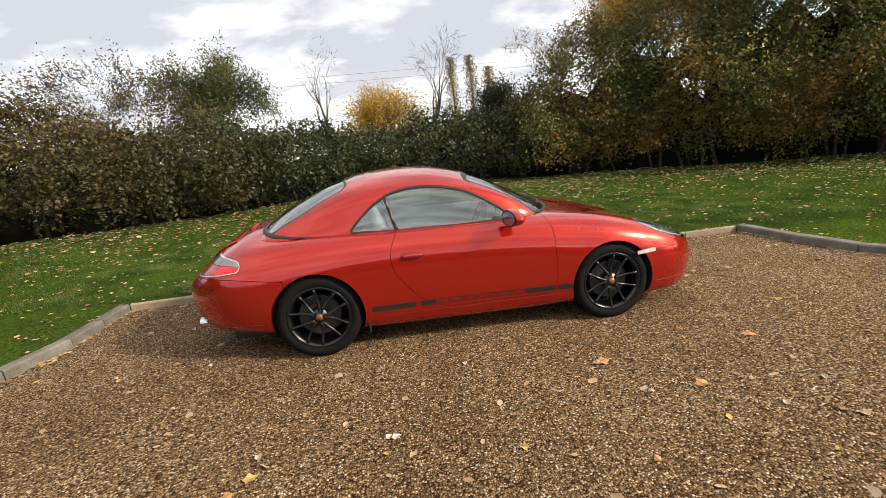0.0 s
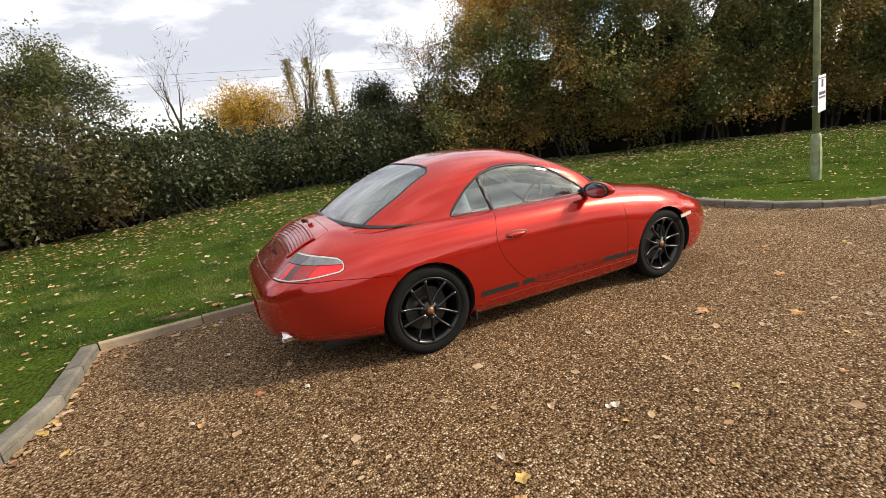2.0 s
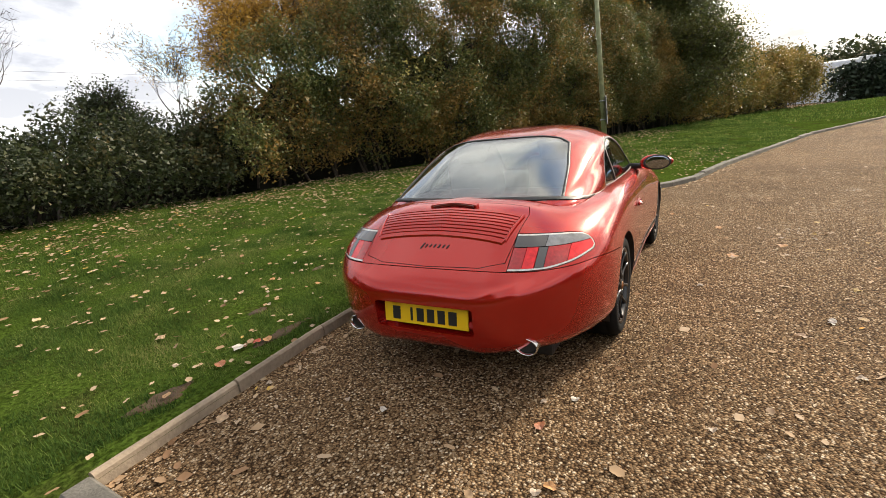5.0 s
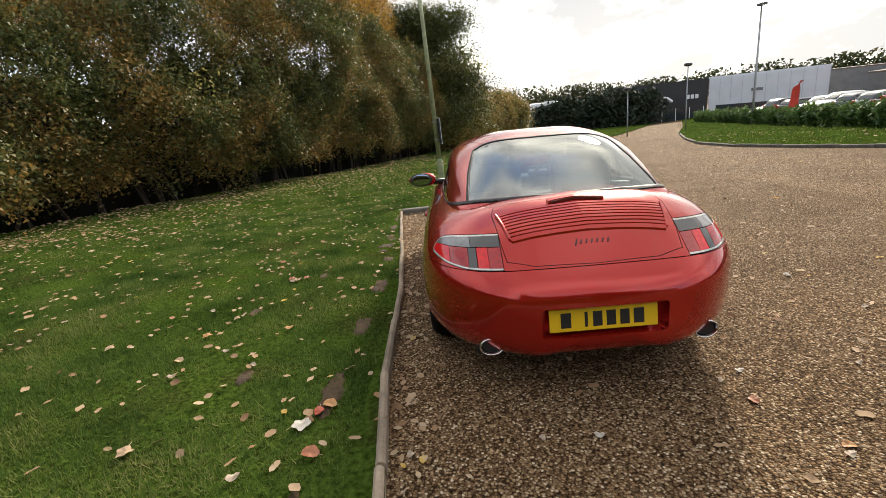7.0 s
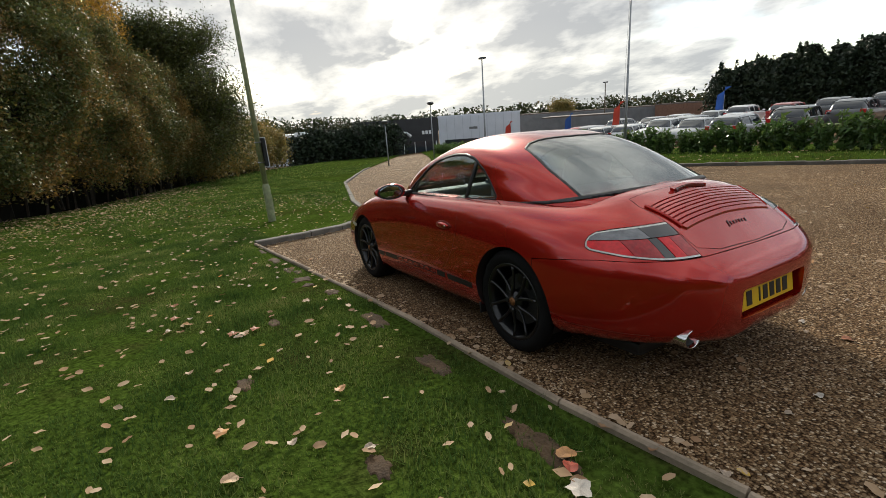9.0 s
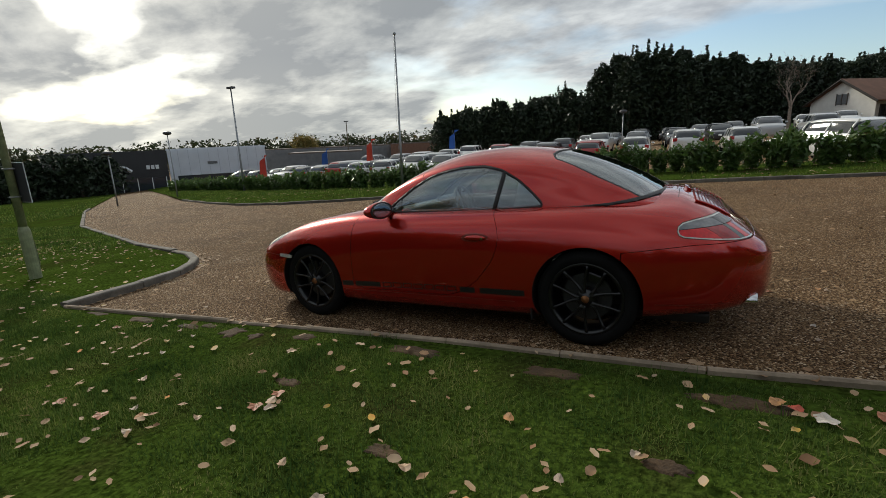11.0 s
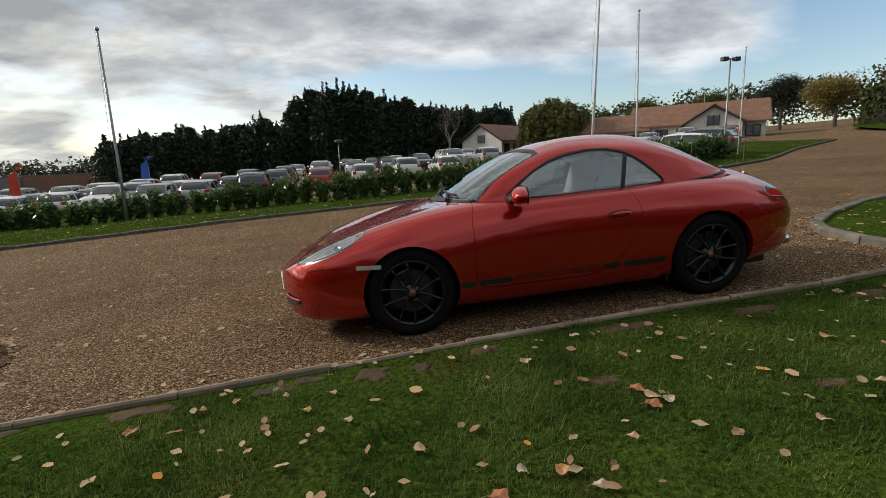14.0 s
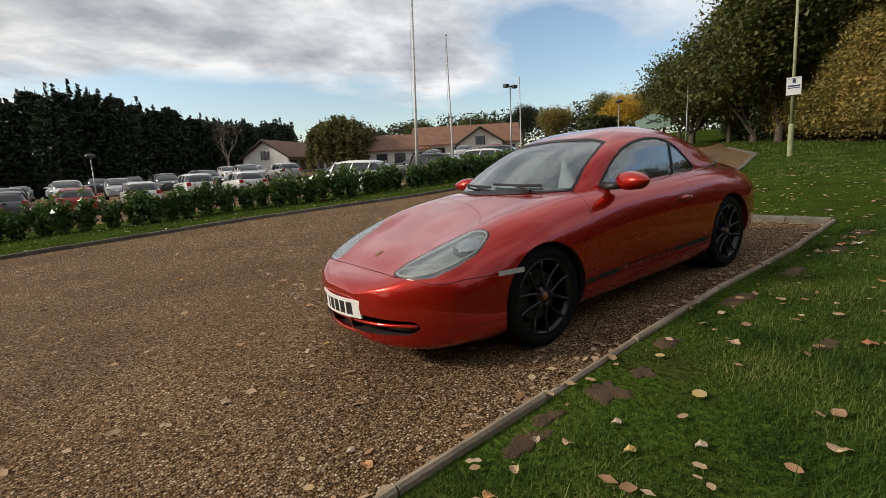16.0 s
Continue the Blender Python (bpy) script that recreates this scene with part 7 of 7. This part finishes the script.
def hall(name, a, b, depth, h, mat, label, cap=None):
    """A flat-roofed building whose front runs from a to b; the depth lies behind the front."""
    d = Vector((b[0] - a[0], b[1] - a[1], 0))
    t = thing(name, label, "building")
    t.matrix_basis = Matrix.Translation((a[0], a[1], min(ground_z(*a), ground_z(*b)))) @ Matrix.Rotation(math.atan2(d.y, d.x), 4, "Z")
    bm = bmesh.new()
    box(bm, 0, d.length, 0, depth, -.5, h)
    w = part("wall", bm, mat, t)
    bm = bmesh.new()
    box(bm, -.15, d.length + .15, -.15, depth + .15, h, h + .25)
    part("parapet", bm, cap or mat, t)
    return t, d.length, w
t, L, w = hall("showroom", (61.8, -52.6), (70.2, -41.1), -18, 5.6, M_CLADWHITE, "pale clad showroom with a plain flat front")
for k in range(11):
    bm = bmesh.new()
    box(bm, k * L / 10 - .03, k * L / 10 + .03, 0.0, .05, 1.6, 5.6)
    part("cladding_joint", bm, M_CLADJOINT, t)
bm = bmesh.new()
box(bm, 1.0, L - 1.0, .0, .08, .1, 1.7)
part("glazing", bm, M_PANE, t)
bm = bmesh.new()
box(bm, L * .52, L * .62, .0, .08, 3.3, 3.7)
part("sign_bar", bm, M_SHED, t)
t, L, w = hall("showroom", (70.3, -40.95), (73.2, -28.5), -16, 5.8, M_CLADBLACK, "black clad showroom with white letters on its front")
for k in range(3):
    bm = bmesh.new()
    x = 1.5 + k * .62
    box(bm, x - .22, x + .22, .02, .08, 3.3, 3.9)
    part("letter_bar", bm, M_SIGN, t)
bm = bmesh.new()
tube(bm, [(5.0, .06, 3.1), (5.7, .06, 3.7), (6.3, .06, 3.9)], [.25, .2, .12], 4)
part("emblem", bm, M_SIGN, t)
bm = bmesh.new()
box(bm, .4, L - .4, .0, .08, .1, 2.0)
part("glazing", bm, M_PANE, t)
for k in range(7):
    bm = bmesh.new()
    box(bm, .5 + k * (L - 1) / 6 - .05, .5 + k * (L - 1) / 6 + .05, .05, .13, 0, 2.05)
    part("mullion", bm, M_SIGN, t)
# sheds behind the car park
hall("shed", (44, -100), (62, -90), -14, 3.9, M_BRICK, "brown brick shed with a low roof", M_SHEDROOF)
hall("shed", (60, -94), (76, -82), -14, 4.6, M_SHED, "long grey sheeted shed with a brown roof", M_SHEDROOF)
hall("shed", (74, -84), (88, -72), -14, 5.4, M_SHED, "grey sheeted shed with a pale roof edge", M_SHEDROOF)
hall("shed", (52, -66), (62, -58), -12, 3.4, M_SHED, "low grey workshop behind the parked cars", M_SHEDROOF)
hall("shed", (92, -24), (96, -6), -14, 5.6, M_CLADWHITE, "pale industrial unit at the end of the drive")
# distant tree line closes the horizon
for k, (x0, y0, x1, y1, h) in enumerate(((-160, 90, 10, 150, 9), (10, 150, 160, 90, 9), (160, 90, 190, -60, 9), (190, -60, 90, -170, 8), (90, -170, -70, -175, 9), (-70, -175, -190, -90, 11), (-190, -90, -160, 90, 11))):
    r = np.random.default_rng(100 + k)
    n = 16000
    f = r.random(n)
    hh = h * (1 + .35 * np.sin(f * 37 + k) * np.sin(f * 91))
    t = tagged(new("far_woods"), "distant hazy tree line on the horizon", "woods", kind="stuff")
    x, y = x0 + (x1 - x0) * f + r.normal(scale=3, size=n), y0 + (y1 - y0) * f + r.normal(scale=3, size=n)
    z = ground_arr(x, y) + r.random(n) ** .6 * hh
    leaf_cloud("woods_foliage", np.stack([x, y, z], 1), r.uniform(.7, 1.5, n), L_HEDGE_DARK, t, seed=100 + k, kind="stuff", long=1.1)
# ---- loose stones, grass and fallen leaves ----
def scatter_mesh(name, base_v, base_f, pos, yaw, scale, tilt, material, label, category):
    """Many copies of a small shape as one mesh."""
    n, k = len(pos), len(base_v)
    bv = np.asarray(base_v, float)
    c, s = np.cos(yaw), np.sin(yaw)
    v = bv[None] * scale[:, None, :]
    tz = tilt[:, None]
    x, y, z = v[..., 0], v[..., 1], v[..., 2]
    y, z = y * np.cos(tz) - z * np.sin(tz), y * np.sin(tz) + z * np.cos(tz)
    out = np.stack([x * c[:, None] - y * s[:, None], x * s[:, None] + y * c[:, None], z], -1) + pos[:, None, :]
    me = bpy.data.meshes.new(name)
    me.vertices.add(n * k)
    me.vertices.foreach_set("co", out.ravel())
    f = np.asarray(base_f)
    idx = (f[None] + (np.arange(n) * k)[:, None, None]).reshape(-1)
    m = f.shape[1]
    me.loops.add(len(idx))
    me.loops.foreach_set("vertex_index", idx.astype(np.int32))
    me.polygons.add(n * len(f))
    me.polygons.foreach_set("loop_start", np.arange(0, len(idx), m, dtype=np.int32))
    me.update(calc_edges=True)
    me.materials.append(material)
    return tagged(new(name, me), label, category, kind="stuff")

rg = np.random.default_rng(77)
def pick(n, x0, x1, y0, y1):
    return rg.uniform(x0, x1, n), rg.uniform(y0, y1, n)

M_STONE = leaf_mat("chippings", [(0.0, (.04, .025, .014)), (.35, (.115, .071, .036)), (.65, (.20, .132, .072)), (.9, (.33, .25, .175)), (1.0, (.55, .48, .40))], rough=.8, trans=0.0, scale=1.2, spec=.12)
STONE_V = [(-.5, -.4, -.1), (.5, -.45, -.1), (.5, .42, -.1), (-.45, .45, -.1), (-.18, -.1, .42), (.22, .08, .38)]
STONE_F = [(0, 1, 4), (1, 5, 4), (1, 2, 5), (2, 3, 5), (3, 4, 5), (3, 0, 4)]
x, y = pick(118000, -6.5, 7.0, -5.2, 1.45)
edge = KERB_LOT[5:22]
keep = ~inside(x, y, BANK) & (rg.random(len(x)) < np.clip(1.35 - np.maximum(0, np.hypot(x * .7, y + 1.2) - 2.5) * .28, .12, 1))
x, y = x[keep], y[keep]
n = len(x)
s = rg.uniform(.5, 1.5, n)[:, None] * np.stack([rg.uniform(.008, .016, n), rg.uniform(.006, .012, n), rg.uniform(.005, .010, n)], 1)
scatter_mesh("gravel_chippings", STONE_V, STONE_F, np.stack([x, y, ground_arr(x, y) + .001], 1), rg.random(n) * 6.28, s, rg.normal(scale=.25, size=n), M_STONE, "loose brown stone chippings on the bay", "gravel")

M_BLADE = leaf_mat("grass_blades", [(0.0, (.016, .037, .010)), (.35, (.052, .098, .023)), (.62, (.113, .166, .040)), (.85, (.20, .22, .07)), (1.0, (.27, .24, .11))], rough=.8, trans=.42, scale=1.7, spec=.0)
# worn places in the turf beside the edging: centre and half sizes
SOIL = [(1.50, 1.49, .16, .17), (2.05, 1.50, .20, .09), (1.86, 1.44, .14, .07), (-.15, 1.36, .34, .11), (.80, 1.39, .16, .10), (1.22, 1.50, .10, .10), (.34, 2.0, .16, .07), (-1.1, 1.38, .30, .10), (-2.0, 1.40, .40, .10), (-2.9, 1.38, .30, .12), (2.75, 1.5, .3, .1), (3.5, 1.5, .25, .09), (-.6, 2.35, .14, .08), (-1.7, 2.0, .16, .08)]
EDGE_X, EDGE_Y = [p[0] for p in KERB_LOT[10:16]], [p[1] for p in KERB_LOT[10:16]]
BLADE_V = [(-.5, 0, 0), (.5, 0, 0), (.06, .65, 1.0)]
BLADE_F = [(0, 1, 2)]
def blades(name, n, x0, x1, y0, y1, height, width, poly, label, bare=.30, hole=None, flop=(-.6, 1.5)):
    x, y = pick(n, x0, x1, y0, y1)
    keep = inside(x, y, poly)
    if hole:
        keep &= ~((x > hole[0]) & (x < hole[1]) & (y < hole[2]))
    keep = keep & (line_distance(x, y, KERB_LOT) > .06)
    x, y = x[keep], y[keep]
    patch = np.array([noise.noise(Vector((a * 1.1, b * 1.1, 3.0))) + .5 * noise.noise(Vector((a * 3.1, b * 3.1, 8.0))) for a, b in zip(x, y)])
    k2 = patch > -bare - .25 * rg.random(len(x)) + .75 * np.clip(1 - line_distance(x, y, KERB_LOT) / np.where(np.abs(x - .3) < 3.9, .12, .08), 0, 1)
    for px, py, rx, ry in SOIL:
        k2 &= np.hypot((x - px) / rx, (y - py) / ry) + 1.5 * (rg.random(len(x)) - .5) + 1.2 * patch > .72
    x, y, patch = x[k2], y[k2], patch[k2]
    n = len(x)
    h = rg.uniform(.5, 1.45, n) * height * np.clip(1 + .8 * patch, .45, 1.5)
    s = np.stack([rg.uniform(.7, 1.4, n) * width, h * rg.uniform(*flop, n), h], 1)
    return scatter_mesh(name, BLADE_V, BLADE_F, np.stack([x, y, lawn_arr(x, y) - .004], 1), rg.random(n) * 6.28, s, rg.normal(scale=.5, size=n), M_BLADE, label, "grass")
blades("grass", 300000, -4.6, 5.5, 1.2, 5.0, .021, .0055, BANK, "short green lawn grass beside the bay")
blades("grass", 90000, -4.6, 5.5, 1.2, 5.0, .026, .0062, BANK, "longer flattened blades in tufts across the lawn", bare=-.05, flop=(1.0, 3.4))
blades("grass", 260000, -9.0, 9.0, 1.2, 10.0, .030, .010, BANK, "short green lawn grass of the bank", hole=(-4.6, 5.5, 5.0))
blades("grass", 300000, -20.0, 34.0, -4.5, 17.0, .05, .022, BANK, "green lawn grass towards the hedge", hole=(-9.0, 9.0, 10.0))
blades("grass", 60000, 26.0, 75.0, -36.0, 6.0, .09, .06, BANK, "green lawn grass beside the drive")
blades("grass", 60000, -60.0, -18.0, -26.0, 0.0, .08, .05, BANK, "green lawn grass behind the bay")
blades("grass", 70000, -33.0, 60.0, -28.0, -9.5, .07, .035, STRIP, "green grass of the far strip")

# bare soil along the edging of the bay
M_SOIL = plain("bare_soil", (.072, .042, .019), .95, var=.45, scale=7, bump=.8, bscale=70)
def soil_patch(px, py, rx, ry):
    """A low, ragged crust of trodden earth."""
    bm = bmesh.new()
    rows = []
    for ring in range(1, 6):
        row = []
        for k in range(40):
            a = 2 * math.pi * k / 40
            r = ring / 5 * (1 + .55 * noise.noise(Vector((math.cos(a) * 2.2 + px * 3, math.sin(a) * 2.2, py))) + .25 * noise.noise(Vector((math.cos(a) * 7, math.sin(a) * 7 + px, py))))
            vx, vy = px + rx * .62 * r * math.cos(a), max(py + ry * .62 * r * math.sin(a), float(np.interp(px + rx * .62 * r * math.cos(a), EDGE_X, EDGE_Y)) + .075)
            row.append(bm.verts.new((vx, vy, float(lawn_arr(vx, vy)) + (.007 + .006 * noise.noise(Vector((vx * 14, vy * 14, 0))) if ring < 5 else -.006))))
        rows.append(row)
    for p, q in zip(rows, rows[1:]):
        for k in range(40):
            bm.faces.new((p[k], q[k], q[(k + 1) % 40], p[(k + 1) % 40]))
    bm.faces.new(rows[0])
    return tagged(new("bare_soil", link_mesh("bare_soil", bm, M_SOIL, True)), "patch of bare brown soil worn in the turf", "soil", kind="stuff")
for patch_ in SOIL:
    soil_patch(*patch_)
# fallen leaves: curled ovals
M_FALLEN = leaf_mat("fallen_leaves", [(0.0, (.16, .085, .045)), (.25, (.28, .165, .09)), (.5, (.38, .26, .155)), (.75, (.48, .36, .25)), (.9, (.55, .36, .08)), (1.0, (.50, .19, .04))], rough=.7, trans=.1, scale=3.0, spec=.15)
OV = [(math.cos(a) * (.5 if abs(math.sin(a)) > .3 else .62), math.sin(a) * .38) for a in np.linspace(0, 6.283, 9)[:-1]]
LEAF_V = [(0, 0, .03)] + [(px, py, .05 + .12 * abs(py) + .06 * math.sin(k * 2.3)) for k, (px, py) in enumerate(OV)]
LEAF_F = [(0, k + 1, (k + 1) % 8 + 1) for k in range(8)]
def litter(name, x, y, z, lo, hi, label):
    n = len(x)
    s = rg.uniform(lo, hi, n)[:, None] * np.stack([np.ones(n), rg.uniform(.7, 1.2, n), rg.uniform(.5, 1.5, n)], 1)
    return scatter_mesh(name, LEAF_V, LEAF_F, np.stack([x, y, z], 1), rg.random(n) * 6.28, s, rg.normal(scale=.25, size=n), M_FALLEN, label, "leaves")
x, y = pick(3200, -7, 9, -10.5, 1.4)
keep = ~inside(x, y, BANK) & ~inside(x, y, STRIP)
x, y = x[keep], y[keep]
x, y = x[:950], y[:950]
litter("leaf_litter", x, y, ground_arr(x, y) + .004, .03, .065, "pale fallen leaves scattered over the gravel")
# drifted along the edging
i = rg.integers(0, len(edge) - 1, 600)
f = rg.random(600)
e = np.array(edge)
x, y = e[i, 0] + (e[i + 1, 0] - e[i, 0]) * f, e[i, 1] + (e[i + 1, 1] - e[i, 1]) * f
d = np.abs(rg.normal(scale=.12, size=600)) + .02
x, y = x - rg.normal(scale=.03, size=600), y - d
keep = ~inside(x, y, BANK)
x, y = x[keep], y[keep]
litter("leaf_litter", x, y, ground_arr(x, y) + .006, .03, .06, "drift of pale fallen leaves along the kerb")
x, y = pick(17000, -12, 14, -2, 14)
keep = inside(x, y, BANK) & (rg.random(17000) < .48 + .5 * np.clip(1 - line_distance(x, y, BANK_FOOT) / 5, 0, 1))
x, y = x[keep], y[keep]
litter("leaf_litter", x, y, lawn_arr(x, y) + .024, .028, .062, "pale fallen leaves scattered over the lawn")
x, y = pick(26000, -14, 24, 0, 17)
keep = inside(x, y, BANK) & (rg.random(26000) < np.clip(1.25 - line_distance(x, y, BANK_FOOT) / 4.5, 0, 1) ** 2)
x, y = x[keep], y[keep]
litter("leaf_litter", x, y, lawn_arr(x, y) + .03, .045, .085, "thick ochre leaf fall at the foot of the hedge")
x, y = pick(380, -14, 22, -14.5, -10.5)
keep = inside(x, y, STRIP)
litter("leaf_litter", x[keep], y[keep], lawn_arr(x[keep], y[keep]) + .04, .06, .11, "fallen leaves on the far grass strip")

# larger single leaves
LM = {k: plain("leaf_" + k, c, .6, var=.35, scale=25) for k, c in {"orange": (.48, .24, .09), "pale": (.44, .34, .25), "white": (.56, .50, .43), "yellow": (.46, .31, .09), "rust": (.36, .13, .06), "red": (.45, .08, .04), "tan": (.45, .30, .18)}.items()}
def big_leaf(x, y, color, size, maple, on_lawn, turn):
    bm = bmesh.new()
    n = 20 if maple else 14
    rim = []
    for k in range(n):
        a = 2 * math.pi * k / n
        r = (1.0 if k % 4 == 0 else (.70 if k % 2 == 0 else .84)) if maple else (1.0 - .28 * abs(math.sin(a)) ** 1.5 + .03 * math.sin(5 * a))
        rim.append(bm.verts.new((r * math.cos(a) * size / 2, r * math.sin(a) * size / 2, .007 + .006 * math.sin(2 * a + turn) + .002 * math.sin(5 * a))))
    low = [bm.verts.new((v.co.x * .97, v.co.y * .97, v.co.z - .0012)) for v in rim]
    c, c2 = bm.verts.new((0, 0, .005)), bm.verts.new((0, 0, .0035))
    for k in range(n):
        bm.faces.new((c, rim[k], rim[(k + 1) % n]))
        bm.faces.new((c2, low[(k + 1) % n], low[k]))
        bm.faces.new((rim[k], low[k], low[(k + 1) % n], rim[(k + 1) % n]))
    kind = "five-lobed maple" if maple else "oval"
    place_ = "lawn" if on_lawn else "gravel"
    t = thing("fallen_leaf", f"{color} {kind} fallen leaf lying on the {place_}", "leaf", group="fallen leaves")
    z = float(lawn_arr(x, y)) + .02 if on_lawn else ground_z(x, y) + .004
    t.matrix_basis = Matrix.Translation((x, y, z)) @ pose(0, 0, 0, 0, 0, turn * 57)
    part("blade", bm, LM[color], t)
    bm = bmesh.new()
    tube(bm, [(size * .45, 0, .012), (size * .75, size * .06, .008)], [.0016, .0012], 4)
    part("stalk", bm, LM["tan"], t)
GRAVEL_LEAVES = [(.74, -1.53, "orange", .13, True), (1.17, -1.95, "orange", .12, True), (-.67, -2.01, "white", .075, False), (-.16, -1.28, "white", .06, False), (.84, -1.95, "pale", .06, False), (1.48, -1.98, "pale", .06, False), (1.46, -2.24, "pale", .07, False), (1.73, -2.42, "tan", .08, False),
    (1.91, -1.44, "orange", .12, True), (1.91, -1.82, "pale", .06, False), (1.87, -2.07, "pale", .06, False), (-.04, -2.26, "yellow", .07, True), (.54, -2.5, "orange", .06, False), (-1.4, -2.17, "yellow", .10, True), (-1.4, -2.0, "pale", .065, False), (-1.49, -2.28, "orange", .10, True), (-2.72, -.77, "pale", .06, False),
    (-.71, -2.0, "white", .06, False), (-2.86, .91, "tan", .10, True), (.7, -1.54, "tan", .09, True), (-2.08, -1.36, "pale", .05, False), (-.95, -1.82, "tan", .07, False), (-2.13, -.62, "pale", .05, False), (-2.48, .12, "white", .06, False), (-2.32, -.66, "rust", .08, False), (-2.67, -.81, "orange", .07, False),
    (-2.51, .95, "pale", .055, False), (-2.05, -.76, "white", .06, False), (-2.47, .37, "pale", .05, False), (2.58, 1.1, "orange", .08, False), (2.59, .96, "pale", .06, False), (2.92, .02, "tan", .08, False), (2.64, -.9, "orange", .09, True)]
LAWN_LEAVES = [(-2.19, 1.42, "red", .08, False), (-2.29, 1.48, "white", .12, True), (-2.51, 1.38, "rust", .11, False), (-2.38, 2.28, "tan", .10, True), (-2.62, 1.67, "pale", .07, False), (-1.59, 1.99, "pale", .06, False), (-1.22, 3.14, "tan", .09, False), (-1.66, 2.46, "pale", .06, False), (.22, 4.51, "orange", .08, False),
    (-1.08, 2.52, "orange", .09, True), (.22, 2.23, "tan", .09, False), (.17, 2.28, "pale", .08, False), (.25, 2.15, "rust", .09, True), (-1.03, 1.93, "orange", .08, False), (-1.45, 2.53, "tan", .09, False), (.72, 2.71, "pale", .07, False), (1.55, 2.66, "rust", .10, True), (-2.13, 1.38, "orange", .10, False), (-.77, 2.43, "tan", .07, False),
    (-1.35, 2.26, "pale", .06, False), (.64, 1.67, "tan", .09, True), (1.07, 2.66, "rust", .10, True), (-.27, 2.61, "tan", .06, False), (-.57, 2.72, "pale", .07, False), (.26, 2.30, "rust", .10, True), (1.31, 2.3, "tan", .075, False), (.81, 2.59, "orange", .08, False), (1.83, 1.82, "yellow", .06, False), (2.38, 1.64, "orange", .055, False),
    (2.68, 1.76, "rust", .08, True), (.47, 2.49, "tan", .06, False), (.95, 2.55, "pale", .06, False), (2.22, 1.6, "tan", .06, False), (1.71, 1.68, "pale", .055, False), (1.96, 1.63, "tan", .05, False), (2.03, 1.53, "pale", .05, False), (1.62, 1.98, "pale", .06, False)]
for k, (x, y, c, s, m) in enumerate(GRAVEL_LEAVES):
    big_leaf(x, y, c, s * .78, m, False, k * 1.7)
for k, (x, y, c, s, m) in enumerate(LAWN_LEAVES):
    big_leaf(x, y, c, s * .85, m, True, k * 2.1)
